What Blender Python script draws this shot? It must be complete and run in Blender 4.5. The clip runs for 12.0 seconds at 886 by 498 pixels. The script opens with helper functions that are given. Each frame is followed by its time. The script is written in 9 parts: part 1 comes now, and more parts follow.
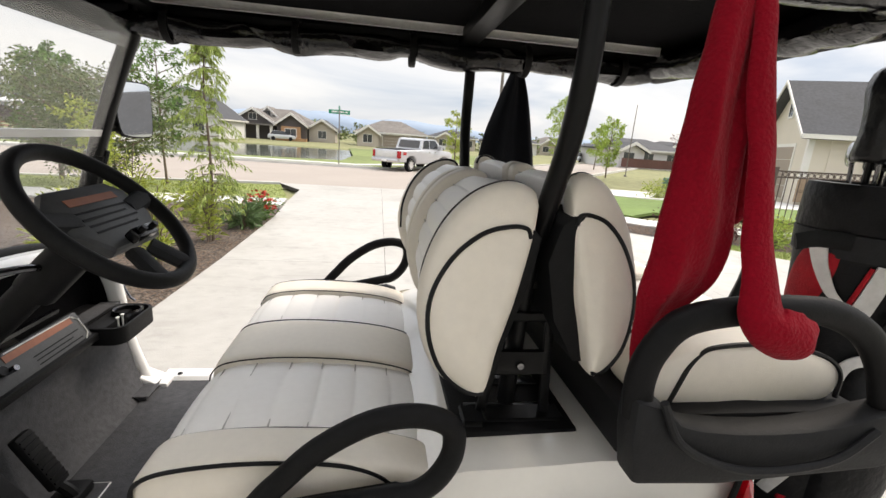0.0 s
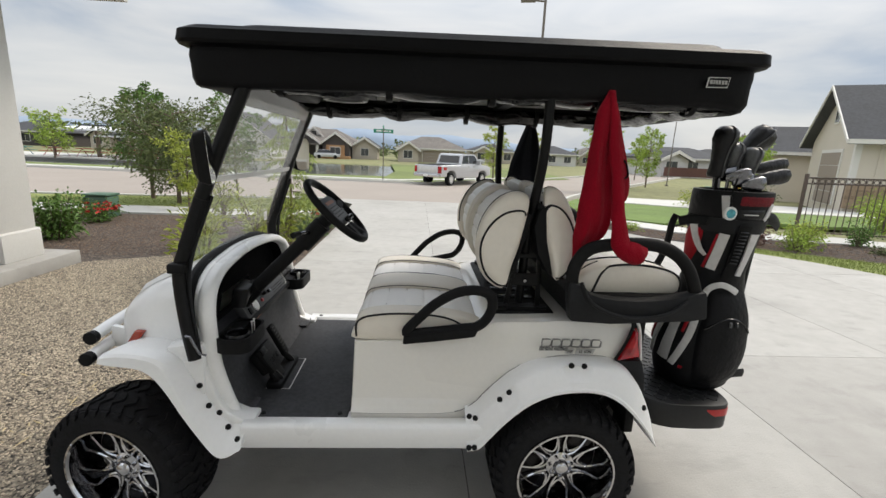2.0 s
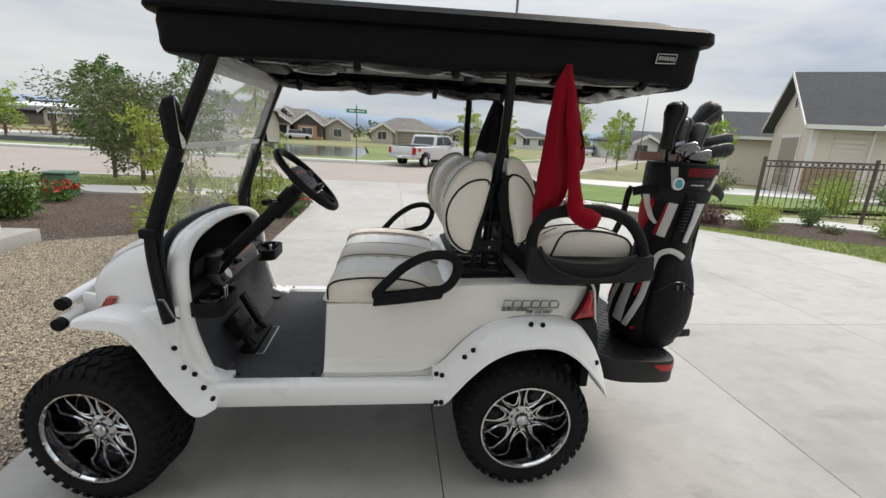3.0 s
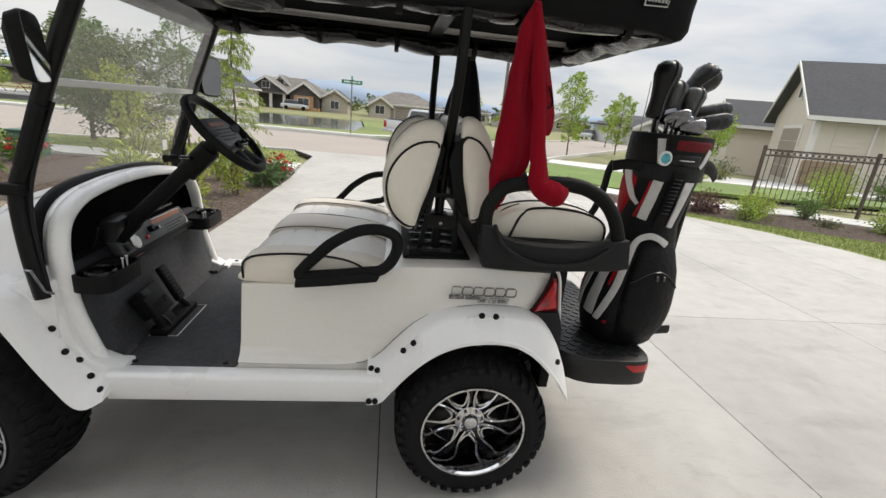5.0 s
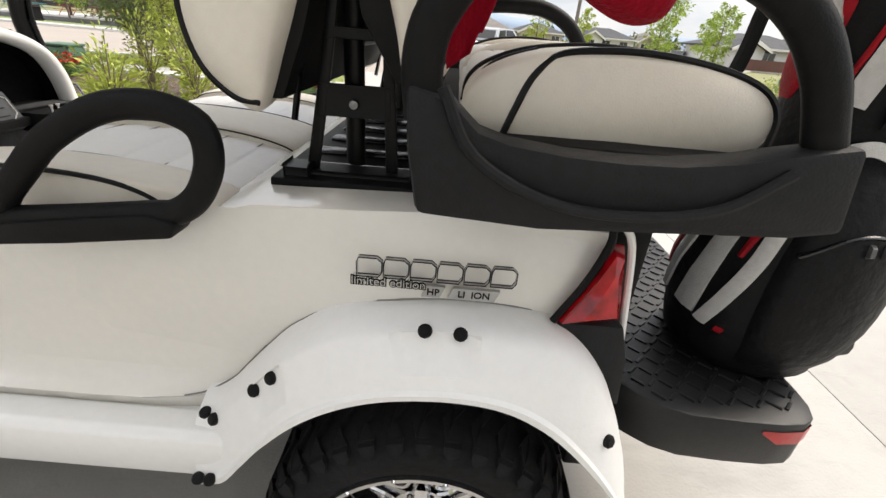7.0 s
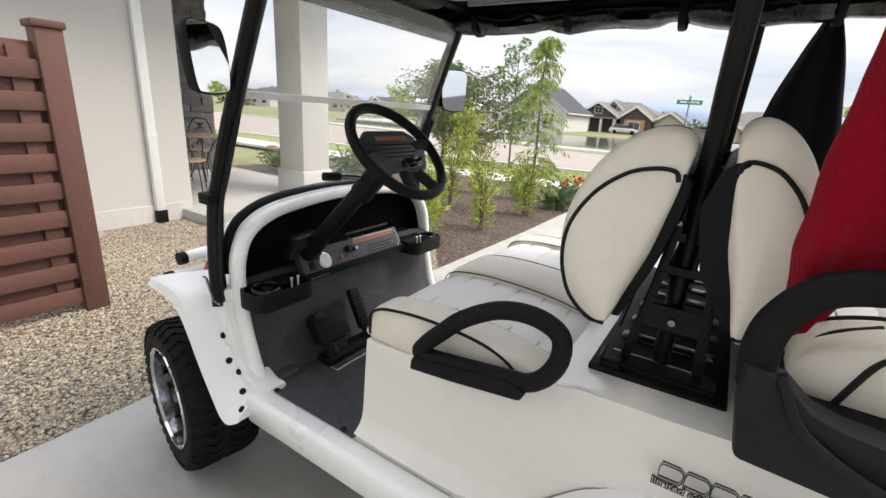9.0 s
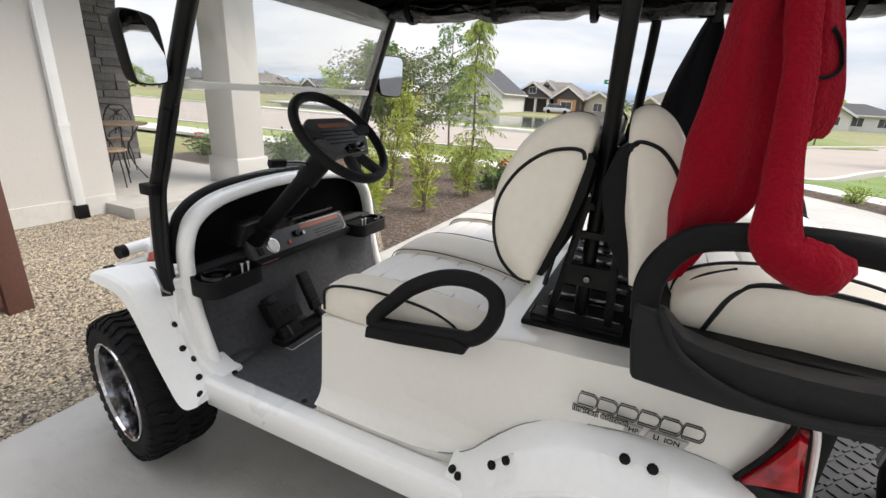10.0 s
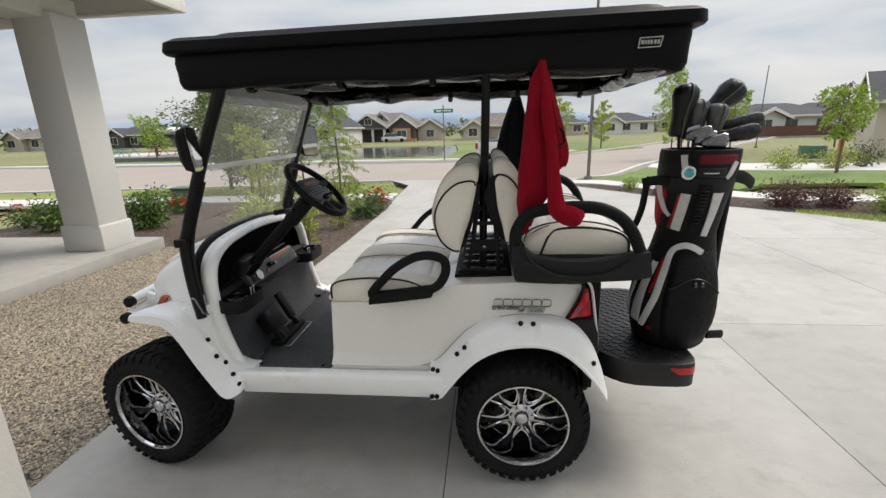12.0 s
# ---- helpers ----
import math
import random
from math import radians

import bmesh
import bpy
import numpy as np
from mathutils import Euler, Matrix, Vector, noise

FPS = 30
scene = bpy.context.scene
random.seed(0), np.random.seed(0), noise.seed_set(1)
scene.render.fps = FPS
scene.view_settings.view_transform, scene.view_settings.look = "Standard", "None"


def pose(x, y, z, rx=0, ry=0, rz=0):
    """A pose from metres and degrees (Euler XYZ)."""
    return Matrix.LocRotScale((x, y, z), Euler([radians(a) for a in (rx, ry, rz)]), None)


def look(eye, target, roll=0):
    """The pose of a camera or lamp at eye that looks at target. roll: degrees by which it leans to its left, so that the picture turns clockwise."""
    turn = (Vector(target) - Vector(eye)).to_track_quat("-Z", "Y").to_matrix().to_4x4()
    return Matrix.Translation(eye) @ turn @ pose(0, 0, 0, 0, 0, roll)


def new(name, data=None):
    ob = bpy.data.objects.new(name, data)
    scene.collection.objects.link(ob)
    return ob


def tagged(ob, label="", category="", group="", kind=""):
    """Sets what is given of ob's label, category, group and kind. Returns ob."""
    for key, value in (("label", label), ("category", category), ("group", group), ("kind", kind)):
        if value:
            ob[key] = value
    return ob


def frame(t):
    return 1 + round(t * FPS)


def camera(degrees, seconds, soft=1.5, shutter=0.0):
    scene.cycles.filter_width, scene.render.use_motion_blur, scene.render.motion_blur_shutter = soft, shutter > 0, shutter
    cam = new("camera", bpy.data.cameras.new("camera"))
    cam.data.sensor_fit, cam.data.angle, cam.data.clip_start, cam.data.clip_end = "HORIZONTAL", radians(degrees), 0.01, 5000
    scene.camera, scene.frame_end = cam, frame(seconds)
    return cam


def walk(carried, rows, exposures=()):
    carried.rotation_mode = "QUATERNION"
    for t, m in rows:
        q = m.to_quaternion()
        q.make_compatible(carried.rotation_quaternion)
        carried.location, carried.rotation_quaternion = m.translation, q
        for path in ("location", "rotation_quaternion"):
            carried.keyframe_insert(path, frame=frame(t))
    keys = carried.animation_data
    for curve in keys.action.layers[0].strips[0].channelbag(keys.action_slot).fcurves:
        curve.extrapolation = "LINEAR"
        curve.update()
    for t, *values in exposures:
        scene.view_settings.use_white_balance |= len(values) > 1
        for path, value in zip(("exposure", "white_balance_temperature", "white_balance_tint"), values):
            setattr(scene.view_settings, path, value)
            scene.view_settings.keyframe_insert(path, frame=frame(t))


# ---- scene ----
cam = camera(90.0, 12.0)
PATH = [
    (0, (0.384, -1.123, 1.43), (0.684, 0.795, 0.952), 4.1),
    (0.5, (0.225, -1.39, 1.422), (0.347, 0.535, 0.896), 3.5),
    (1, (0.175, -1.683, 1.459), (0.222, 0.261, 0.992), 2.7),
    (1.5, (0.264, -1.952, 1.498), (0.306, 0.004, 1.085), 2.6),
    (2, (0.228, -2.07, 1.505), (0.351, -0.12, 1.075), 2.5),
    (2.5, (0.189, -2.13, 1.482), (0.349, -0.193, 1.012), 2.7),
    (3, (0.254, -2.171, 1.463), (0.49, -0.249, 0.964), 3.1),
    (3.5, (0.315, -2.187, 1.459), (0.639, -0.285, 0.933), 3.6),
    (3.7, (0.346, -2.194, 1.454), (0.686, -0.297, 0.92), 3.7),
    (5.3, (0.513, -1.794, 1.365), (0.747, 0.101, 0.772), 6.4),
    (5.5, (0.549, -1.69, 1.338), (0.771, 0.207, 0.744), 7.3),
    (6, (0.722, -1.454, 1.263), (0.87, 0.439, 0.633), 9.8),
    (6.5, (0.822, -1.26, 1.195), (0.881, 0.598, 0.455), 8.4),
    (7, (0.833, -1.084, 1.125), (0.84, 0.708, 0.237), 5.0),
    (7.5, (0.833, -1.079, 1.139), (0.66, 0.698, 0.238), 3.1),
    (7.7, (0.815, -1.111, 1.176), (0.495, 0.686, 0.358), 2.8),
    (9.3, (0.706, -1.265, 1.382), (-0.338, 0.333, 0.786), 3.9),
    (9.5, (0.732, -1.27, 1.384), (-0.262, 0.347, 0.752), 3.8),
    (10, (0.763, -1.352, 1.386), (-0.02, 0.368, 0.73), 3.3),
    (10.5, (0.729, -1.571, 1.418), (0.283, 0.297, 0.858), 1.9),
    (11, (0.757, -1.833, 1.489), (0.491, 0.096, 1.032), 1.9),
    (11.5, (0.792, -2.127, 1.502), (0.57, -0.201, 1.01), 0.6),
    (12, (0.684, -2.236, 1.507), (0.489, -0.316, 0.983), -1.6),
]
EXPOSURES = [(0.0, 0.94, 7100, 13), (0.6, 0.80, 7100, 13), (1.2, 0.66, 7000, 12), (2.0, 0.45, 6800, 10), (3.6, 0.44, 6700, 10), (5.5, 0.62, 7000, 12),
             (6.5, 0.80, 7200, 13), (7.5, 1.14, 6900, 12), (9.5, 0.96, 6800, 13), (10.5, 0.88, 6800, 12), (11.2, 0.64, 6800, 11), (12.0, 0.45, 6800, 11)]
walk(cam, [(t, look(eye, target, roll)) for t, eye, target, roll in PATH], EXPOSURES)

# ---- sky, sun ----
world = bpy.data.worlds.new("overcast_sky")
scene.world = world
world.use_nodes = True
wn, wl = world.node_tree.nodes, world.node_tree.links
wn.clear()
SUN_EL, SUN_AZ = radians(52), radians(28)      # azimuth from +x towards +y
w_out = wn.new("ShaderNodeOutputWorld")
w_bg = wn.new("ShaderNodeBackground")
w_bg.inputs["Strength"].default_value = 1.0
sky = wn.new("ShaderNodeTexSky")
sky.sky_type, sky.sun_disc = "NISHITA", False
sky.sun_elevation, sky.sun_rotation = SUN_EL, radians(90) - SUN_AZ
sky.air_density, sky.dust_density = 1.0, 2.0
w_dim = wn.new("ShaderNodeVectorMath"); w_dim.operation = "SCALE"
w_dim.inputs["Scale"].default_value = 0.12
wl.new(sky.outputs[0], w_dim.inputs[0])
w_tc = wn.new("ShaderNodeTexCoord")
w_map = wn.new("ShaderNodeMapping")
w_map.inputs["Scale"].default_value = (1.0, 1.6, 5.5)
wl.new(w_tc.outputs["Generated"], w_map.inputs["Vector"])
w_noise = wn.new("ShaderNodeTexNoise")
w_noise.inputs["Scale"].default_value, w_noise.inputs["Detail"].default_value = 1.6, 7.0
w_noise.inputs["Roughness"].default_value, w_noise.inputs["Distortion"].default_value = 0.52, 0.5
wl.new(w_map.outputs[0], w_noise.inputs["Vector"])
w_col = wn.new("ShaderNodeValToRGB")
w_col.color_ramp.elements[0].position, w_col.color_ramp.elements[0].color = 0.34, (0.42, 0.50, 0.62, 1)
w_col.color_ramp.elements[1].position, w_col.color_ramp.elements[1].color = 0.68, (0.84, 0.85, 0.86, 1)
el = w_col.color_ramp.elements.new(0.50); el.color = (0.66, 0.70, 0.75, 1)
wl.new(w_noise.outputs[0], w_col.inputs[0])
w_mix = wn.new("ShaderNodeMix"); w_mix.data_type = "RGBA"
w_mix.inputs["Factor"].default_value = 0.86
wl.new(w_dim.outputs[0], w_mix.inputs["A"]); wl.new(w_col.outputs[0], w_mix.inputs["B"])
w_sep = wn.new("ShaderNodeSeparateXYZ")
wl.new(w_tc.outputs["Generated"], w_sep.inputs[0])
w_zen = wn.new("ShaderNodeMapRange")      # an overcast sky brightens towards the zenith
w_zen.inputs["From Min"].default_value, w_zen.inputs["From Max"].default_value = 0.2, 0.75
w_zen.inputs["To Min"].default_value, w_zen.inputs["To Max"].default_value = 0.74, 1.6
wl.new(w_sep.outputs["Z"], w_zen.inputs["Value"])
wl.new(w_zen.outputs[0], w_bg.inputs["Strength"])
wl.new(w_mix.outputs["Result"], w_bg.inputs["Color"])
wl.new(w_bg.outputs[0], w_out.inputs["Surface"])

sun_data = bpy.data.lights.new("sun", "SUN")
sun_data.energy, sun_data.angle, sun_data.color = 1.6, radians(24), (1.0, 0.94, 0.85)
sun = new("sun", sun_data)
sun_dir = Vector((math.cos(SUN_EL) * math.cos(SUN_AZ), math.cos(SUN_EL) * math.sin(SUN_AZ), math.sin(SUN_EL)))
sun.matrix_world = look(sun_dir * 60, (0, 0, 0))
from mathutils.bvhtree import BVHTree


# ---- materials ----
def material(name, color, rough=0.6, metal=0.0, var=0.12, scale=6.0, fine=60.0, bump=0.1, bump_scale=80.0,
             coat=0.0, spec=0.5, second=None, rough_var=0.08, per="", island=0.0, sheen=0.0):
    """Colour with variation at two scales, grain as bump, roughness that varies."""
    m = bpy.data.materials.new(name)
    m.use_nodes = True
    nodes, links = m.node_tree.nodes, m.node_tree.links
    b = nodes["Principled BSDF"]
    b.inputs["Metallic"].default_value = metal
    b.inputs["Specular IOR Level"].default_value = spec
    b.inputs["Coat Weight"].default_value = coat
    b.inputs["Coat Roughness"].default_value = 0.06
    if sheen:
        b.inputs["Sheen Weight"].default_value = sheen
    tc = nodes.new("ShaderNodeTexCoord")
    big, small = nodes.new("ShaderNodeTexNoise"), nodes.new("ShaderNodeTexNoise")
    big.inputs["Scale"].default_value, big.inputs["Detail"].default_value = scale, 5.0
    small.inputs["Scale"].default_value, small.inputs["Detail"].default_value = fine, 3.0
    for n in (big, small):
        links.new(tc.outputs["Object"], n.inputs["Vector"])
    add = nodes.new("ShaderNodeMath"); add.operation = "ADD"
    links.new(big.outputs[0], add.inputs[0]); links.new(small.outputs[0], add.inputs[1])
    last = add.outputs[0]
    if per or island:
        info = nodes.new("ShaderNodeNewGeometry") if island else nodes.new("ShaderNodeObjectInfo")
        mul = nodes.new("ShaderNodeMath"); mul.operation = "MULTIPLY_ADD"
        mul.inputs[1].default_value = island or 0.5
        links.new(info.outputs["Random Per Island" if island else "Random"], mul.inputs[0])
        links.new(last, mul.inputs[2])
        last = mul.outputs[0]
    ramp = nodes.new("ShaderNodeMapRange")
    ramp.inputs["From Min"].default_value, ramp.inputs["From Max"].default_value = 0.7, 1.3 + (island or (0.5 if per else 0))
    links.new(last, ramp.inputs["Value"])
    mix = nodes.new("ShaderNodeMix"); mix.data_type = "RGBA"
    dark = second or tuple(c * (1 - var) for c in color)
    light = tuple(min(1.0, c * (1 + var)) for c in color)
    mix.inputs["A"].default_value, mix.inputs["B"].default_value = (*dark, 1), (*light, 1)
    links.new(ramp.outputs[0], mix.inputs["Factor"])
    links.new(mix.outputs["Result"], b.inputs["Base Color"])
    rr = nodes.new("ShaderNodeMapRange")
    rr.inputs["To Min"].default_value, rr.inputs["To Max"].default_value = max(0.02, rough - rough_var), min(1, rough + rough_var)
    links.new(big.outputs[0], rr.inputs["Value"])
    links.new(rr.outputs[0], b.inputs["Roughness"])
    if bump:
        grain = nodes.new("ShaderNodeTexNoise")
        grain.inputs["Scale"].default_value, grain.inputs["Detail"].default_value = bump_scale, 4.0
        links.new(tc.outputs["Object"], grain.inputs["Vector"])
        bp = nodes.new("ShaderNodeBump")
        bp.inputs["Strength"].default_value, bp.inputs["Distance"].default_value = bump, 0.01
        links.new(grain.outputs[0], bp.inputs["Height"])
        links.new(bp.outputs[0], b.inputs["Normal"])
    return m


def glass(name, color=(0.96, 0.97, 0.96), rough=0.02, clear=0.85):
    """Thin clear sheet: mostly see-through, glossy at a glance."""
    m = bpy.data.materials.new(name)
    m.use_nodes = True
    nodes, links = m.node_tree.nodes, m.node_tree.links
    nodes.remove(nodes["Principled BSDF"])
    out = nodes["Material Output"]
    tr, gl, df = nodes.new("ShaderNodeBsdfTransparent"), nodes.new("ShaderNodeBsdfGlossy"), nodes.new("ShaderNodeBsdfDiffuse")
    tr.inputs["Color"].default_value = (*color, 1)
    gl.inputs["Roughness"].default_value = rough
    df.inputs["Color"].default_value = (0.8, 0.8, 0.78, 1)
    lw = nodes.new("ShaderNodeLayerWeight"); lw.inputs["Blend"].default_value = 0.5
    pw = nodes.new("ShaderNodeMath"); pw.operation = "POWER"; pw.inputs[1].default_value = 4.0
    links.new(lw.outputs["Facing"], pw.inputs[0])
    fr = nodes.new("ShaderNodeMath"); fr.operation = "MULTIPLY_ADD"; fr.inputs[1].default_value, fr.inputs[2].default_value = 0.5, 0.05
    links.new(pw.outputs[0], fr.inputs[0])
    a, c = nodes.new("ShaderNodeMixShader"), nodes.new("ShaderNodeMixShader")
    tc, haze = nodes.new("ShaderNodeTexCoord"), nodes.new("ShaderNodeTexNoise")
    haze.inputs["Scale"].default_value = 3.0
    links.new(tc.outputs["Object"], haze.inputs["Vector"])
    mr = nodes.new("ShaderNodeMapRange")
    mr.inputs["To Min"].default_value, mr.inputs["To Max"].default_value = (1 - clear) * 0.5, (1 - clear) * 1.5
    links.new(haze.outputs[0], mr.inputs["Value"])
    links.new(mr.outputs[0], a.inputs[0])
    links.new(tr.outputs[0], a.inputs[1]); links.new(df.outputs[0], a.inputs[2])
    links.new(fr.outputs[0], c.inputs[0])
    links.new(a.outputs[0], c.inputs[1]); links.new(gl.outputs[0], c.inputs[2])
    links.new(c.outputs[0], out.inputs["Surface"])
    return m


def stained(name, light, dark, mark):
    """Trowelled concrete: slow tone drift, cloudy stains, thin scuffs and specks, slab by slab tint."""
    m = material(name, light, 0.82, var=0.05, scale=0.7, fine=7, bump=0.22, bump_scale=90, second=dark, per="object")
    nodes, links = m.node_tree.nodes, m.node_tree.links
    b = nodes["Principled BSDF"]
    tc = nodes.new("ShaderNodeTexCoord")
    prev = b.inputs["Base Color"].links[0].from_socket
    for k, (sx, sy, scale, lo, hi, amount) in enumerate(((1, 1, 0.55, 0.50, 0.76, 0.50), (1, 3.2, 1.3, 0.56, 0.74, 0.42), (1, 1, 3.4, 0.56, 0.72, 0.40), (1, 5.0, 6.0, 0.60, 0.74, 0.35), (1, 1, 14.0, 0.66, 0.76, 0.5))):
        mp, nz, mr, mx = nodes.new("ShaderNodeMapping"), nodes.new("ShaderNodeTexNoise"), nodes.new("ShaderNodeMapRange"), nodes.new("ShaderNodeMix")
        mp.inputs["Scale"].default_value = (sx, sy, 1)
        mp.inputs["Rotation"].default_value = (0, 0, 0.6 * k)
        mp.inputs["Location"].default_value = (3.7 * k, 1.3 * k, 0)
        nz.inputs["Scale"].default_value, nz.inputs["Detail"].default_value, nz.inputs["Roughness"].default_value = scale, 9.0, 0.62
        mr.inputs["From Min"].default_value, mr.inputs["From Max"].default_value, mr.inputs["To Max"].default_value = lo, hi, amount
        mx.data_type = "RGBA"
        mx.inputs["B"].default_value = (*mark, 1)
        links.new(tc.outputs["Object"], mp.inputs["Vector"]); links.new(mp.outputs[0], nz.inputs["Vector"])
        links.new(nz.outputs[0], mr.inputs["Value"]); links.new(mr.outputs[0], mx.inputs["Factor"])
        links.new(prev, mx.inputs["A"])
        prev = mx.outputs["Result"]
    links.new(prev, b.inputs["Base Color"])
    return m


def stony(name, tones, size, depth):
    """Loose stones too small to model one by one: every cell its own tone, shade coloured into the gaps, rounded
    relief.
    """
    m = material(name, tones[1], 0.9, var=0.25, scale=0.8, fine=40, bump=0.0)
    nodes, links = m.node_tree.nodes, m.node_tree.links
    b = nodes["Principled BSDF"]
    tc, vor, sep, ramp = nodes.new("ShaderNodeTexCoord"), nodes.new("ShaderNodeTexVoronoi"), nodes.new("ShaderNodeSeparateColor"), nodes.new("ShaderNodeValToRGB")
    vor.inputs["Scale"].default_value = 1.0 / size
    links.new(tc.outputs["Object"], vor.inputs["Vector"])
    links.new(vor.outputs["Color"], sep.inputs[0])
    for k, tone in enumerate(tones):
        e = ramp.color_ramp.elements[k] if k < 2 else ramp.color_ramp.elements.new(0.3 * k)
        e.position, e.color = k / (len(tones) - 1), (*tone, 1)
    links.new(sep.outputs[0], ramp.inputs[0])
    prev = b.inputs["Base Color"].links[0].from_socket
    mix, gap, dark = nodes.new("ShaderNodeMix"), nodes.new("ShaderNodeMapRange"), nodes.new("ShaderNodeMix")
    mix.data_type = dark.data_type = "RGBA"
    mix.inputs["Factor"].default_value = 0.75
    links.new(prev, mix.inputs["A"]); links.new(ramp.outputs[0], mix.inputs["B"])
    # Near-black mixed in between cells stands for shade between the stones.
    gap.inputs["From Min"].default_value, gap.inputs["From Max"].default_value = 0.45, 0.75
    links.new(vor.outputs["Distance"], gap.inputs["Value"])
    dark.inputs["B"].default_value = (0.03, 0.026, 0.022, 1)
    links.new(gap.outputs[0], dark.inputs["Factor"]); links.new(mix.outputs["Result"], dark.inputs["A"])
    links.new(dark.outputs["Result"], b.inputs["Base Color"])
    bp = nodes.new("ShaderNodeBump")
    bp.invert = True
    bp.inputs["Strength"].default_value, bp.inputs["Distance"].default_value = 1.0, depth
    links.new(vor.outputs["Distance"], bp.inputs["Height"])
    links.new(bp.outputs[0], b.inputs["Normal"])
    return m


M = {}
M["white_paint"] = material("white_paint", (0.87, 0.87, 0.86), 0.28, var=0.02, scale=2, bump=0.015, bump_scale=30, coat=0.6, rough_var=0.05)
M["fender_white"] = material("fender_white", (0.88, 0.88, 0.875), 0.42, var=0.02, scale=3, bump=0.05, bump_scale=160)
M["black_plastic"] = material("black_plastic", (0.007, 0.007, 0.0075), 0.55, var=0.25, scale=5, bump=0.12, bump_scale=350, spec=0.15)
M["grey_plastic"] = material("grey_plastic", (0.014, 0.0145, 0.016), 0.6, var=0.2, scale=5, bump=0.15, bump_scale=300, spec=0.2)
M["black_metal"] = material("black_metal", (0.005, 0.005, 0.0055), 0.38, var=0.2, bump=0.04, bump_scale=200, spec=0.2)
M["black_gloss"] = material("black_gloss", (0.004, 0.004, 0.005), 0.25, var=0.2, scale=3, bump=0.03, spec=0.4)
M["mat_rubber"] = material("mat_rubber", (0.060, 0.061, 0.066), 0.75, var=0.2, scale=4, fine=60, bump=0.25, bump_scale=240, second=(0.038, 0.039, 0.043), spec=0.3)
M["tyre"] = material("tyre", (0.009, 0.009, 0.010), 0.8, var=0.4, scale=12, fine=90, bump=0.15, bump_scale=120, spec=0.2)
M["chrome"] = material("chrome", (0.60, 0.60, 0.61), 0.05, metal=1.0, var=0.05, scale=12, bump=0.0, rough_var=0.03)
M["quilt"] = material("quilt_vinyl", (0.90, 0.88, 0.85), 0.42, var=0.02, scale=8, bump=0.12, bump_scale=420)
M["cream"] = material("cream_vinyl", (0.79, 0.735, 0.645), 0.48, var=0.03, scale=6, bump=0.12, bump_scale=420)
# Thread colour, kept dark so the seams also stand for groove shade.
M["stitch_shade"] = material("stitching", (0.46, 0.435, 0.41), 0.6, bump=0.05)
M["piping"] = material("piping", (0.005, 0.005, 0.006), 0.5, bump=0.05, spec=0.25)
M["canvas"] = material("canvas", (0.0036, 0.0036, 0.0045), 0.5, var=0.3, scale=3, fine=300, bump=0.6, bump_scale=9, spec=0.13)
M["clear_roll"] = material("clear_roll", (0.010, 0.010, 0.011), 0.12, var=0.6, scale=14, fine=40, bump=0.8, bump_scale=18, second=(0.002, 0.002, 0.0025), spec=0.45)
M["liner"] = material("roof_liner", (0.005, 0.005, 0.0055), 0.95, var=0.3, scale=6, bump=0.3, bump_scale=120, spec=0.04)
# White body; the flank's greyer, warmer look in shade is put into this colour.
M["body_white_shaded"] = material("body_white_shaded", (0.80, 0.778, 0.73), 0.22, var=0.02, scale=2, bump=0.012, bump_scale=30, coat=0.6, rough_var=0.05)
M["roof_black"] = material("roof_black", (0.004, 0.004, 0.0045), 0.42, var=0.2, bump=0.10, bump_scale=300, spec=0.10)
M["red_cloth"] = material("red_fleece", (0.25, 0.004, 0.014), 0.95, var=0.12, scale=5, fine=160, bump=0.45, bump_scale=180, sheen=0.06, spec=0.08)
M["black_cloth"] = material("black_towel", (0.006, 0.0065, 0.009), 0.95, var=0.25, scale=14, fine=200, bump=0.5, bump_scale=300, sheen=0.05, spec=0.1)
M["red_lens"] = material("red_lens", (0.36, 0.003, 0.008), 0.10, var=0.7, scale=16, fine=34, bump=0.35, bump_scale=22, coat=0.6, spec=0.3)
# Grey for thin lines that stand in for shade along body joints.
M["seam_shade"] = material("seam_shade", (0.22, 0.215, 0.205), 0.6, bump=0.02)
M["panel_grey"] = material("panel_grey", (0.065, 0.067, 0.07), 0.5, var=0.15, scale=8, bump=0.1, bump_scale=300, spec=0.35)
M["amber"] = material("amber_lens", (0.30, 0.030, 0.012), 0.2, var=0.3, bump=0.1, coat=0.6)
M["red_label"] = material("red_reflector", (0.45, 0.015, 0.015), 0.3, bump=0.1)
M["orange_label"] = material("orange_label", (0.30, 0.11, 0.06), 0.55, bump=0.05)
M["white_label"] = material("white_label", (0.75, 0.75, 0.73), 0.5, bump=0.02)
M["silver_label"] = material("silver_label", (0.62, 0.62, 0.60), 0.4, metal=0.3, bump=0.0)
M["badge_silver"] = material("badge_silver", (0.42, 0.42, 0.41), 0.35, metal=0.4, var=0.06, bump=0.0)
M["step_black"] = material("step_black", (0.012, 0.0125, 0.0135), 0.42, var=0.25, scale=5, bump=0.08, bump_scale=300, spec=0.4)
M["mirror"] = material("mirror_glass", (0.85, 0.86, 0.86), 0.02, metal=1.0, var=0.01, bump=0.0, rough_var=0.01)
M["windshield"] = glass("windshield_sheet", color=(0.985, 0.99, 0.985), clear=0.90)
M["seam"] = glass("milky_seam", clear=0.40)
M["visor"] = glass("visor_strip", color=(0.24, 0.26, 0.255), clear=0.93)
M["barrel"] = material("wheel_barrel", (0.17, 0.17, 0.18), 0.12, metal=1.0, var=0.7, scale=16, bump=0.3, bump_scale=12)
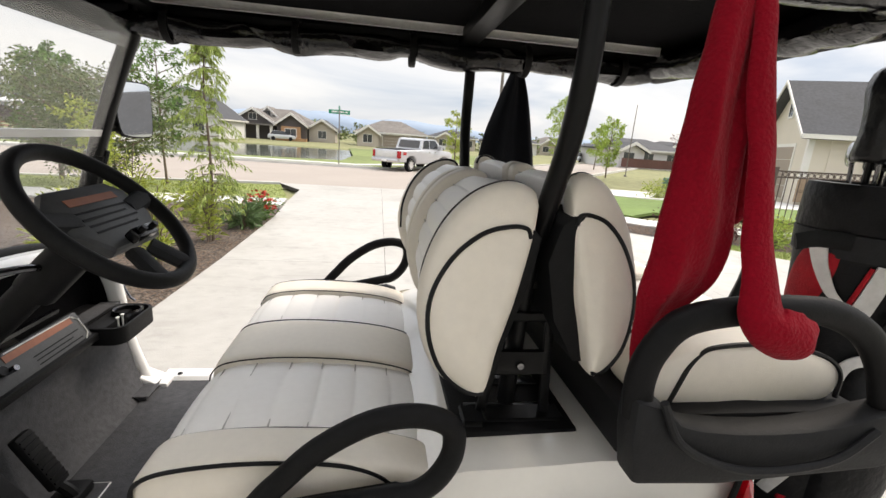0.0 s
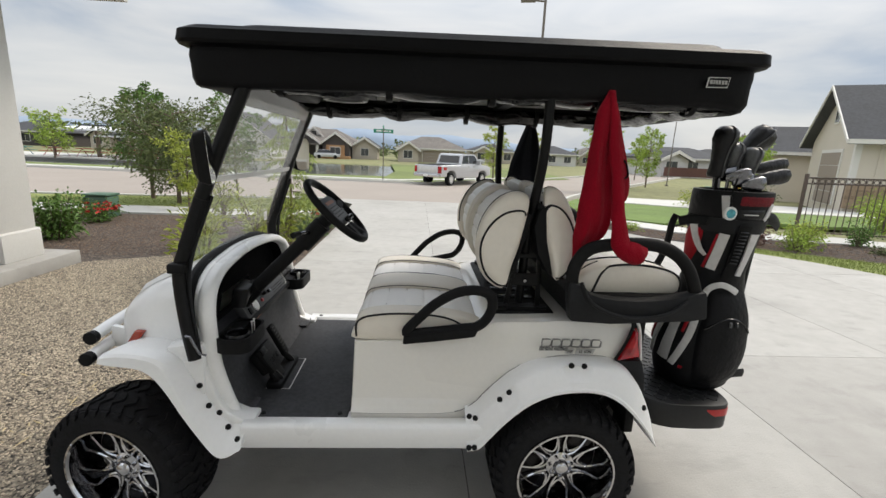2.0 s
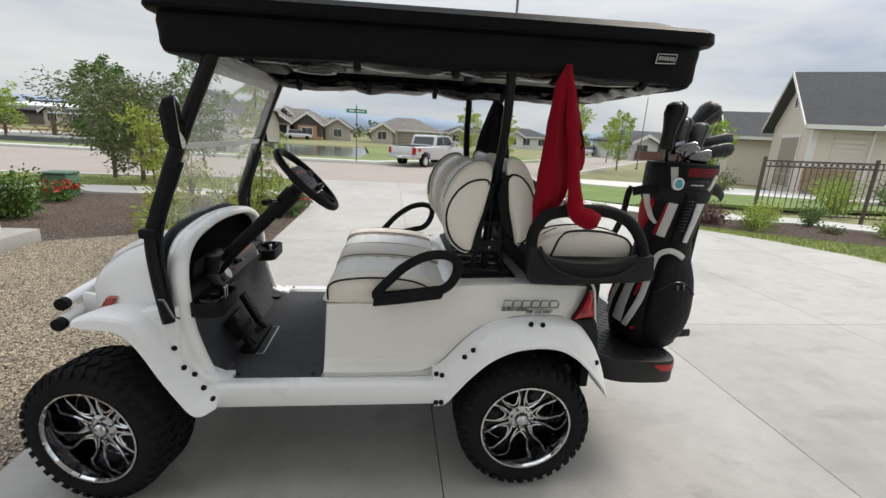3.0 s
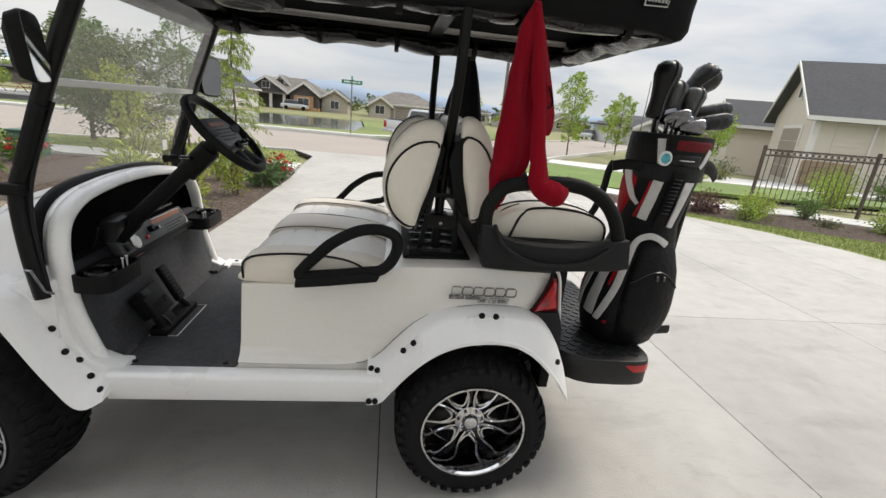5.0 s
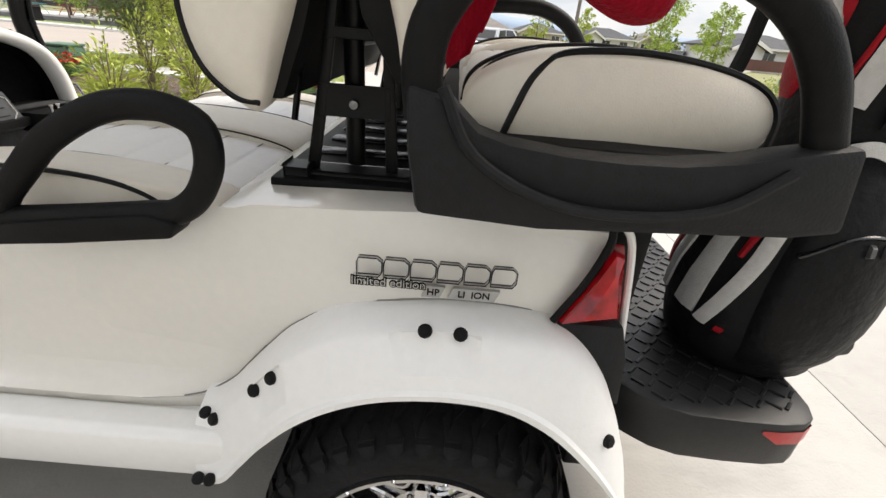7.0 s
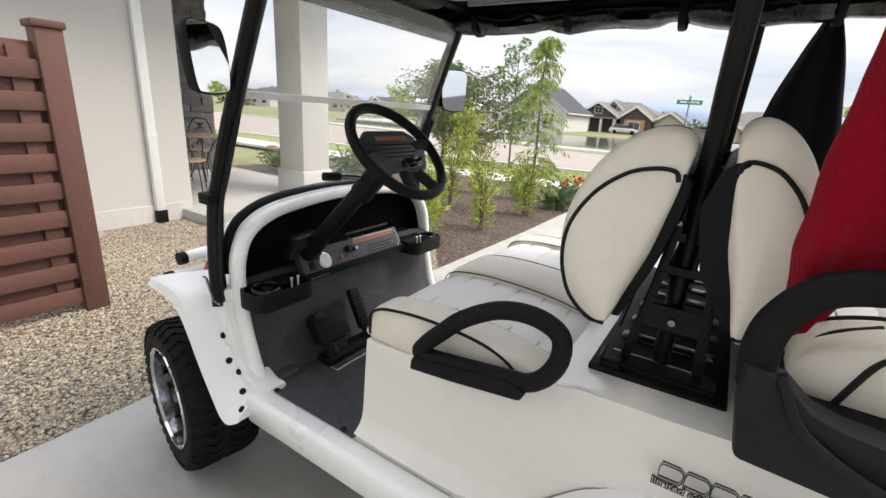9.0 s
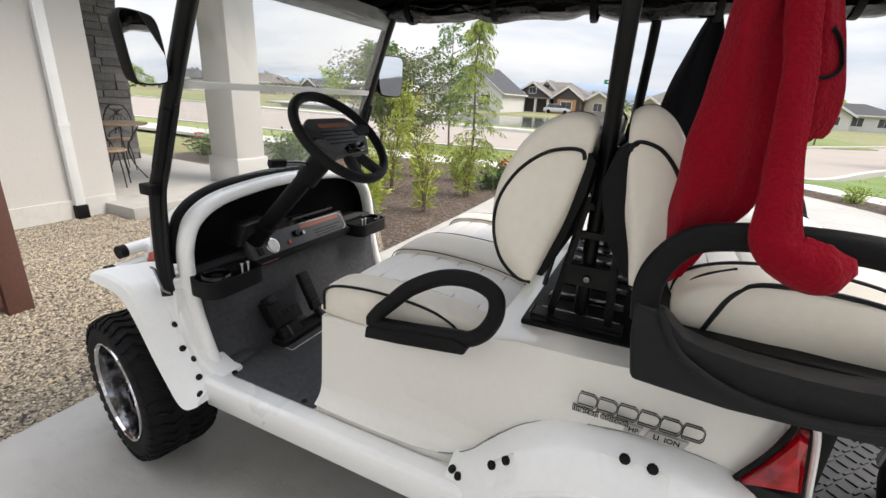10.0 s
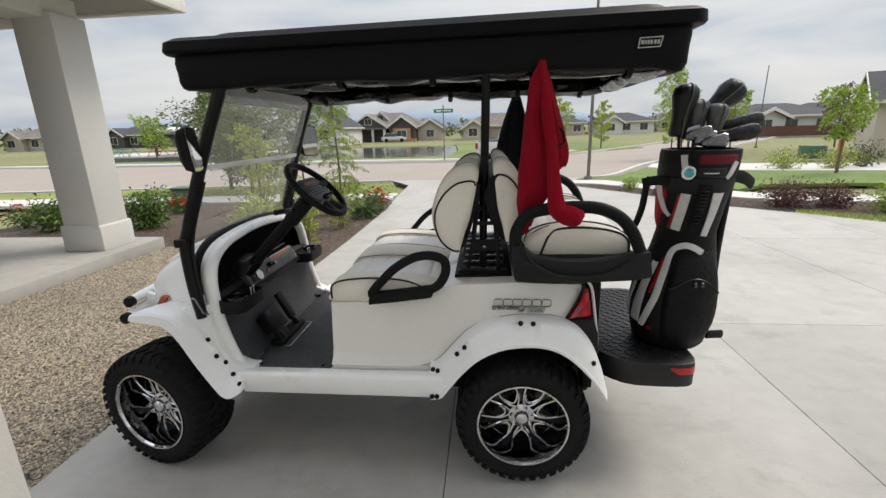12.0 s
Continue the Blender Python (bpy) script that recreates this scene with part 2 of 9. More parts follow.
M["nylon_black"] = material("nylon_black", (0.006, 0.006, 0.007), 0.55, var=0.4, scale=10, fine=300, bump=0.45, bump_scale=40, spec=0.18)
M["nylon_white"] = material("nylon_white", (0.60, 0.59, 0.58), 0.6, var=0.1, scale=16, bump=0.3, bump_scale=300)
M["nylon_red"] = material("nylon_red", (0.33, 0.004, 0.012), 0.6, var=0.2, scale=14, bump=0.3, bump_scale=300, spec=0.25)
M["nylon_dark_red"] = material("nylon_dark_red", (0.13, 0.003, 0.008), 0.6, var=0.25, scale=14, bump=0.3, bump_scale=300, spec=0.25)
M["leather_black"] = material("leather_black", (0.007, 0.007, 0.008), 0.32, var=0.3, scale=14, bump=0.45, bump_scale=45, spec=0.28)
M["leather_grey"] = material("leather_grey", (0.075, 0.077, 0.08), 0.3, var=0.35, scale=14, bump=0.4, bump_scale=50, spec=0.4)
M["steel"] = material("club_steel", (0.20, 0.20, 0.21), 0.22, metal=1.0, var=0.15, scale=30, bump=0.02)
M["teal"] = material("teal_tag", (0.06, 0.32, 0.38), 0.4, var=0.3, scale=60, bump=0.1)
M["concrete"] = stained("concrete", (0.435, 0.424, 0.398), (0.350, 0.338, 0.314), (0.225, 0.215, 0.20))
M["walk_concrete"] = material("walk_concrete", (0.56, 0.55, 0.52), 0.85, var=0.07, scale=1.5, fine=18, bump=0.2, bump_scale=60)
M["asphalt"] = material("asphalt", (0.33, 0.29, 0.255), 0.9, var=0.08, scale=0.4, fine=20, bump=0.3, bump_scale=40)
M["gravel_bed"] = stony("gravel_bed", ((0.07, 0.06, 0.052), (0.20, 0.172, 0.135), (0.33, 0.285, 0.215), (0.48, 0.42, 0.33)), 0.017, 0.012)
M["pebble"] = material("pebble", (0.55, 0.47, 0.355), 0.85, var=0.35, scale=0.7, fine=25, bump=0.2, bump_scale=200, island=1.9, second=(0.10, 0.088, 0.074))
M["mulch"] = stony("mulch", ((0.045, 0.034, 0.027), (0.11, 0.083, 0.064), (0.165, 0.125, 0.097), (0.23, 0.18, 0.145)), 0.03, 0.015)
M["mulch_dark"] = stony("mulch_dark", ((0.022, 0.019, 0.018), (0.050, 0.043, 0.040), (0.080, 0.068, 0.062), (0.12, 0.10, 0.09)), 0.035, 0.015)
M["chip"] = material("bark_chip", (0.17, 0.115, 0.08), 0.9, var=0.5, scale=2, fine=30, bump=0.3, island=1.4, second=(0.05, 0.035, 0.028))
M["lawn_lush"] = material("lawn_lush", (0.135, 0.20, 0.052), 0.95, var=0.25, scale=0.9, fine=30, bump=0.8, bump_scale=60)
M["lawn"] = material("lawn", (0.22, 0.255, 0.075), 0.95, var=0.25, scale=0.9, fine=30, bump=0.8, bump_scale=60)
M["lawn_far"] = material("lawn_far", (0.16, 0.20, 0.06), 0.95, var=0.3, scale=0.15, fine=3, bump=0.5, bump_scale=10)
M["blade"] = material("grass_blade", (0.25, 0.29, 0.085), 0.8, var=0.3, scale=1.5, fine=20, bump=0, island=1.2, second=(0.13, 0.17, 0.04))
M["ground"] = material("ground_dry_grass", (0.20, 0.20, 0.09), 0.95, var=0.3, scale=0.06, fine=1.5, bump=0.5, bump_scale=6)
M["stucco"] = material("stucco", (0.55, 0.535, 0.505), 0.9, var=0.035, scale=0.9, fine=60, bump=0.35, bump_scale=110)
M["stucco_pillar"] = material("stucco_pillar", (0.60, 0.59, 0.56), 0.9, var=0.04, scale=2.0, fine=50, bump=0.3, bump_scale=110)
# Darker than the pale stucco: the underside's shade is put into the colour.
M["soffit"] = material("soffit_shaded", (0.32, 0.305, 0.29), 0.7, var=0.06, bump=0.05)
M["spout"] = material("spout_paint", (0.74, 0.75, 0.75), 0.4, var=0.03, bump=0.02)
M["fence_brown"] = material("fence_brown", (0.115, 0.052, 0.040), 0.7, var=0.18, scale=3, fine=40, bump=0.25, bump_scale=60, per="object")
M["iron"] = material("iron_brown", (0.085, 0.060, 0.048), 0.5, var=0.2, bump=0.05)
M["bistro_iron"] = material("bistro_iron", (0.03, 0.028, 0.026), 0.45, bump=0.05)
M["bistro_cloth"] = material("bistro_mosaic", (0.42, 0.30, 0.20), 0.6, var=0.4, scale=30, bump=0.2)
M["stone_grey"] = material("stone_grey", (0.16, 0.155, 0.15), 0.9, var=0.45, scale=5, fine=40, bump=0.6, bump_scale=30, per="object")
M["stone_tan"] = material("stone_tan", (0.30, 0.22, 0.15), 0.9, var=0.4, scale=3, fine=30, bump=0.5, bump_scale=20, per="object")
M["bark"] = material("bark", (0.16, 0.12, 0.09), 0.9, var=0.3, scale=8, fine=60, bump=0.6, bump_scale=40)
M["leaf_green"] = material("leaf_green", (0.12, 0.22, 0.040), 0.6, var=0.4, scale=2, fine=20, bump=0, island=1.2, second=(0.05, 0.10, 0.02))
M["leaf_yellow"] = material("leaf_yellow_green", (0.40, 0.44, 0.08), 0.6, var=0.35, scale=2, fine=20, bump=0, island=1.2, second=(0.19, 0.25, 0.04))
M["leaf_dark"] = material("leaf_dark", (0.12, 0.15, 0.045), 0.6, var=0.4, scale=2, fine=20, bump=0, island=1.2, second=(0.05, 0.065, 0.025))
M["leaf_lime"] = material("leaf_lime", (0.34, 0.44, 0.07), 0.6, var=0.35, scale=2, fine=20, bump=0, island=1.2, second=(0.17, 0.25, 0.04))
M["leaf_purple"] = material("leaf_purple", (0.15, 0.065, 0.055), 0.65, var=0.4, scale=2, bump=0, island=1.2, second=(0.06, 0.035, 0.03))
M["leaf_blue"] = material("leaf_conifer", (0.13, 0.20, 0.08), 0.65, var=0.35, scale=2, bump=0, island=1.2, second=(0.06, 0.10, 0.04))
M["petal"] = material("petal_red", (0.50, 0.035, 0.022), 0.6, var=0.35, scale=9, bump=0, island=1.0, second=(0.28, 0.015, 0.012))
M["siding"] = material("siding_beige", (0.60, 0.545, 0.46), 0.75, var=0.05, scale=0.6, bump=0.1)
M["trim_white"] = material("trim_white", (0.68, 0.66, 0.62), 0.6, var=0.03, bump=0.05)
M["shingle"] = material("shingle_dark", (0.060, 0.062, 0.068), 0.9, var=0.25, scale=0.8, fine=9, bump=0.6, bump_scale=14)
M["shingle_brown"] = material("shingle_brown", (0.165, 0.15, 0.135), 0.9, var=0.3, scale=0.8, fine=6, bump=0.6, bump_scale=10)
M["house_dark"] = material("house_dark", (0.085, 0.075, 0.072), 0.8, var=0.1, scale=0.4, bump=0.1)
M["house_tan"] = material("house_tan", (0.44, 0.39, 0.33), 0.8, var=0.08, scale=0.4, bump=0.1)
M["house_white"] = material("house_white", (0.62, 0.61, 0.59), 0.8, var=0.05, scale=0.4, bump=0.1)
M["house_wood"] = material("house_wood", (0.38, 0.22, 0.11), 0.7, var=0.2, scale=0.6, bump=0.1)
M["door_taupe"] = material("door_taupe", (0.30, 0.25, 0.205), 0.6, var=0.06, scale=1, bump=0.05)
M["pane"] = material("window_pane", (0.045, 0.05, 0.055), 0.06, var=0.2, scale=0.5, bump=0, spec=0.8)
M["water"] = material("pond_water", (0.07, 0.085, 0.07), 0.09, var=0.25, scale=0.4, bump=0.4, bump_scale=2.0)
# Haze of distance is put into the hills' blue-grey colour.
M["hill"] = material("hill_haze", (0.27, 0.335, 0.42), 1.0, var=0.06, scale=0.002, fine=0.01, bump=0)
M["car_paint"] = material("car_silver", (0.55, 0.56, 0.58), 0.3, metal=0.25, var=0.03, scale=1, bump=0, coat=0.6)
M["car_glass"] = material("car_glass", (0.02, 0.022, 0.025), 0.05, bump=0, spec=0.8)
M["sign_green"] = material("sign_green", (0.015, 0.22, 0.13), 0.4, bump=0)
M["pole_steel"] = material("pole_steel", (0.16, 0.14, 0.12), 0.5, metal=0.3, bump=0.05)
M["util_green"] = material("utility_green", (0.075, 0.15, 0.10), 0.55, bump=0.05)
M["tbl_red"] = material("picnic_red", (0.30, 0.04, 0.03), 0.5, bump=0)
M["tbl_teal"] = material("picnic_teal", (0.03, 0.19, 0.22), 0.5, bump=0)
M["marker_orange"] = material("marker_orange", (0.62, 0.10, 0.03), 0.5, bump=0.05)
M["awning"] = material("canopy_white", (0.75, 0.76, 0.78), 0.6, bump=0)
M["solar"] = material("panel_blue", (0.05, 0.06, 0.09), 0.2, bump=0)
# White of the added ceiling that bounces light.
M["bounce_white"] = material("bounce_white", (0.78, 0.77, 0.75), 0.85, var=0.03, scale=1, bump=0.08, bump_scale=60)
M["straw"] = material("straw", (0.55, 0.45, 0.26), 0.8, var=0.2, bump=0, island=1.0)


# ---- mesh helpers ----
def finish(ob, bm, mat, smooth=0.7):
    me = ob.data
    bmesh.ops.recalc_face_normals(bm, faces=bm.faces)
    for f in bm.faces:
        f.smooth = smooth > 0
    if smooth:
        for e in bm.edges:
            e.smooth = len(e.link_faces) == 2 and e.calc_face_angle(0) < smooth
    bm.to_mesh(me)
    bm.free()
    if mat:
        me.materials.append(M[mat])
    return ob


def part(name, bm, mat, parent=None, label="", smooth=0.7):
    ob = new(name, bpy.data.meshes.new(name))
    finish(ob, bm, mat, smooth)
    if parent:
        ob.parent = parent
    if label:
        ob["label"] = label
    return ob


def thing(name, label, category, at=(0, 0, 0), group="", kind=""):
    e = new(name)
    e.empty_display_size = 0.1
    e.location = at
    return tagged(e, label, category, group, kind)


def raw(name, verts, faces, mat, parent=None, label="", smooth=False):
    me = bpy.data.meshes.new(name)
    me.from_pydata(verts, [], faces)
    if smooth:
        me.shade_smooth()
    me.materials.append(M[mat])
    ob = new(name, me)
    if parent:
        ob.parent = parent
    if label:
        ob["label"] = label
    return ob


def box(x0, x1, y0, y1, z0, z1, bevel=0.0, bm=None, seg=2):
    b = bmesh.new()
    bmesh.ops.create_cube(b, size=1)
    for v in b.verts:
        v.co = ((x0 + x1) / 2 + v.co.x * (x1 - x0), (y0 + y1) / 2 + v.co.y * (y1 - y0), (z0 + z1) / 2 + v.co.z * (z1 - z0))
    if bevel:
        bmesh.ops.bevel(b, geom=b.edges[:], offset=bevel, segments=seg, affect="EDGES", profile=0.5)
    return join(bm, b)


def join(bm, b, m=None):
    if m is not None:
        b.transform(m)
    if bm is None:
        return b
    tmp = bpy.data.meshes.new("tmp")
    b.to_mesh(tmp); b.free()
    bm.from_mesh(tmp)
    bpy.data.meshes.remove(tmp)
    return bm


def prism(poly, a, b, axis="y", bevel=0.0, bm=None, seg=2):
    """A closed outline pushed along an axis. For y: outline (x, z); for x: (y, z); for z: (x, y)."""
    put = {"y": lambda p, c: (p[0], c, p[1]), "x": lambda p, c: (c, p[0], p[1]), "z": lambda p, c: (p[0], p[1], c)}[axis]
    o = bmesh.new()
    lo = [o.verts.new(put(p, a)) for p in poly]
    hi = [o.verts.new(put(p, b)) for p in poly]
    o.faces.new(lo); o.faces.new(hi[::-1])
    n = len(poly)
    for i in range(n):
        o.faces.new((lo[i], lo[(i + 1) % n], hi[(i + 1) % n], hi[i]))
    bmesh.ops.recalc_face_normals(o, faces=o.faces)
    if bevel:
        edges = [e for e in o.edges if len(e.link_faces) == 2 and e.calc_face_angle(0) > 0.5]
        bmesh.ops.bevel(o, geom=edges, offset=bevel, segments=seg, affect="EDGES", profile=0.5)
    return join(bm, o)


def smooth_path(pts, n=6, closed=False):
    """Catmull-Rom through the points."""
    P = [Vector(p) for p in pts]
    out, m = [], len(P)
    for i in range(m if closed else m - 1):
        p1, p2 = P[i], P[(i + 1) % m]
        p0 = P[i - 1] if closed or i else p1 * 2 - p2
        p3 = P[(i + 2) % m] if closed or i + 2 < m else p2 * 2 - p1
        for k in range(n):
            t = k / n
            out.append(0.5 * ((2 * p1) + (p2 - p0) * t + (2 * p0 - 5 * p1 + 4 * p2 - p3) * t * t + (3 * p1 - p0 - 3 * p2 + p3) * t ** 3))
    if not closed:
        out.append(P[-1])
    return out


def tube(pts, r, seg=10, closed=False, smooth=0, bm=None, flat=1.0, up=None, taper=None):
    """A round (or flat: squeezed) bar along the points. up: the way of its wide side."""
    path = smooth_path(pts, smooth, closed) if smooth else [Vector(p) for p in pts]
    o = bmesh.new()
    n, rings = len(path), []
    prev = None
    for i, p in enumerate(path):
        a = path[i - 1] if i or closed else p
        b = path[(i + 1) % n] if i + 1 < n or closed else p
        d = (b - a).normalized()
        if up is not None:
            s = Vector(up).cross(d)
        elif prev is not None:
            s = prev - d * prev.dot(d)
        else:
            s = d.orthogonal()
        s.normalize()
        prev = s
        q = d.cross(s)
        k = r if taper is None else r * (1 + (taper - 1) * i / max(1, n - 1))
        rings.append([o.verts.new(p + s * (math.cos(j * math.tau / seg) * k * flat) + q * (math.sin(j * math.tau / seg) * k)) for j in range(seg)])
    for i in range(n if closed else n - 1):
        A, B = rings[i], rings[(i + 1) % n]
        for j in range(seg):
            o.faces.new((A[j], A[(j + 1) % seg], B[(j + 1) % seg], B[j]))
    if not closed:
        o.faces.new(rings[0][::-1]); o.faces.new(rings[-1])
    return join(bm, o)


def loft(sections, closed=False, caps=True, ring=True, bm=None):
    """A skin over sections of equal point count."""
    o = bmesh.new()
    rows = [[o.verts.new(p) for p in s] for s in sections]
    n = len(rows[0])
    for i in range(len(rows) if closed else len(rows) - 1):
        A, B = rows[i], rows[(i + 1) % len(rows)]
        for j in range(n if ring else n - 1):
            o.faces.new((A[j], A[(j + 1) % n], B[(j + 1) % n], B[j]))
    if caps and not closed and ring:
        o.faces.new(rows[0][::-1]); o.faces.new(rows[-1])
    return join(bm, o)


def lathe(prof, center, axis="y", n=40, bm=None, closed=False):
    """Outline of (radius, along) turned round an axis."""
    o = bmesh.new()
    rows = []
    for k in range(n):
        a = k * math.tau / n
        c, s = math.cos(a), math.sin(a)
        row = []
        for r, h in prof:
            q = {"y": (r * c, h, r * s), "z": (r * c, r * s, h), "x": (h, r * c, r * s)}[axis]
            row.append(o.verts.new(Vector(center) + Vector(q)))
        rows.append(row)
    m = len(prof)
    for k in range(n):
        A, B = rows[k], rows[(k + 1) % n]
        for j in range(m if closed else m - 1):
            o.faces.new((A[j], A[(j + 1) % m], B[(j + 1) % m], B[j]))
    bmesh.ops.remove_doubles(o, verts=o.verts, dist=1e-5)
    return join(bm, o)


def lettering(name, text, size, m, mat, parent=None, depth=0.0006, bold=0.0):
    cu = bpy.data.curves.new(name, "FONT")
    cu.body, cu.size, cu.extrude, cu.align_x, cu.align_y, cu.offset = text, size, depth, "CENTER", "CENTER", bold
    tmp = bpy.data.objects.new("tmp", cu)
    scene.collection.objects.link(tmp)
    me = bpy.data.meshes.new_from_object(tmp.evaluated_get(bpy.context.evaluated_depsgraph_get()))
    bpy.data.objects.remove(tmp)
    me.transform(m)
    me.materials.clear()
    me.materials.append(M[mat])
    ob = new(name, me)
    if parent:
        ob.parent = parent
    return ob


# ---- lie of the land ----
def land(x, y):
    z = -0.0175 * min(max(0.0, y - 1), 25)
    f = min(1.0, max(0.0, (16 - y) / 6))
    return z + 0.02 * min(max(x - 6, 0.0), 8) * f


def sheet(name, poly, lift, mat, thick=0.08, step=3.0, label="", category="", kind="structure", parent=None):
    """A flat piece of ground with an outline, laid on the land."""
    b = bmesh.new()
    b.faces.new([b.verts.new((x, y, 0)) for x, y in poly])
    xs, ys = [p[0] for p in poly], [p[1] for p in poly]
    cuts_x = [c for c in np.arange(-60, 60, step) if min(xs) < c < max(xs)]
    cuts_y = [c for c in [1.0, 10, 16, 26] + list(np.arange(-60, 80, step)) if min(ys) < c < max(ys)]
    for c in cuts_x:
        bmesh.ops.bisect_plane(b, geom=b.verts[:] + b.edges[:] + b.faces[:], plane_co=(c, 0, 0), plane_no=(1, 0, 0))
    for c in cuts_y:
        bmesh.ops.bisect_plane(b, geom=b.verts[:] + b.edges[:] + b.faces[:], plane_co=(0, c, 0), plane_no=(0, 1, 0))
    bmesh.ops.triangulate(b, faces=b.faces[:])
    for v in b.verts:
        v.co.z = land(v.co.x, v.co.y) + lift
    rim = [e for e in b.edges if len(e.link_faces) == 1]
    ret = bmesh.ops.extrude_edge_only(b, edges=rim)
    for v in ret["geom"]:
        if isinstance(v, bmesh.types.BMVert):
            v.co.z -= thick
    ob = part(name, b, mat, parent, smooth=0.4)
    if not parent:
        tagged(ob, label, category, kind=kind)
    return ob

# ---- ground, drive, street ----
def ground_mesh():
    ax = sorted(set([-1500, -700, -350, -180, -100, 100, 180, 350, 700, 1500] + list(range(-60, 61, 4)) + [6, 14]))
    ay = sorted(set([-1500, -600, -200, -80, -40, -20, -10, -4, 1, 10, 16, 26, 120, 180, 350, 700, 1500] + list(range(4, 100, 4))))
    def gz(x, y):
        if 27.5 < y < 60 and -40 < x < -1.5 - 0.06 * (y - 28):
            return -1.6
        return land(x, y) - 0.16
    verts = [(x, y, gz(x, y)) for y in ay for x in ax]
    n = len(ax)
    faces = [(j * n + i, j * n + i + 1, (j + 1) * n + i + 1, (j + 1) * n + i) for j in range(len(ay) - 1) for i in range(n - 1)]
    return tagged(raw("ground", verts, faces, "ground"), "dry green open ground reaching the horizon", "ground", kind="structure")


ground_mesh()

DRIVE = [(-1.35, -1.3), (7.5, -1.3), (7.5, 2.5), (7.35, 3.7), (6.9, 4.8), (6.1, 6.0), (5.2, 7.0), (4.2, 9.0), (3.3, 10.5), (3.0, 11.6),
         (3.9, 13.2), (-2.6, 13.2), (-1.75, 11.6), (-1.6, 9.0), (-1.42, 7.0), (-1.35, 4.0)]


def clip(poly, axis, lo, hi):
    """The part of an outline between two lines."""
    for edge, keep in ((lo, lambda c: c >= lo), (hi, lambda c: c <= hi)):
        out = []
        for i, p in enumerate(poly):
            q = poly[i - 1]
            if keep(p[axis]) != keep(q[axis]):
                t = (edge - q[axis]) / (p[axis] - q[axis])
                out.append((q[0] + t * (p[0] - q[0]), q[1] + t * (p[1] - q[1])))
            if keep(p[axis]):
                out.append(p)
        poly = out
    return poly


def driveway():
    base = sheet("driveway", DRIVE, -0.012, "mulch_dark", 0.1, label="pale broom-finished concrete driveway cut into large panels", category="driveway")
    xs, ys = [-2.75, 0.50, 2.36, 4.22, 6.08, 7.6], [-1.31, 1.10, 4.0, 7.0, 10.0, 13.3]
    for a, b in zip(xs, xs[1:]):
        for c, d in zip(ys, ys[1:]):
            piece = clip(clip(DRIVE, 0, a + 0.0025, b - 0.0025), 1, c + 0.0025, d - 0.0025)
            if len(piece) > 2:
                sheet("slab", piece, 0.0, "concrete", 0.012, parent=base)


driveway()
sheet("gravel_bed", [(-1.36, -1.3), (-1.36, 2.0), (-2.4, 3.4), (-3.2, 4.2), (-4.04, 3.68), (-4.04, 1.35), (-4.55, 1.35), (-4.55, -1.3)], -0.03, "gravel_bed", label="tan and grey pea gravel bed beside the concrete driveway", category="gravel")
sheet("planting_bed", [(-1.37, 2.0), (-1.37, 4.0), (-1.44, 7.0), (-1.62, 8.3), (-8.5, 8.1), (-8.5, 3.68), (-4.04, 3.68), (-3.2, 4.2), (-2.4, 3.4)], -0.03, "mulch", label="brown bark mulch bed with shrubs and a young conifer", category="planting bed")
sheet("pavement_left", [(-1.62, 8.4), (-1.70, 9.6), (-16, 9.2), (-60, 5.0), (-60, 3.6), (-16, 7.8)], 0.0, "walk_concrete", label="pale concrete pavement behind the planting bed", category="pavement")
sheet("lawn_left", [(-1.72, 9.7), (-2.5, 12.8), (-14, 11.0), (-60, 7.0), (-60, 5.1), (-16, 9.3)], -0.01, "lawn", label="mown green verge between pavement and street", category="lawn")
sheet("road", [(-60, 7.4), (-14, 11.35), (-2.5, 13.3), (4.1, 13.3), (5.2, 14.2), (8.2, 20.0), (14.5, 29), (40, 62), (34, 66), (9.0, 33.4), (4.5, 29.7), (1.5, 26.8), (0, 25.7), (-14, 26.5), (-60, 30)], -0.10, "asphalt", step=4, label="light grey-brown asphalt street with a side road", category="road")


def kerb(name, pts, w=0.16, h=0.03):
    b = bmesh.new()
    path = smooth_path([(x, y, 0) for x, y in pts], 5)
    secs = []
    for i, p in enumerate(path):
        d = (path[min(i + 1, len(path) - 1)] - path[max(i - 1, 0)]).normalized()
        s = Vector((-d.y, d.x, 0))
        z = land(p.x, p.y)
        secs.append([p + s * w / 2 + Vector((0, 0, z - 0.2)), p + s * w / 2 + Vector((0, 0, z + h)), p - s * w / 2 + Vector((0, 0, z + h)), p - s * w / 2 + Vector((0, 0, z - 0.2))])
    b.free()
    return tagged(part(name, loft(secs), "walk_concrete"), "pale concrete kerb edging the street", "kerb", kind="structure")


kerb("kerb_near_left", [(-60, 7.3), (-14, 11.25), (-2.6, 13.2)])
kerb("kerb_near_right", [(4.0, 13.25), (5.2, 14.2), (8.3, 19.9), (14.6, 28.9), (40, 62)])
kerb("kerb_far", [(-60, 30.1), (-14, 26.6), (0, 25.8), (1.5, 26.9), (4.5, 29.8), (9.0, 33.5), (34, 67.5)])
sheet("lawn_right", [(7.5, -1.3), (7.5, 2.5), (7.35, 3.7), (6.9, 4.8), (6.1, 6.0), (6.3, 6.3), (7.35, 5.35), (8.3, 4.5), (9.3, 3.95), (10.0, 3.2), (10.2, 1.5), (10.3, -1.3)], 0.0, "lawn", label="curved strip of mown lawn along the driveway edge", category="lawn")
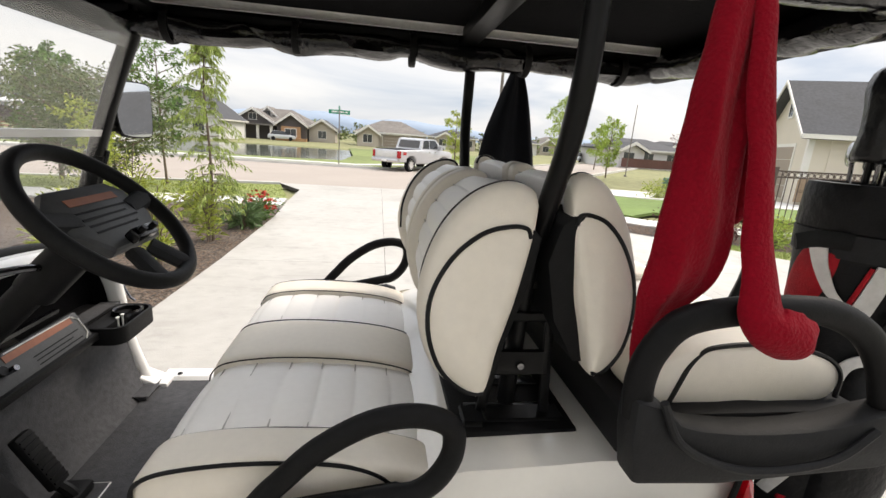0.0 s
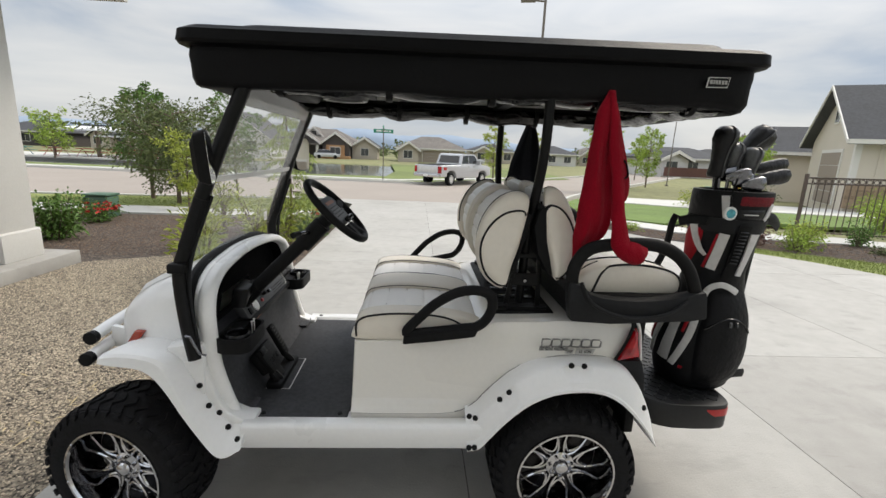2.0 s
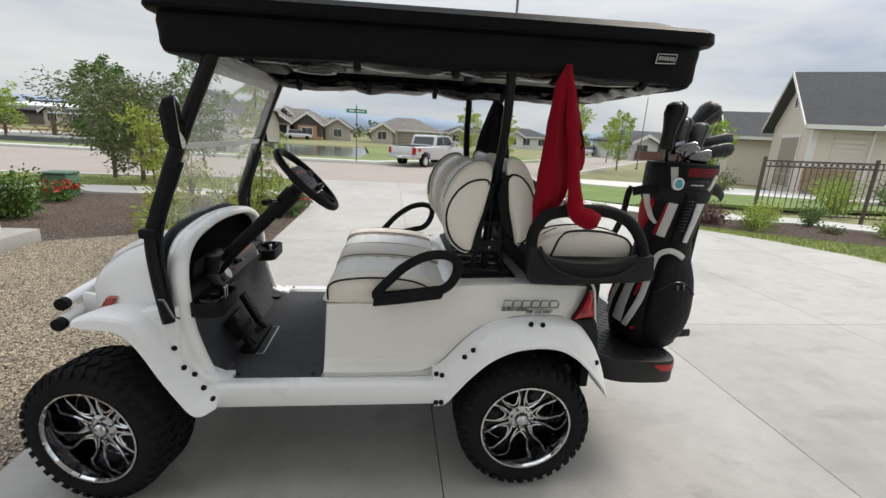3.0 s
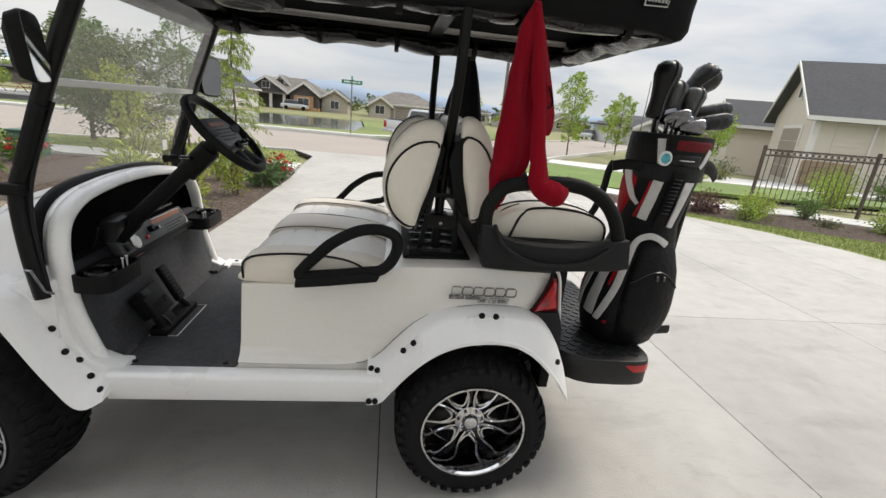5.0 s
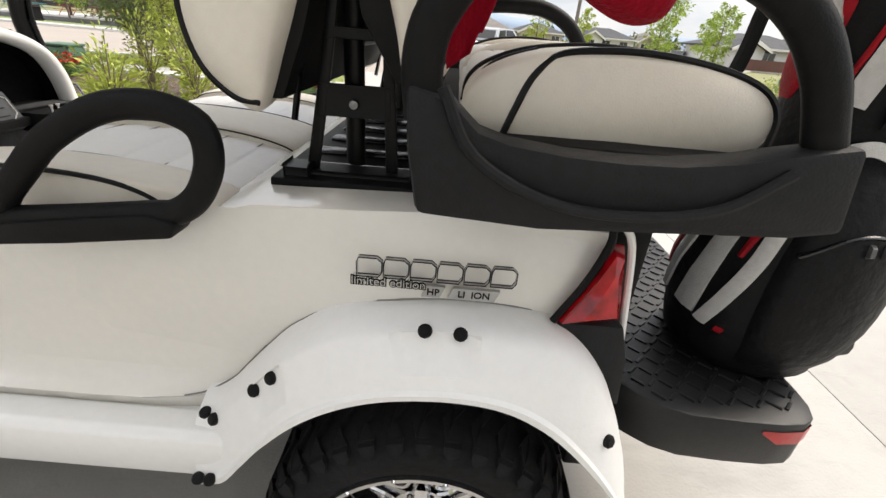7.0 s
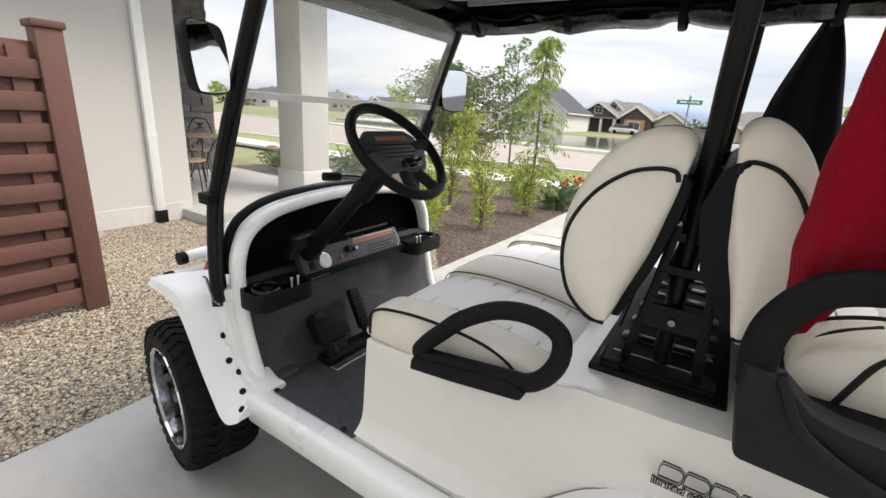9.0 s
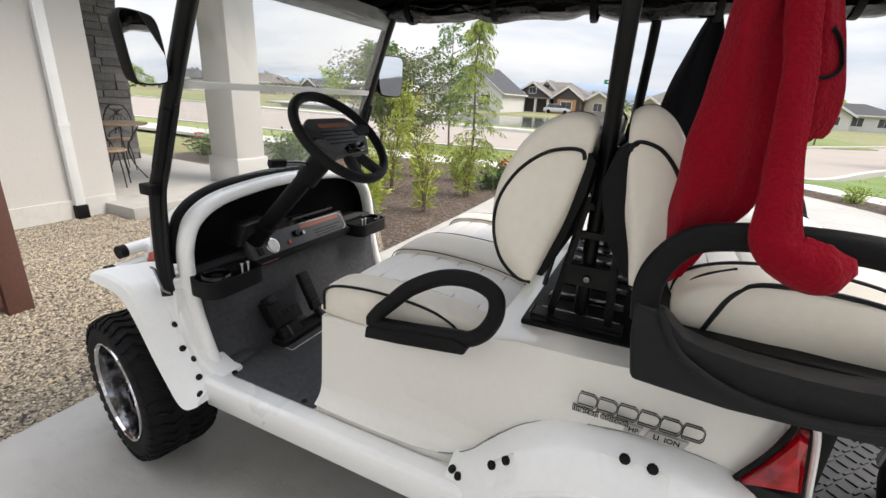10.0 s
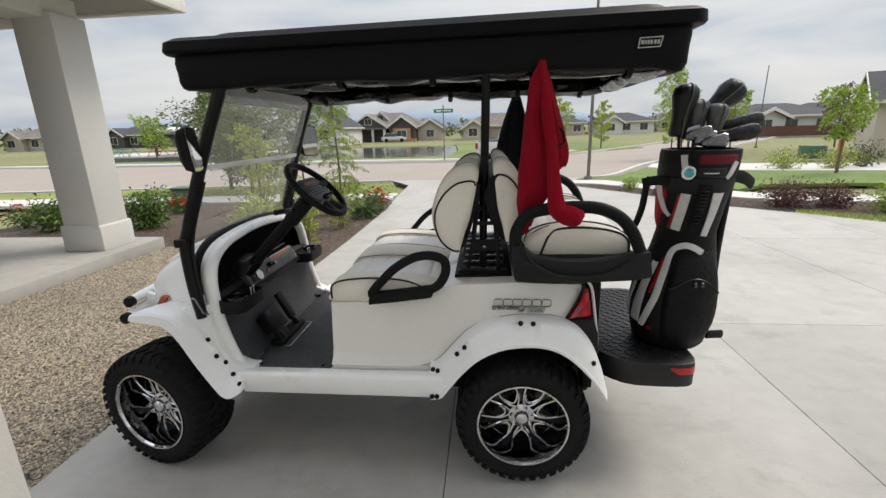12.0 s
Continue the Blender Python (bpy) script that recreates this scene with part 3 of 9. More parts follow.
sheet("mulch_right", [(5.2, 7.0), (4.2, 9.0), (3.3, 10.5), (3.0, 11.5), (3.9, 11.3), (6.3, 7.9), (7.5, 7.15), (9.2, 6.6), (10.3, 5.5), (11.5, 4.6), (14, 3.6), (14, -1.3), (10.3, -1.3), (10.2, 1.5), (10.0, 3.2), (9.3, 3.95), (8.3, 4.5), (7.35, 5.35), (6.3, 6.3), (6.1, 6.0)], -0.02, "mulch_dark", label="dark mulch bed with low shrubs", category="planting bed")
sheet("pavement_right", [(3.0, 11.6), (3.1, 12.6), (4.4, 12.3), (6.8, 8.8), (8.0, 8.0), (9.8, 7.4), (11.0, 6.2), (12.2, 5.2), (14.5, 4.2), (14, 3.6), (11.5, 4.6), (10.3, 5.5), (9.2, 6.6), (7.5, 7.15), (6.3, 7.9), (3.9, 11.3)], 0.0, "walk_concrete", label="winding pale concrete garden path", category="pavement")
sheet("lawn_patch", [(4.4, 12.4), (3.6, 12.9), (5.4, 14.0), (7.2, 17.0), (10.5, 14.4), (16, 12.0), (16, 8.6), (11.5, 9.2), (9.8, 9.9), (8.0, 10.2), (6.9, 9.4)], -0.01, "lawn_lush", label="green mown lawn patch between path and street", category="lawn")
sheet("neighbour_drive", [(7.4, 17.3), (8.4, 19.6), (12, 18.6), (22, 16), (22, 11.5), (16, 12.2), (10.6, 14.6)], 0.0, "walk_concrete", label="pale concrete drive of the neighbouring house", category="driveway")
sheet("lawn_bank", [(-60, 30.3), (-14, 26.8), (0, 25.9), (1.5, 27.0), (4.3, 29.9), (8.6, 33.7), (14, 38), (16, 60), (-3.5, 60), (-1.9, 40), (-2.2, 31.8), (-8, 31.2), (-40, 33.0), (-60, 36)], -0.06, "lawn_far", step=6, label="grassy bank round the pond across the street", category="lawn")
sheet("pavement_far", [(-40, 29.0), (-6, 27.6), (-1, 27.3), (3.6, 31.0), (8, 35.0), (7.5, 36.0), (3, 32.0), (-1, 28.3), (-6, 28.6), (-40, 30.0)], -0.02, "walk_concrete", step=6, label="pale pavement across the street", category="pavement")
raw_w = box(-60, -0.5, 27.5, 62, -0.95, -0.72)
tagged(part("pond", raw_w, "water", smooth=0), "still dark pond reflecting the houses", "water", kind="structure")

# ---- open carport over the camera's stand; back piers, beam and roof are added, unseen ----
GX0, GX1, GY = -0.60, 1.79, -1.32
struct = lambda ob, label, cat: tagged(ob, label, cat, kind="structure")
for n, x0, x1 in (("left", GX0 - 0.55, GX0), ("right", GX1, GX1 + 0.55)):
    struct(part("carport_pier_" + n, box(x0, x1, GY - 0.40, GY, -0.05, 3.0, 0.012), "stucco_pillar"), "square pale stucco carport pier", "pier")
    struct(part("carport_pier_back_" + n, box(x0, x1, -6.4, -6.0, -0.05, 3.0, 0.012), "stucco_pillar"), "square pale stucco carport pier", "pier")
struct(part("carport_beam", box(GX0 - 0.6, GX1 + 0.6, GY - 0.42, GY + 0.02, 3.0, 3.3, 0.01), "stucco_pillar"), "unseen pale stucco beam added over the piers", "beam")
struct(part("carport_floor", box(-6.0, 9.0, -9.0, GY, -0.1, -0.001), "concrete", smooth=0), "pale concrete carport floor", "floor")
# Unseen ceiling, painted white to bounce light onto the concrete near the cart.
struct(part("ceiling_carport", box(GX0 - 0.7, GX1 + 0.7, -6.6, GY - 0.42, 3.22, 3.30), "bounce_white", smooth=0), "unseen white ceiling added to bounce light", "ceiling")
# Unseen roof, added above the ceiling; it shades the near side.
struct(part("roof_carport", box(GX0 - 0.8, GX1 + 0.8, -6.7, GY + 0.12, 3.30, 3.40), "shingle", smooth=0), "unseen flat roof added over the camera's stand", "roof")

# ---- patio of the house ----
struct(part("wall_house", box(-4.75, -4.55, GY, 1.48, -0.05, 3.12), "stucco", smooth=0), "smooth cream stucco house wall", "wall")
struct(part("wall_house_plinth", box(-4.75, -4.53, GY, 1.47, -0.05, 0.16), "walk_concrete", smooth=0), "low concrete plinth of the house wall", "plinth")
struct(part("wall_patio_back", box(-7.35, -7.15, 1.3, 3.36, -0.05, 3.1), "stone_grey", smooth=0), "grey ledgestone wall behind the patio", "wall")
struct(part("wall_patio_side", box(-7.35, -4.75, 1.28, 1.48, -0.05, 3.12), "stucco", smooth=0), "cream stucco wall beside the patio", "wall")
struct(part("patio", prism([(-4.04, 1.35), (-4.04, 3.68), (-12.0, 3.68), (-12.0, 1.35)], -0.10, 0.085, "z", 0.008), "concrete"), "pale concrete patio slab", "patio")
rs = random.Random(11)
stone_wall = bpy.data.objects["wall_patio_back"]
z = 0.09
while z < 3.0:
    h = rs.uniform(0.07, 0.13)
    y = 1.48
    while y < 3.34:
        L = min(rs.uniform(0.18, 0.42), 3.36 - y)
        d = rs.uniform(0.012, 0.04)
        part("stone", box(-7.15, -7.15 + d, y + 0.004, y + L - 0.004, z + 0.003, z + h - 0.003, 0.004, seg=1), "stone_grey", stone_wall, smooth=0)
        y += L
    z += h


def pillar():
    p = thing("porch_pillar", "square pale stucco porch pillar with a wider base", "pillar", (-4.54, 3.15, 0.085), kind="structure")
    sh = part("shaft", box(-0.255, 0.255, -0.235, 0.235, 0.0, 2.84, 0.012), "stucco_pillar", p)
    part("base", box(-0.285, 0.285, -0.264, 0.264, 0.0, 0.315, 0.010), "stucco_pillar", p)
    part("base_cap", prism([(-0.285, 0.0), (0.285, 0.0), (0.259, 0.02), (-0.259, 0.02)], -0.264, 0.264, "y"), "stucco_pillar", p).location = (0, 0, 0.315)


pillar()
struct(part("porch_beam", box(-12, -4.37, 2.92, 3.38, 2.87, 3.14, 0.006), "stucco_pillar"), "pale porch beam on the pillar", "beam")
struct(part("porch_beam_side", box(-4.83, -4.37, GY, 2.92, 2.87, 3.14, 0.006), "stucco_pillar"), "pale porch beam", "beam")
struct(part("ceiling_porch", box(-12, -3.45, GY, 3.95, 3.14, 3.19), "soffit", smooth=0), "porch soffit coloured dark as a shaded underside", "ceiling")
struct(part("fascia_porch", box(-12, -3.36, 3.95, 4.05, 3.11, 3.31, 0.006), "trim_white"), "pale porch fascia and gutter", "trim")
struct(part("fascia_porch_side", box(-3.45, -3.36, -0.7, 3.95, 3.11, 3.31, 0.006), "trim_white"), "pale porch fascia", "trim")
struct(part("roof_porch", box(-12, -3.34, GY, 4.07, 3.31, 3.37), "shingle", smooth=0), "dark shingled porch roof", "roof")


def downspout():
    d = thing("downspout", "white square downspout on the stucco wall", "downspout", (-4.51, 1.10, 0.0))
    part("pipe", box(-0.035, 0.03, -0.045, 0.045, 0.10, 3.1, 0.006), "spout", d)
    part("outlet", box(-0.045, 0.05, -0.055, 0.055, -0.03, 0.11, 0.008), "black_plastic", d, "black drain adapter")
    for z in (0.9, 2.2):
        part("strap", box(-0.038, 0.034, -0.05, 0.05, z, z + 0.03), "spout", d)


downspout()


def board_fence():
    f = thing("board_fence", "reddish-brown horizontal board-on-board privacy fence", "fence", (-2.66, -0.215, 0))
    part("post", box(-0.065, 0.065, -0.065, 0.065, -0.05, 1.66, 0.006), "fence_brown", f)
    part("post_cap", box(-0.08, 0.08, -0.08, 0.08, 1.66, 1.70, 0.01), "fence_brown", f)
    part("post", box(-0.065, 0.065, -1.06, -0.96, -0.05, 1.66, 0.006), "fence_brown", f)
    for y in (-0.14, -0.52):
        part("stringer", box(0.0005, 0.019, y - 0.045, y + 0.045, 0.02, 1.56, 0.003), "fence_brown", f)
    n = 9
    for i in range(n):
        z0 = 0.03 + i * 0.17
        part("board", box(0.02, 0.042, -1.0, -0.066, z0, z0 + 0.100, 0.004), "fence_brown", f)
        part("board", box(-0.022, 0.000, -1.0, -0.066, z0 + 0.080, z0 + 0.195, 0.004), "fence_brown", f)


board_fence()


def bistro_table():
    t = thing("bistro_table", "small round wrought-iron patio table", "table", (-5.75, 2.30, 0.085))
    part("tabletop", lathe([(0, 0.70), (0.33, 0.70), (0.345, 0.71), (0.34, 0.725), (0, 0.728)], (0, 0, 0), "z", 36), "bistro_cloth", t, "mosaic tabletop")
    for k in range(3):
        a = k * math.tau / 3 + 0.4
        part("leg", tube([(0.28 * math.cos(a), 0.28 * math.sin(a), 0.70), (0.10 * math.cos(a), 0.10 * math.sin(a), 0.42), (0.14 * math.cos(a), 0.14 * math.sin(a), 0.2), (0.30 * math.cos(a), 0.30 * math.sin(a), 0.0)], 0.009, 8, smooth=5), "bistro_iron", t)


def bistro_chair(x, y, a):
    c = thing("bistro_chair", "wrought-iron bistro chair with mosaic seat and scrolled back", "chair", (x, y, 0.085), group="chairs round the bistro table")
    c.rotation_euler = (0, 0, a)
    part("seat", lathe([(0, 0.43), (0.19, 0.43), (0.2, 0.44), (0.19, 0.455), (0, 0.458)], (0, 0, 0), "z", 28), "bistro_cloth", c, "mosaic seat")
    for k in range(4):
        b = math.tau * (k + 0.5) / 4
        part("leg", tube([(0.16 * math.cos(b), 0.16 * math.sin(b), 0.44), (0.20 * math.cos(b), 0.20 * math.sin(b), 0.22), (0.22 * math.cos(b), 0.22 * math.sin(b), 0.0)], 0.008, 6, smooth=3), "bistro_iron", c)
    part("backrest", tube([(-0.18, -0.15, 0.44), (-0.23, -0.17, 0.70), (-0.25, -0.10, 0.90), (-0.26, 0.0, 0.93), (-0.25, 0.10, 0.90), (-0.23, 0.17, 0.70), (-0.18, 0.15, 0.44)], 0.009, 8, smooth=5), "bistro_iron", c)
    for k in range(5):
        y0 = -0.12 + 0.06 * k
        part("back_bar", tube([(-0.20, y0, 0.55), (-0.235, -y0 * 0.8, 0.72), (-0.245, y0 * 0.6, 0.88)], 0.006, 6, smooth=4), "bistro_iron", c)


bistro_table()
bistro_chair(-5.30, 1.88, 0.9)
bistro_chair(-6.30, 2.55, 2.9)

# ---- the golf cart: nose towards -x, near flank towards -y ----
cart = thing("golf_cart", "white lifted golf cart with cream quilted seats and black roof", "golf cart")


def both(name, build, mat, label="", smooth=0.7, parent=None):
    """The same part on either flank; build(s) takes s = -1 (near) or 1."""
    return [part(name, build(s), mat, parent or cart, label, smooth) for s in (-1, 1)]


# rear body
BODY = [(-0.012, 0.47), (0.003, 0.785), (0.18, 0.79), (0.42, 0.825), (0.50, 0.862), (0.55, 0.876), (0.80, 0.884), (1.085, 0.880), (1.10, 0.80),
        (1.01, 0.755), (0.76, 0.755), (0.66, 0.71), (0.56, 0.60), (0.47, 0.50), (0.44, 0.47)]


def rear_body():
    """Flanks that bow out a little, one closed shell."""
    ys = [-0.485, -0.478, -0.44, 0.44, 0.478, 0.485]
    secs = []
    for y, k in zip(ys, (0.0, 0.012, 0.02, 0.02, 0.012, 0.0)):
        c = Vector((0.55, 0, 0.68))
        sec = []
        for x, z in BODY:
            d = Vector((x, 0, z)) - c
            d = d * (1 - (0.02 - k) * 0.6)
            sec.append((c.x + d.x, y, c.z + d.z))
        secs.append(sec)
    return loft(secs)


part("rear_body", rear_body(), "body_white_shaded", cart, "glossy white moulded rear body", 0.5)
both("flank_swell", lambda s: loft([[(x, s * (0.482 + w), z) for x, z, w in row] for row in (
    [(0.25, 0.80, 0.0), (0.5, 0.865, 0.002), (0.8, 0.885, 0.004), (1.06, 0.87, 0.0)],
    [(0.22, 0.74, 0.001), (0.5, 0.80, 0.014), (0.8, 0.835, 0.022), (1.075, 0.83, 0.010)],
    [(0.2, 0.68, 0.001), (0.5, 0.74, 0.016), (0.8, 0.795, 0.036), (1.085, 0.79, 0.02)],
    [(0.2, 0.62, 0.0), (0.48, 0.64, 0.010), (0.76, 0.75, 0.040), (1.03, 0.75, 0.03)],
    [(0.2, 0.56, -0.003), (0.48, 0.56, -0.003), (0.72, 0.70, 0.022), (1.02, 0.72, 0.02)])], ring=False), "body_white_shaded")
both("flank_lip", lambda s: loft([[(x, s * (0.4835 + (y - 0.4835) * k), z) for y, z in ((0.4835, 0.556), (0.487, 0.540), (0.495, 0.526), (0.507, 0.516), (0.518, 0.509), (0.522, 0.505), (0.518, 0.500), (0.511, 0.497), (0.507, 0.455))] for x, k in ((-0.004, 0.9), (0.1, 1.0), (0.25, 1.0), (0.33, 0.94), (0.40, 0.62), (0.44, 0.30), (0.48, 0.05), (0.50, 0.0))], ring=False), "body_white_shaded", "rolled lower lip of the body side", 0.6)
both("rocker_panel", lambda s: prism([(s * 0.578, 0.392), (s * 0.586, 0.450), (s * 0.582, 0.480), (s * 0.568, 0.491), (s * 0.520, 0.486), (s * 0.505, 0.472), (s * 0.44, 0.462), (s * 0.44, 0.385), (s * 0.55, 0.380)], -0.40, 0.50, "x", 0.005), "white_paint")
part("chassis", box(-0.78, 1.16, -0.36, 0.36, 0.30, 0.44, 0.02), "black_metal", cart, "black steel underframe")
part("axle", tube([(0.835, -0.4, 0.285), (0.835, 0.4, 0.285)], 0.035), "black_metal", cart)
part("axle", tube([(-0.85, -0.4, 0.285), (-0.85, 0.4, 0.285)], 0.03), "black_metal", cart)
both("leaf_spring", lambda s: tube([(0.50, s * 0.33, 0.40), (0.66, s * 0.33, 0.36), (0.835, s * 0.33, 0.345), (1.0, s * 0.33, 0.37), (1.14, s * 0.34, 0.50), (1.18, s * 0.34, 0.50)], 0.02, smooth=4, flat=1.6, up=(0, 0, 1)), "black_metal")

# rear fender flares: path (x, z) of the lip, height of the shoulder
R_LIP = [(0.447, 0.390), (0.492, 0.402), (0.53, 0.452), (0.585, 0.53), (0.65, 0.598), (0.74, 0.645), (0.84, 0.662), (0.93, 0.655), (1.00, 0.622), (1.065, 0.565), (1.13, 0.49), (1.165, 0.435)]
R_TOP = [(0.440, 0.520), (0.462, 0.526), (0.495, 0.552), (0.55, 0.618), (0.61, 0.684), (0.69, 0.736), (0.81, 0.760), (0.95, 0.757), (1.035, 0.735), (1.105, 0.66), (1.15, 0.56), (1.178, 0.45)]


def flare(lip, top, wide, inn, s, n=8, pockets=(), foot=0.034):
    """An arched flare that draws in towards its front foot; pockets: stretches of x where the face is pressed in round its bolts."""
    A, B = smooth_path([(x, 0, z) for x, z in lip], n), smooth_path([(x, 0, z) for x, z in top], n)
    secs = []
    for a, b in zip(A, B):
        m = (a + b) / 2
        g = min(1.0, max(0.0, (m.x - 0.45) / 0.18))
        out = wide - foot * (1 - g * g * (3 - 2 * g))
        dip = max([0.0] + [min(1.0, max(0.0, min(m.x - x0, x1 - m.x) / 0.012)) for x0, x1 in pockets]) * 0.011
        q = lambda p, y: (p.x, s * y, p.z)
        secs.append([q(b, inn - 0.03), q(b, inn), q(b.lerp(a, 0.07), out - 0.068), q(b.lerp(a, 0.15), out - 0.046), q(b.lerp(a, 0.20), out - 0.040 - dip), q(b.lerp(a, 0.52), out - 0.020 - dip), q(b.lerp(a, 0.66), out - 0.013),
                     q(b.lerp(a, 0.86), out - 0.006), q(b.lerp(a, 0.90), out + 0.001), q(a, out), q(a + (b - a) * 0.02, out - 0.012), q(a.lerp(b, 0.06), inn - 0.05)])
    return loft(secs)


both("rear_fender", lambda s: flare(R_LIP, R_TOP, 0.628, 0.505, s, pockets=((0.560, 0.625), (0.785, 0.90))), "fender_white", "satin white bolted fender flare", 0.42)
F_LIP = [(-0.842, 0.750), (-0.80, 0.742), (-0.755, 0.738), (-0.71, 0.730), (-0.67, 0.705), (-0.63, 0.650), (-0.575, 0.545), (-0.525, 0.460), (-0.48, 0.395), (-0.44, 0.385), (-0.385, 0.418)]
F_TOP = [(-0.842, 0.772), (-0.80, 0.784), (-0.75, 0.785), (-0.70, 0.780), (-0.645, 0.765), (-0.595, 0.722), (-0.550, 0.640), (-0.508, 0.560), (-0.472, 0.505), (-0.435, 0.478), (-0.385, 0.482)]


def front_flare(s):
    """A flat deck over the wheel that turns into a sloping face down to the sill."""
    A, B = smooth_path([(x, 0, z) for x, z in F_LIP], 4), smooth_path([(x, 0, z) for x, z in F_TOP], 4)
    secs = []
    for i, (a, b) in enumerate(zip(A, B)):
        f = min(1.0, max(0.0, (i / (len(A) - 1) - 0.36) / 0.3))
        f = f * f * (3 - 2 * f)
        deck = [(0, 0.40, -0.030), (0, 0.54, -0.006), (0.02, 0.590, 0), (0.10, 0.610, 0), (0.30, 0.619, 0), (1.0, 0.625, 0), (0.98, 0.613, 0), (0.85, 0.45, 0)]
        face = [(0, 0.47, 0), (0, 0.535, 0), (0.14, 0.556, 0), (0.40, 0.585, 0), (0.75, 0.616, 0), (1.0, 0.625, 0), (0.98, 0.613, 0), (0.94, 0.45, 0)]
        row = []
        for d, e in zip(deck, face):
            k, y, dz = (u + (v - u) * f for u, v in zip(d, e))
            q = b.lerp(a, k)
            row.append((q.x, s * y, q.z + dz))
        secs.append(row)
    return loft(secs)


both("front_fender", front_flare, "fender_white", "satin white bolted front fender flare", 0.45)

# front body
FRONT_SIDE = [(-0.66, 0.775), (-0.60, 0.785), (-0.53, 0.79), (-0.525, 0.70), (-0.492, 0.58), (-0.455, 0.515), (-0.40, 0.49), (-0.36, 0.49), (-0.36, 0.44), (-0.43, 0.43), (-0.50, 0.48), (-0.58, 0.62), (-0.64, 0.72)]
both("front_side_panel", lambda s: prism(FRONT_SIDE, s * 0.545, s * 0.46, "y", 0.008), "white_paint")


HOOD = ((-0.928, 0.26, 0.66, 0.765), (-0.922, 0.335, 0.62, 0.815), (-0.905, 0.375, 0.60, 0.862), (-0.872, 0.398, 0.58, 0.900), (-0.81, 0.413, 0.58, 0.938), (-0.74, 0.428, 0.60, 0.972), (-0.67, 0.442, 0.62, 1.000), (-0.60, 0.452, 0.64, 1.016))


def hood():
    """A boxy bonnet: upright sides, a soft shoulder and a top with two creases."""
    secs = []
    for x, w, zb, zt in HOOD:
        sec = []
        for k in range(64):
            a = k * math.tau / 64
            c, sn = math.cos(a), math.sin(a)
            yy = w * math.copysign(abs(c) ** 0.34, c)
            zz = (zb + zt) / 2 + (zt - zb) / 2 * math.copysign(abs(sn) ** 0.30, sn)
            yy *= 1.0 - 0.07 * max(0.0, (zz - 0.72) / 0.3) ** 2
            crown = 0.014 * (1 - (yy / w) ** 2) if sn > 0 else 0
            sec.append((x, yy, zz + crown))
        secs.append(sec)
    b = loft(secs)
    bmesh.ops.delete(b, geom=[f for f in b.faces if all(v.co.x > -0.605 for v in f.verts)], context="FACES_ONLY")
    return b


part("hood", hood(), "white_paint", cart, "glossy white moulded bonnet", 0.9)
for s in (-1, 1):
    part("hood_ridge", loft([[(x, s * y * w / 0.44, zt + dz + 0.011) for y, dz in ((0.31, -0.006), (0.295, 0.012), (0.27, 0.014), (0.22, 0.004))] for x, w, zb, zt in HOOD[2:]], ring=False), "white_paint", cart)
both("marker_lens", lambda s: prism([(-0.872, 0.728), (-0.835, 0.785), (-0.797, 0.785), (-0.838, 0.728)], s * 0.39, s * 0.428, "y", 0.004), "amber", "small deep red side marker lens")

# cowl: white arch round the dash, black seal behind it
ARCH = [(-0.455, -0.498, 0.49), (-0.485, -0.500, 0.58), (-0.512, -0.502, 0.69), (-0.522, -0.502, 0.80), (-0.530, -0.490, 0.89), (-0.538, -0.445, 0.962), (-0.548, -0.34, 1.008), (-0.556, -0.17, 1.028), (-0.560, 0.0, 1.034)]
ARCH = ARCH + [(x, -y, z) for x, y, z in ARCH[-2::-1]]
part("cowl", tube(ARCH, 0.034, 12, smooth=5, flat=0.62, up=(1, 0, 0)), "white_paint", cart, "white arched cowl round the dash", 1.2)
part("cowl_skin", loft([[(x - dx, y * k, z + dz) for x, y, z in smooth_path(ARCH, 5)] for dx, k, dz in ((0.0, 1.0, 0.012), (0.03, 0.995, 0.020), (0.055, 0.98, 0.010), (0.075, 0.955, -0.012))], ring=False), "white_paint", cart, "", 1.0)
part("windshield_seal", tube([(x - 0.062, y * 0.985, z + 0.020) for x, y, z in ARCH[3:-3]], 0.012, 10, smooth=5, flat=1.5), "black_plastic", cart, "black rubber windshield seal")
part("dash_cavity", loft([[(x - 0.01, y * 0.95, z - 0.01) for x, y, z in smooth_path(ARCH, 4)], [(x - 0.06, y * 0.95, z - 0.02) for x, y, z in smooth_path(ARCH, 4)], [(-0.60, y * 0.85, z * 0.97 - 0.01) for x, y, z in smooth_path(ARCH, 4)], [(-0.62, y * 0.3, 0.85) for x, y, z in smooth_path(ARCH, 4)]], ring=False), "liner", cart, "hollow black dash")
# floor, firewall
part("floor_mat", prism([(-0.41, 0.474), (-0.02, 0.474), (-0.02, 0.44), (-0.41, 0.44)], -0.512, 0.512, "y", 0.004), "mat_rubber", cart, "charcoal rubber floor mat")
part("firewall", loft([[(x, y, z) for x, z in ((-0.405, 0.462), (-0.44, 0.49), (-0.467, 0.55), (-0.488, 0.65), (-0.50, 0.80), (-0.555, 0.80), (-0.555, 0.45))] for y in (-0.50, -0.49, 0.49, 0.50)]), "mat_rubber", cart, "charcoal rubber-lined firewall", 0.8)
both("floor_heel_pad", lambda s: box(-0.445, -0.39, s * 0.48, s * 0.38, 0.47, 0.488, 0.006), "mat_rubber")

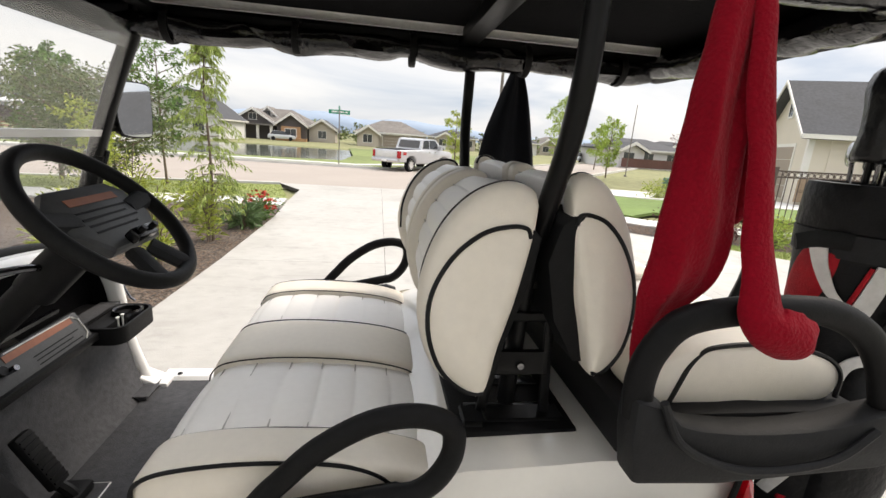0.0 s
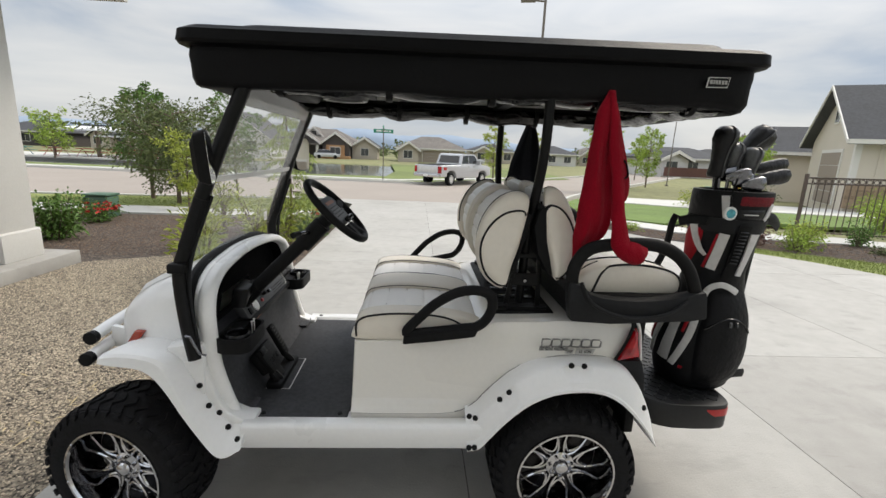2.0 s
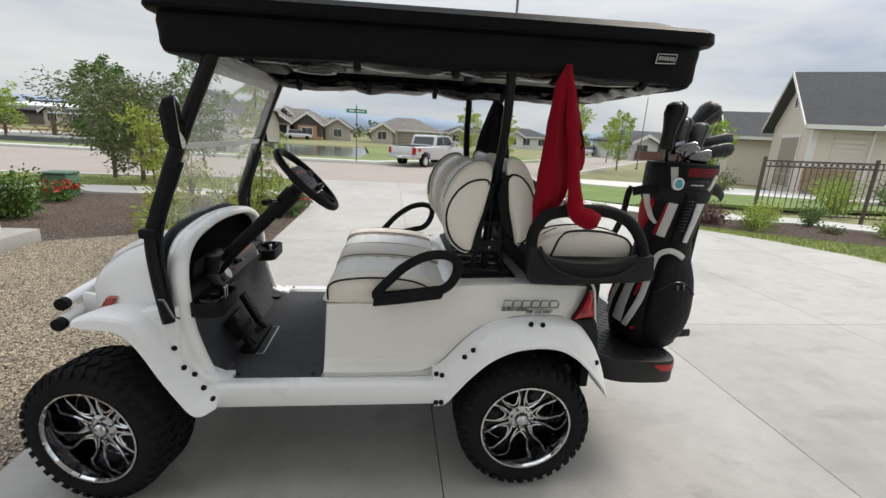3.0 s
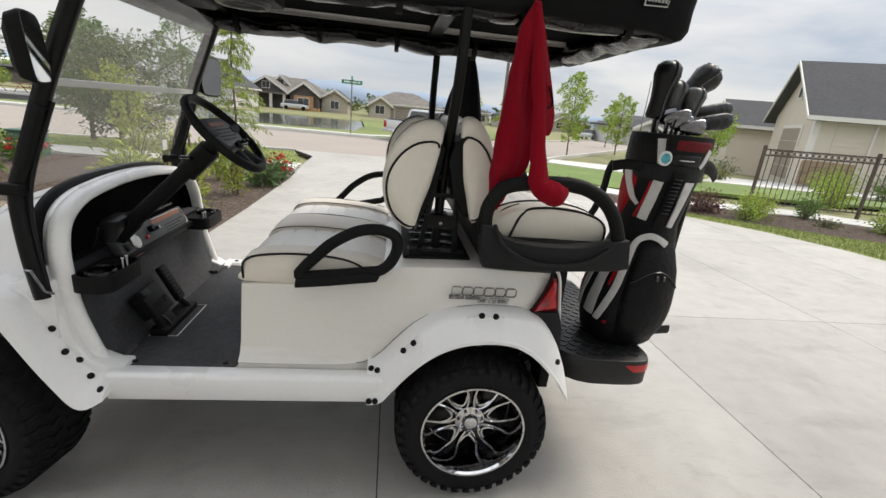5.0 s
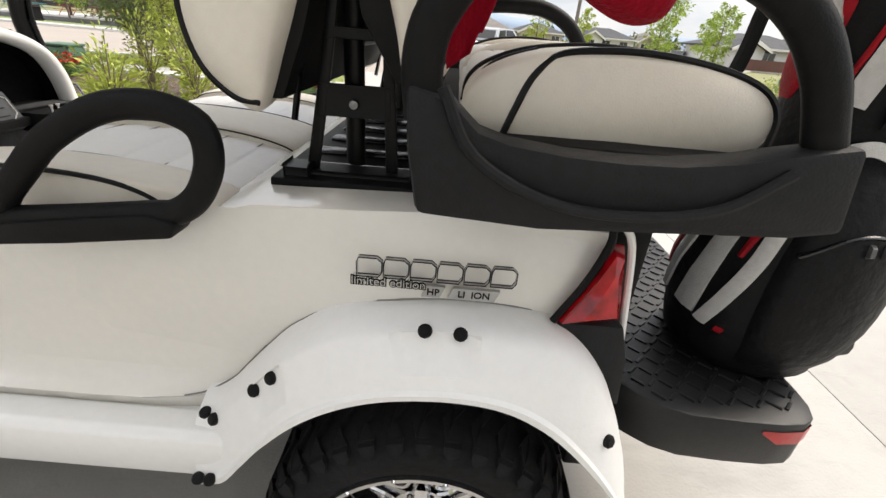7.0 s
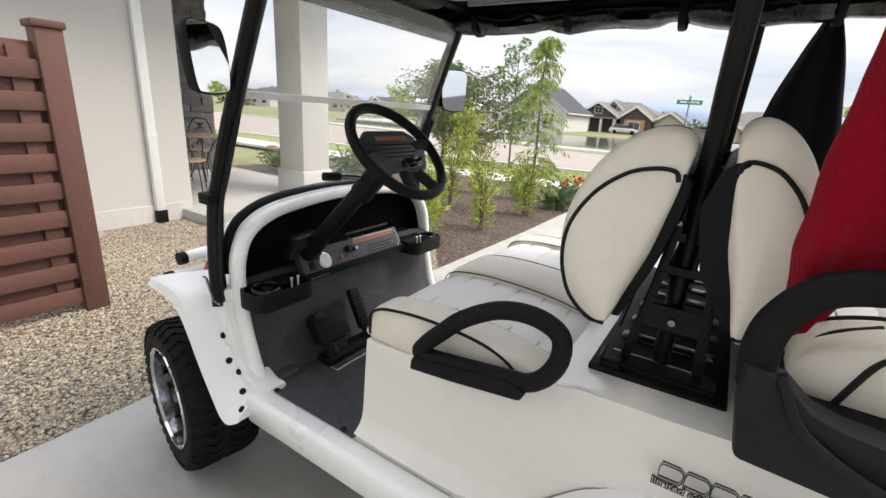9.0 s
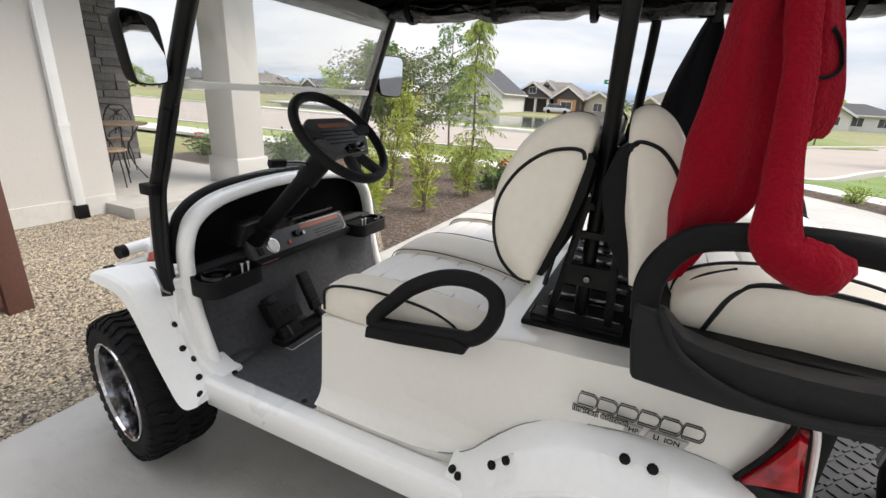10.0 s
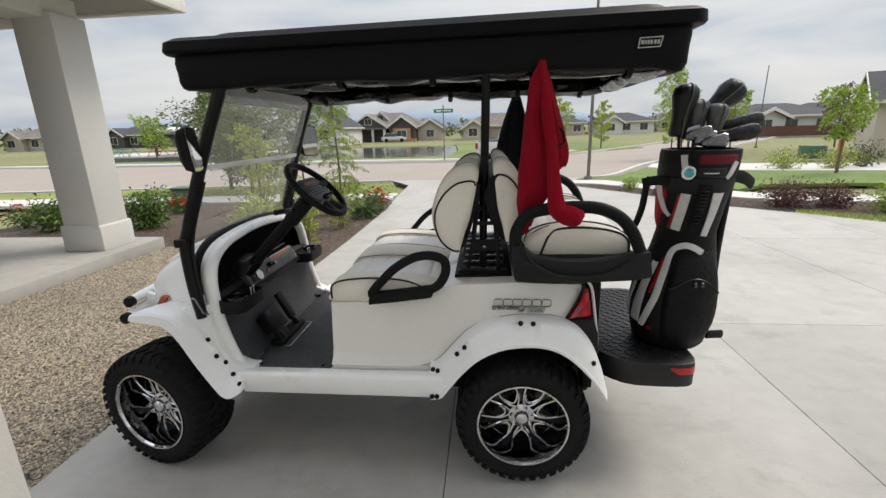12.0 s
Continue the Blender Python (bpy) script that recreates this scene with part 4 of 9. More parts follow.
# windshield posts and sheet
both("front_post", lambda s: tube([(-0.555, s * 0.546, 0.735), (-0.580, s * 0.534, 0.86), (-0.604, s * 0.510, 1.00), (-0.602, s * 0.502, 1.07), (-0.579, s * 0.494, 1.14), (-0.514, s * 0.482, 1.33), (-0.436, s * 0.468, 1.53), (-0.362, s * 0.459, 1.70), (-0.33, s * 0.454, 1.80)], 0.029, 10, smooth=4, flat=0.86), "black_metal", "black steel windshield post", 1.2)
both("post_clamp", lambda s: tube([(-0.536, s * 0.548, 0.755), (-0.552, s * 0.538, 0.86), (-0.572, s * 0.514, 1.0), (-0.556, s * 0.500, 1.12), (-0.485, s * 0.484, 1.32)], 0.007, 6, smooth=4), "grey_plastic")
both("post_bracket", lambda s: tube([(-0.562, s * 0.585, 0.838), (-0.548, s * 0.587, 0.838), (-0.520, s * 0.587, 0.775), (-0.500, s * 0.580, 0.765)], 0.007, 6, flat=0.6), "steel", "bright steel post bracket")
both("side_tongue", lambda s: prism([(-0.598, 0.745), (-0.522, 0.755), (-0.528, 0.60), (-0.548, 0.575), (-0.578, 0.578), (-0.588, 0.61)], s * 0.552, s * 0.52, "y", 0.008), "white_paint")
both("post_pad", lambda s: tube([(-0.582, s * 0.496, 1.13), (-0.520, s * 0.484, 1.31)], 0.034, 10, flat=0.75), "black_plastic")

# bolts on the flares and sills, seated on the surface below them
def skin_of(objects):
    verts, polys = [], []
    for o in objects:
        n = len(verts)
        verts += [v.co.copy() for v in o.data.vertices]
        polys += [[n + k for k in f.vertices] for f in o.data.polygons]
    return BVHTree.FromPolygons(verts, polys)


skin = skin_of([o for o in cart.children if o.name.split(".")[0] in ("front_fender", "rear_fender", "front_side_panel", "rocker_panel", "side_tongue", "rear_body", "flank_swell")])
side_skin = skin_of([o for o in cart.children if o.name.split(".")[0] in ("rear_body", "flank_swell")])
for s in (-1, 1):
    line = []
    for p in smooth_path([(x, 0, z) for x, z in R_TOP[2:9]], 4):
        hit, _, _, _ = side_skin.ray_cast(Vector((p.x, s * 0.9, p.z - 0.0015)), Vector((0, -s, 0)))
        if hit is not None:
            line.append(hit)
    # Thin grey bead laid along the joint in place of its shadow.
    part("fender_gap", tube(line, 0.0024, 6), "seam_shade", cart, "narrow grey line for the shadow above the fender flare")
for s in (-1, 1):
    for x, z in ((0.820, 0.746), (0.870, 0.743), (0.594, 0.634), (0.562, 0.600), (1.108, 0.588), (0.453, 0.406), (0.474, 0.408), (0.455, 0.506), (0.477, 0.509),
                 (-0.544, 0.633), (-0.516, 0.554), (-0.484, 0.519), (-0.450, 0.467), (-0.404, 0.441)):
        hit, nor, _, _ = skin.ray_cast(Vector((x, s * 0.9, z)), Vector((0, -s, 0)))
        if hit is None:
            continue
        if nor.y * s < 0:
            nor = -nor
        if x > 0.8 and z > 0.7:
            nor = Vector((0, s * 0.80, 0.60))
        hit = hit + nor * 0.0025
        o = part("bolt", lathe([(0, 0.006), (0.0075, 0.0052), (0.0105, 0.002), (0.0105, -0.004)], (0, 0, 0), "z", 12), "black_plastic", cart)
        o.location = hit
        o.rotation_euler = nor.to_track_quat("Z", "Y").to_euler()

windshield = part("windshield", loft([[(-0.612, y, 1.06), (-0.50, y, 1.33), (-0.355, y, 1.68)] for y in (-0.475, -0.2, 0.2, 0.475)], ring=False), "windshield", cart, "clear folding plastic windshield with a light seam", 0.3)
windshield.visible_shadow = False
part("seam", loft([[(-0.491, y, 1.366), (-0.483, y, 1.386), (-0.477, y, 1.384), (-0.485, y, 1.364)] for y in (-0.475, 0.475)]), "seam", windshield, "milky hinge strip")
part("sun_strip", loft([[(-0.382, y, 1.634), (-0.352, y, 1.70), (-0.345, y, 1.70), (-0.377, y, 1.630)] for y in (-0.44, -0.2, 0.2, 0.44)]), "visor", windshield, "grey visor strip")
part("sticker", prism([(0.36, 1.10), (0.40, 1.10), (0.40, 1.145), (0.36, 1.145)], -0.598, -0.594, "x"), "white_label", windshield, "small white warning sticker")

# roof: shell, rim, hanging canvas skirt
def ring_xy(x0, x1, w, z, r=0.12, n=6):
    pts = []
    for cx, cy, a0 in ((x1 - r, w - r, 0), (x0 + r, w - r, 90), (x0 + r, -w + r, 180), (x1 - r, -w + r, 270)):
        for k in range(n + 1):
            a = radians(a0 + 90 * k / n)
            pts.append((cx + r * math.cos(a), cy + r * math.sin(a), z(cx + r * math.cos(a)) if callable(z) else z))
    return pts


tilt = lambda z: (lambda x: z + 0.011 * (x - 0.45))
crown = lambda x: 1.893 + 0.024 * min(1.0, max(0.0, (x + 0.35) / 0.9))
part("roof", loft([ring_xy(-0.515, 1.39, 0.48, tilt(1.816), 0.06), ring_xy(-0.53, 1.41, 0.495, tilt(1.812), 0.06), ring_xy(-0.562, 1.438, 0.522, tilt(1.821), 0.06), ring_xy(-0.568, 1.445, 0.528, tilt(1.831), 0.06), ring_xy(-0.562, 1.442, 0.526, tilt(1.862), 0.06),
                   ring_xy(-0.540, 1.427, 0.513, tilt(1.875), 0.07), ring_xy(-0.44, 1.37, 0.45, tilt(1.878), 0.10), ring_xy(-0.42, 1.345, 0.42, crown, 0.10), ring_xy(-0.38, 1.31, 0.38, lambda x: crown(x) + 0.006, 0.10), ring_xy(-0.2, 1.1, 0.3, lambda x: crown(x) + 0.008, 0.10)]), "roof_black", cart, "moulded black canopy roof", 0.5)


def dense(pts, step=0.03):
    """The closed outline cut into short pieces."""
    out = []
    for a, b in zip(pts, pts[1:] + pts[:1]):
        a, b = Vector(a), Vector(b)
        n = max(1, int((b - a).length / step))
        out += [a.lerp(b, k / n) for k in range(n)]
    return out


def skirt():
    base = dense(ring_xy(-0.535, 1.408, 0.500, 0.0, 0.045, 4))
    secs = []
    for k, (inset, dz) in enumerate(((0.004, 0.0), (0.0, 0.03), (0.002, 0.065), (0.004, 0.10), (0.012, 0.122), (0.028, 0.130), (0.05, 0.118), (0.06, 0.06))):
        row = []
        for p in base:
            c = Vector((min(max(p.x, -0.45), 1.30), min(max(p.y, -0.42), 0.42), 0))
            d = (p - c)
            d = d / max(1e-6, d.length)
            w = 0.007 * noise.noise(Vector((p.x * 5, p.y * 5, k * 0.6))) * (0 < k < 6)
            w += 0.012 * max(0, p.x - 1.33) / 0.08 * -k / 4
            sag = 0.010 * noise.noise(Vector((p.x * 3.1, p.y * 3.1, 4.0))) if k > 2 else 0
            q = p + d * (w - inset)
            row.append((q.x, q.y, tilt(1.819)(p.x) - dz - sag - (0.018 * max(0.0, p.x - 1.26) / 0.15 if k > 2 else 0)))
        secs.append(row)
    return loft(secs, caps=False)


part("canvas_skirt", skirt(), "canvas", cart, "black canvas curtain folded up under the roof rim", 1.2)


def bundle(x0, x1, y0, y1, z, r, seed):
    """Rolled-up clear curtain, creased and strapped."""
    secs, n = [], max(8, int(30 * (abs(x1 - x0) + abs(y1 - y0))))
    for i in range(n + 1):
        t = i / n
        c = Vector((x0 + (x1 - x0) * t, y0 + (y1 - y0) * t, z + 0.012 * noise.noise(Vector((t * 9, seed, 0)))))
        d = Vector((x1 - x0, y1 - y0, 0)).normalized()
        side = Vector((-d.y, d.x, 0))
        pinch = 1 - 0.35 * max(0, math.cos(t * math.tau * max(1, round((abs(x1 - x0) + abs(y1 - y0)) / 0.42)))) ** 6
        row = []
        for j in range(14):
            a = j * math.tau / 14
            k = r * pinch * (1 + 0.35 * noise.noise(Vector((t * 16 + seed, math.cos(a) * 1.6, math.sin(a) * 1.6))))
            row.append(c + side * (math.cos(a) * k * 1.15) + Vector((0, 0, math.sin(a) * k * 0.85)))
        secs.append(row)
    return loft(secs)


for s in (-1, 1):
    part("rolled_curtain", bundle(-0.40, 1.32, s * 0.435, s * 0.435, 1.705 if s < 0 else 1.70, 0.034 if s < 0 else 0.044, 2 + s), "clear_roll", cart, "rolled clear plastic side curtain held by straps", 1.2)
    for x in (-0.25, 0.12, 0.48, 0.86, 1.2):
        part("strap", tube([(x, s * 0.435 + (0.046 if s < 0 else 0.056) * math.cos(a), 1.705 + (0.038 if s < 0 else 0.05) * math.sin(a)) for a in [k * math.tau / 12 for k in range(12)]], 0.012, 6, closed=True, flat=0.25, up=(1, 0, 0)), "black_plastic", cart)
part("rolled_curtain", bundle(1.33, 1.33, -0.46, 0.46, 1.715, 0.045, 9), "clear_roll", cart, "rolled clear plastic rear curtain", 1.2)
part("ceiling_liner", box(-0.46, 1.36, -0.475, 0.475, 1.775, 1.79, 0.004), "liner", cart, "dark canopy lining")
both("roof_rail", lambda s: box(-0.34, 1.30, s * 0.372, s * 0.36, 1.752, 1.775, 0.003), "silver_label", "brushed aluminium curtain rail")
part("roof_cross_bar", box(0.63, 0.69, -0.47, 0.47, 1.735, 1.775, 0.005), "black_metal", cart)
part("roof_cross_bar", box(-0.32, -0.27, -0.48, 0.48, 1.735, 1.775, 0.005), "black_metal", cart)


def speaker(y):
    pod = part("speaker_pod", box(-0.23, 0.03, y - 0.11, y + 0.11, 1.722, 1.778, 0.012), "black_plastic", cart, "overhead speaker pod")
    part("speaker_ring", lathe([(0.072, 0.0), (0.078, -0.014), (0.095, -0.016), (0.102, 0.0)], (-0.10, y, 1.720), "z", 36), "leather_grey", pod, "grey round speaker surround")
    part("speaker_cone", lathe([(0.0, -0.012), (0.03, -0.010), (0.05, -0.002), (0.073, -0.009)], (-0.10, y, 1.720), "z", 28), "grey_plastic", pod)


speaker(0.0)
part("roof_console", prism([(-0.45, 1.775), (-0.44, 1.745), (-0.40, 1.705), (-0.25, 1.70), (-0.235, 1.72), (-0.235, 1.775)], -0.16, 0.16, "y", 0.010), "black_plastic", cart, "black overhead console")
badge = part("badge", prism([(1.208, 1.758), (1.283, 1.760), (1.290, 1.794), (1.213, 1.792)], -0.5135, -0.5105, "y"), "white_label", cart, "white-outlined maker's badge on the curtain")
part("badge_field", prism([(1.2105, 1.7605), (1.281, 1.7625), (1.287, 1.7915), (1.2155, 1.7895)], -0.5145, -0.512, "y"), "canvas", badge)
for a, b in ((1.148, 1.158), (1.161, 1.166), (1.169, 1.176), (1.179, 1.187), (1.191, 1.199), (1.202, 1.210)):
    part("badge_bar", box(a + 0.069, b + 0.069, -0.5155, -0.514, 1.770, 1.783), "badge_silver", badge)

# rear struts
both("rear_strut", lambda s: tube([(0.683, s * 0.466, 1.78), (0.682, s * 0.466, 1.60), (0.680, s * 0.462, 1.52), (0.678, s * 0.440, 1.43), (0.676, s * 0.398, 1.34), (0.672, s * 0.345, 1.20), (0.668, s * 0.31, 0.90)], 0.019, 10, smooth=5, flat=0.8), "black_metal", "black steel roof strut", 1.2)

# ---- seats ----
def resample(prof, n, closed=True):
    P = smooth_path([(x, 0, z) for x, z in prof], 8, closed)
    L = [0]
    for a, b in zip(P, P[1:] + ([P[0]] if closed else [])):
        L.append(L[-1] + (b - a).length)
    out = []
    for k in range(n):
        d = L[-1] * k / n if closed else L[-1] * k / (n - 1)
        i = max(j for j in range(len(L)) if L[j] <= d + 1e-9)
        i = min(i, len(P) - 1)
        q = P[(i + 1) % len(P)] if closed else P[min(i + 1, len(P) - 1)]
        seg = (q - P[i]).length or 1
        p = P[i].lerp(q, min(1, (d - L[i]) / seg))
        out.append((p.x, p.z))
    return out


def pad(prof, y0, y1, puff=0.018, scallop=0.0, count=5, zone=(0.0, 1.0), n=0, rows=14, crown=0.0, ends=(1, 1)):
    """A stuffed pad: an outline in xz carried along y, drawn in at its ends; scallop: sewn channels across the given share of the outline."""
    n = n or (260 if scallop else 96)
    rows = 6 if scallop else rows
    base = resample(prof, n)
    cx, cz = sum(p[0] for p in base) / n, sum(p[1] for p in base) / n
    secs = []
    for i in range(rows + 1):
        t = i / rows
        v = 2 * t - 1
        y = (y0 + y1) / 2 + (y1 - y0) / 2 * v
        e = abs(v) if (ends[1] if v > 0 else ends[0]) else 0
        shrink = puff * (1 - math.sqrt(max(0.0, 1 - e ** 6)))
        bulge = crown * (1 - v * v)
        row = []
        for k, (x, z) in enumerate(base):
            d = Vector((x - cx, 0, z - cz))
            L = d.length
            a = k / n
            off = bulge - shrink
            if scallop and zone[0] < a < zone[1]:
                u = (a - zone[0]) / (zone[1] - zone[0]) * count
                off += scallop * (abs(math.sin(u * math.pi)) ** 0.5 - 1)
            d = d * ((L + off) / L)
            row.append((cx + d.x, y, cz + d.z))
        secs.append(row)
    return loft(secs)


SEAT = [(0.012, 0.79), (0.004, 0.825), (0.010, 0.862), (0.045, 0.888), (0.15, 0.902), (0.28, 0.900), (0.39, 0.888), (0.47, 0.868), (0.50, 0.845), (0.49, 0.80), (0.30, 0.785)]
SEATQ = [(0.016, 0.79), (0.010, 0.825), (0.02, 0.856), (0.06, 0.876), (0.15, 0.887), (0.28, 0.885), (0.39, 0.874), (0.47, 0.855), (0.495, 0.836), (0.49, 0.80), (0.30, 0.785)]


def stitching(prof, y0, y1, depth, count, zone, parent):
    """Sewn lines along the grooves of a channelled pad, dark to carry the grooves' shade too."""
    base, n = resample(prof, 260), 260
    cx, cz = sum(p[0] for p in base) / n, sum(p[1] for p in base) / n
    bm = None
    for k in range(1, count):
        x, z = base[int((zone[0] + (zone[1] - zone[0]) * k / count) * n)]
        d = Vector((x - cx, 0, z - cz))
        d *= (d.length - depth + 0.0012) / d.length
        bm = tube([(cx + d.x, y0 + 0.004, cz + d.z), (cx + d.x, y1 - 0.004, cz + d.z)], 0.0017, 5, bm=bm)
    part("stitching", bm, "stitch_shade", parent)


def front_bench():
    for y0, y1, soft_end in ((-0.475, -0.378, 0.016), (-0.115, 0.115, 0.020), (0.36, 0.475, 0.016)):
        part("seat_cushion", pad(SEAT, y0, y1, soft_end), "cream", cart, "cream vinyl seat bolster with black piping", 1.2)
    for y0, y1 in ((-0.382, -0.11), (0.11, 0.364)):
        p = part("seat_panel", pad(SEATQ, y0, y1, 0.004, 0.007, 8, (0.03, 0.60), crown=0.006), "quilt", cart, "white channel-quilted seat panel", 1.2)
        stitching(SEATQ, y0, y1, 0.0055, 8, (0.03, 0.60), p)
    for y in (-0.381, -0.114, 0.114, 0.363):
        part("piping", tube([(x, y, z - 0.006) for x, z in SEAT[1:9]], 0.0017, 6, smooth=6), "piping", cart)
    for s in (-1, 1):
        near = [(0.012, 0.800), (0.010, 0.840), (0.020, 0.864), (0.06, 0.882), (0.15, 0.893), (0.25, 0.893), (0.33, 0.885), (0.385, 0.869), (0.42, 0.845), (0.435, 0.812)]
        part("piping", tube([(x, s * 0.475, z + 0.003) for x, z in near], 0.004, 6, smooth=6), "piping", cart)
    part("seat_base", box(0.02, 0.49, -0.45, 0.45, 0.775, 0.80, 0.008), "black_plastic", cart, "black seat pan")


front_bench()
FBACK = [(0.560, 1.012), (0.522, 1.020), (0.486, 1.062), (0.466, 1.13), (0.469, 1.21), (0.496, 1.285), (0.540, 1.338), (0.592, 1.364), (0.634, 1.362), (0.652, 1.338), (0.632, 1.24), (0.596, 1.11)]
FBACKQ = [(0.560, 1.016), (0.530, 1.027), (0.500, 1.075), (0.482, 1.14), (0.487, 1.21), (0.512, 1.28), (0.553, 1.324), (0.598, 1.350), (0.632, 1.350), (0.646, 1.333), (0.628, 1.24), (0.596, 1.11)]
FFACE = [(0.572, 1.016), (0.538, 1.022), (0.497, 1.058), (0.474, 1.118), (0.476, 1.182), (0.508, 1.243), (0.556, 1.284), (0.602, 1.298), (0.632, 1.296), (0.640, 1.280), (0.626, 1.21), (0.594, 1.10)]
rear_of = lambda P: [(0.706 + (0.660 - x) * 0.68, 1.05 + (z - 1.016) * 0.965) for x, z in P]
lean_in = lambda z: 0.16 * max(0.0, z - 1.02)
RBACK, RBACKQ, RFACE = rear_of(FBACK), rear_of(FBACKQ), rear_of(FFACE)


def bolster(P, F, s):
    """The outer bolster: full outline inboard, running down to a smaller D-shaped face."""
    A, B = resample(P, 72), resample(F, 72)
    cx, cz = sum(p[0] for p in B) / 72, sum(p[1] for p in B) / 72
    secs = []
    for y, f, k, g in ((0.366, 0.0, 0.90, 0), (0.370, 0.0, 0.985, 0), (0.378, 0.0, 1.0, 0.003), (0.40, 0.10, 1.0, 0.008), (0.425, 0.30, 1.0, 0.010), (0.448, 0.62, 1.0, 0.008), (0.464, 0.9, 1.0, 0.003), (0.470, 1.0, 0.985, 0), (0.474, 1.0, 0.93, 0), (0.478, 1.0, 0.6, 0)):
        row = []
        for a, b in zip(A, B):
            x, z = a[0] + (b[0] - a[0]) * f, a[1] + (b[1] - a[1]) * f
            d = math.hypot(x - cx, z - cz)
            m = k + g / d
            row.append((cx + (x - cx) * m, s * (y - f * lean_in(z)), cz + (z - cz) * m))
        secs.append(row)
    return loft(secs)


def backrests(P, Q, F, tag):
    for s in (-1, 1):
        part(tag, bolster(P, F, s), "cream", cart, "cream vinyl backrest bolster with black piping", 1.2)
        part("piping", tube([(x, s * (0.471 - lean_in(z)), z) for x, z in F[0:10]], 0.0042, 6, smooth=6), "piping", cart)
        part("piping", tube([(x, s * 0.372, z) for x, z in P[3:10]], 0.0042, 6, smooth=6), "piping", cart)
    for y0, y1 in ((-0.055, -0.004), (0.004, 0.055)):
        part(tag, pad(P, y0, y1, 0.02), "cream", cart, "cream vinyl backrest bolster with black piping", 1.2)
    for y0, y1 in ((-0.373, -0.05), (0.05, 0.373)):
        p = part("backrest_panel", pad(Q, y0, y1, 0.006, 0.009, 8, (0.04, 0.62), crown=0.006), "quilt", cart, "white channel-quilted backrest panel", 1.2)
        stitching(Q, y0, y1, 0.0072, 8, (0.04, 0.62), p)
    back = [F[8], F[9], F[10], F[11], F[0]]
    k = 0.022 if tag == "backrest" else -0.020
    swell = (0.6, 1.0, 1.2, 1.2, 0.7) if k > 0 else (0.5, 1.2, 2.6, 2.5, 0.8)
    part("backrest_shell", prism([(x - k * 0.5, z) for x, z in back] + [(x + k * w, z) for (x, z), w in list(zip(back, swell))[::-1]], -0.425, 0.425, "y", 0.004), "black_plastic", cart, "black moulded seat-back shell")


backrests(FBACK, FBACKQ, FFACE, "backrest")
backrests(RBACK, RBACKQ, RFACE, "rear_backrest")
RSEAT = [(0.87, 1.005), (0.845, 1.03), (0.852, 1.066), (0.885, 1.092), (0.95, 1.112), (1.05, 1.120), (1.15, 1.110), (1.222, 1.088), (1.249, 1.060), (1.247, 1.03), (1.21, 1.005), (1.05, 1.0)]
RSEATQ = [(x, z - 0.017 if z > 1.1 else z) for x, z in RSEAT]
for y0, y1 in ((-0.497, -0.38), (-0.055, 0.055), (0.38, 0.497)):
    part("rear_cushion", pad(RSEAT, y0, y1, 0.014), "cream", cart, "cream vinyl rear seat bolster with black piping", 1.2)
for y0, y1 in ((-0.383, -0.05), (0.05, 0.383)):
    p = part("rear_seat_panel", pad(RSEATQ, y0, y1, 0.006, 0.008, 8, (0.08, 0.62), crown=0.005), "quilt", cart, "white channel-quilted rear seat panel", 1.2)
    stitching(RSEATQ, y0, y1, 0.0064, 8, (0.08, 0.62), p)
for s in (-1, 1):
    part("piping", tube([(0.898, s * 0.499, 1.005), (0.912, s * 0.499, 1.045), (0.928, s * 0.497, 1.082), (0.952, s * 0.493, 1.105), (0.985, s * 0.491, 1.114), (1.05, s * 0.490, 1.118), (1.12, s * 0.490, 1.113), (1.185, s * 0.492, 1.100), (1.222, s * 0.495, 1.082), (1.240, s * 0.497, 1.055), (1.240, s * 0.498, 1.015)], 0.0046, 6, smooth=6), "piping", cart)
    part("piping", tube([(0.849, s * 0.45, 1.03), (0.858, s * 0.45, 1.064), (0.886, s * 0.44, 1.092), (0.94, s * 0.42, 1.110)], 0.004, 6, smooth=5), "piping", cart)
    part("piping", tube([(x, s * 0.382, z + 0.001) for x, z in RSEAT[1:10]], 0.0034, 6, smooth=6), "piping", cart)

# rear tub with arm loops
TUB = [(0.797, 0.920), (0.783, 1.00), (0.78, 1.07), (0.832, 1.056), (0.865, 1.026), (0.90, 1.016), (0.968, 1.008), (1.035, 1.006), (1.10, 1.008), (1.165, 1.017), (1.21, 1.028), (1.295, 1.045), (1.312, 0.94), (1.25, 0.928), (0.95, 0.912)]
both("tub_side", lambda s: prism(TUB, s * 0.585, s * 0.53, "y", 0.010), "grey_plastic", "dark grey moulded rear seat tub side")
both("tub_rim", lambda s: tube([(0.82, s * 0.588, 1.07), (0.86, s * 0.592, 1.0), (0.95, s * 0.594, 0.955), (1.05, s * 0.594, 0.945), (1.15, s * 0.594, 0.962), (1.22, s * 0.590, 1.01)], 0.007, 8, smooth=5), "grey_plastic")
part("tub", box(0.80, 1.28, -0.53, 0.53, 0.925, 1.01, 0.015), "black_plastic", cart, "black rear seat tub")
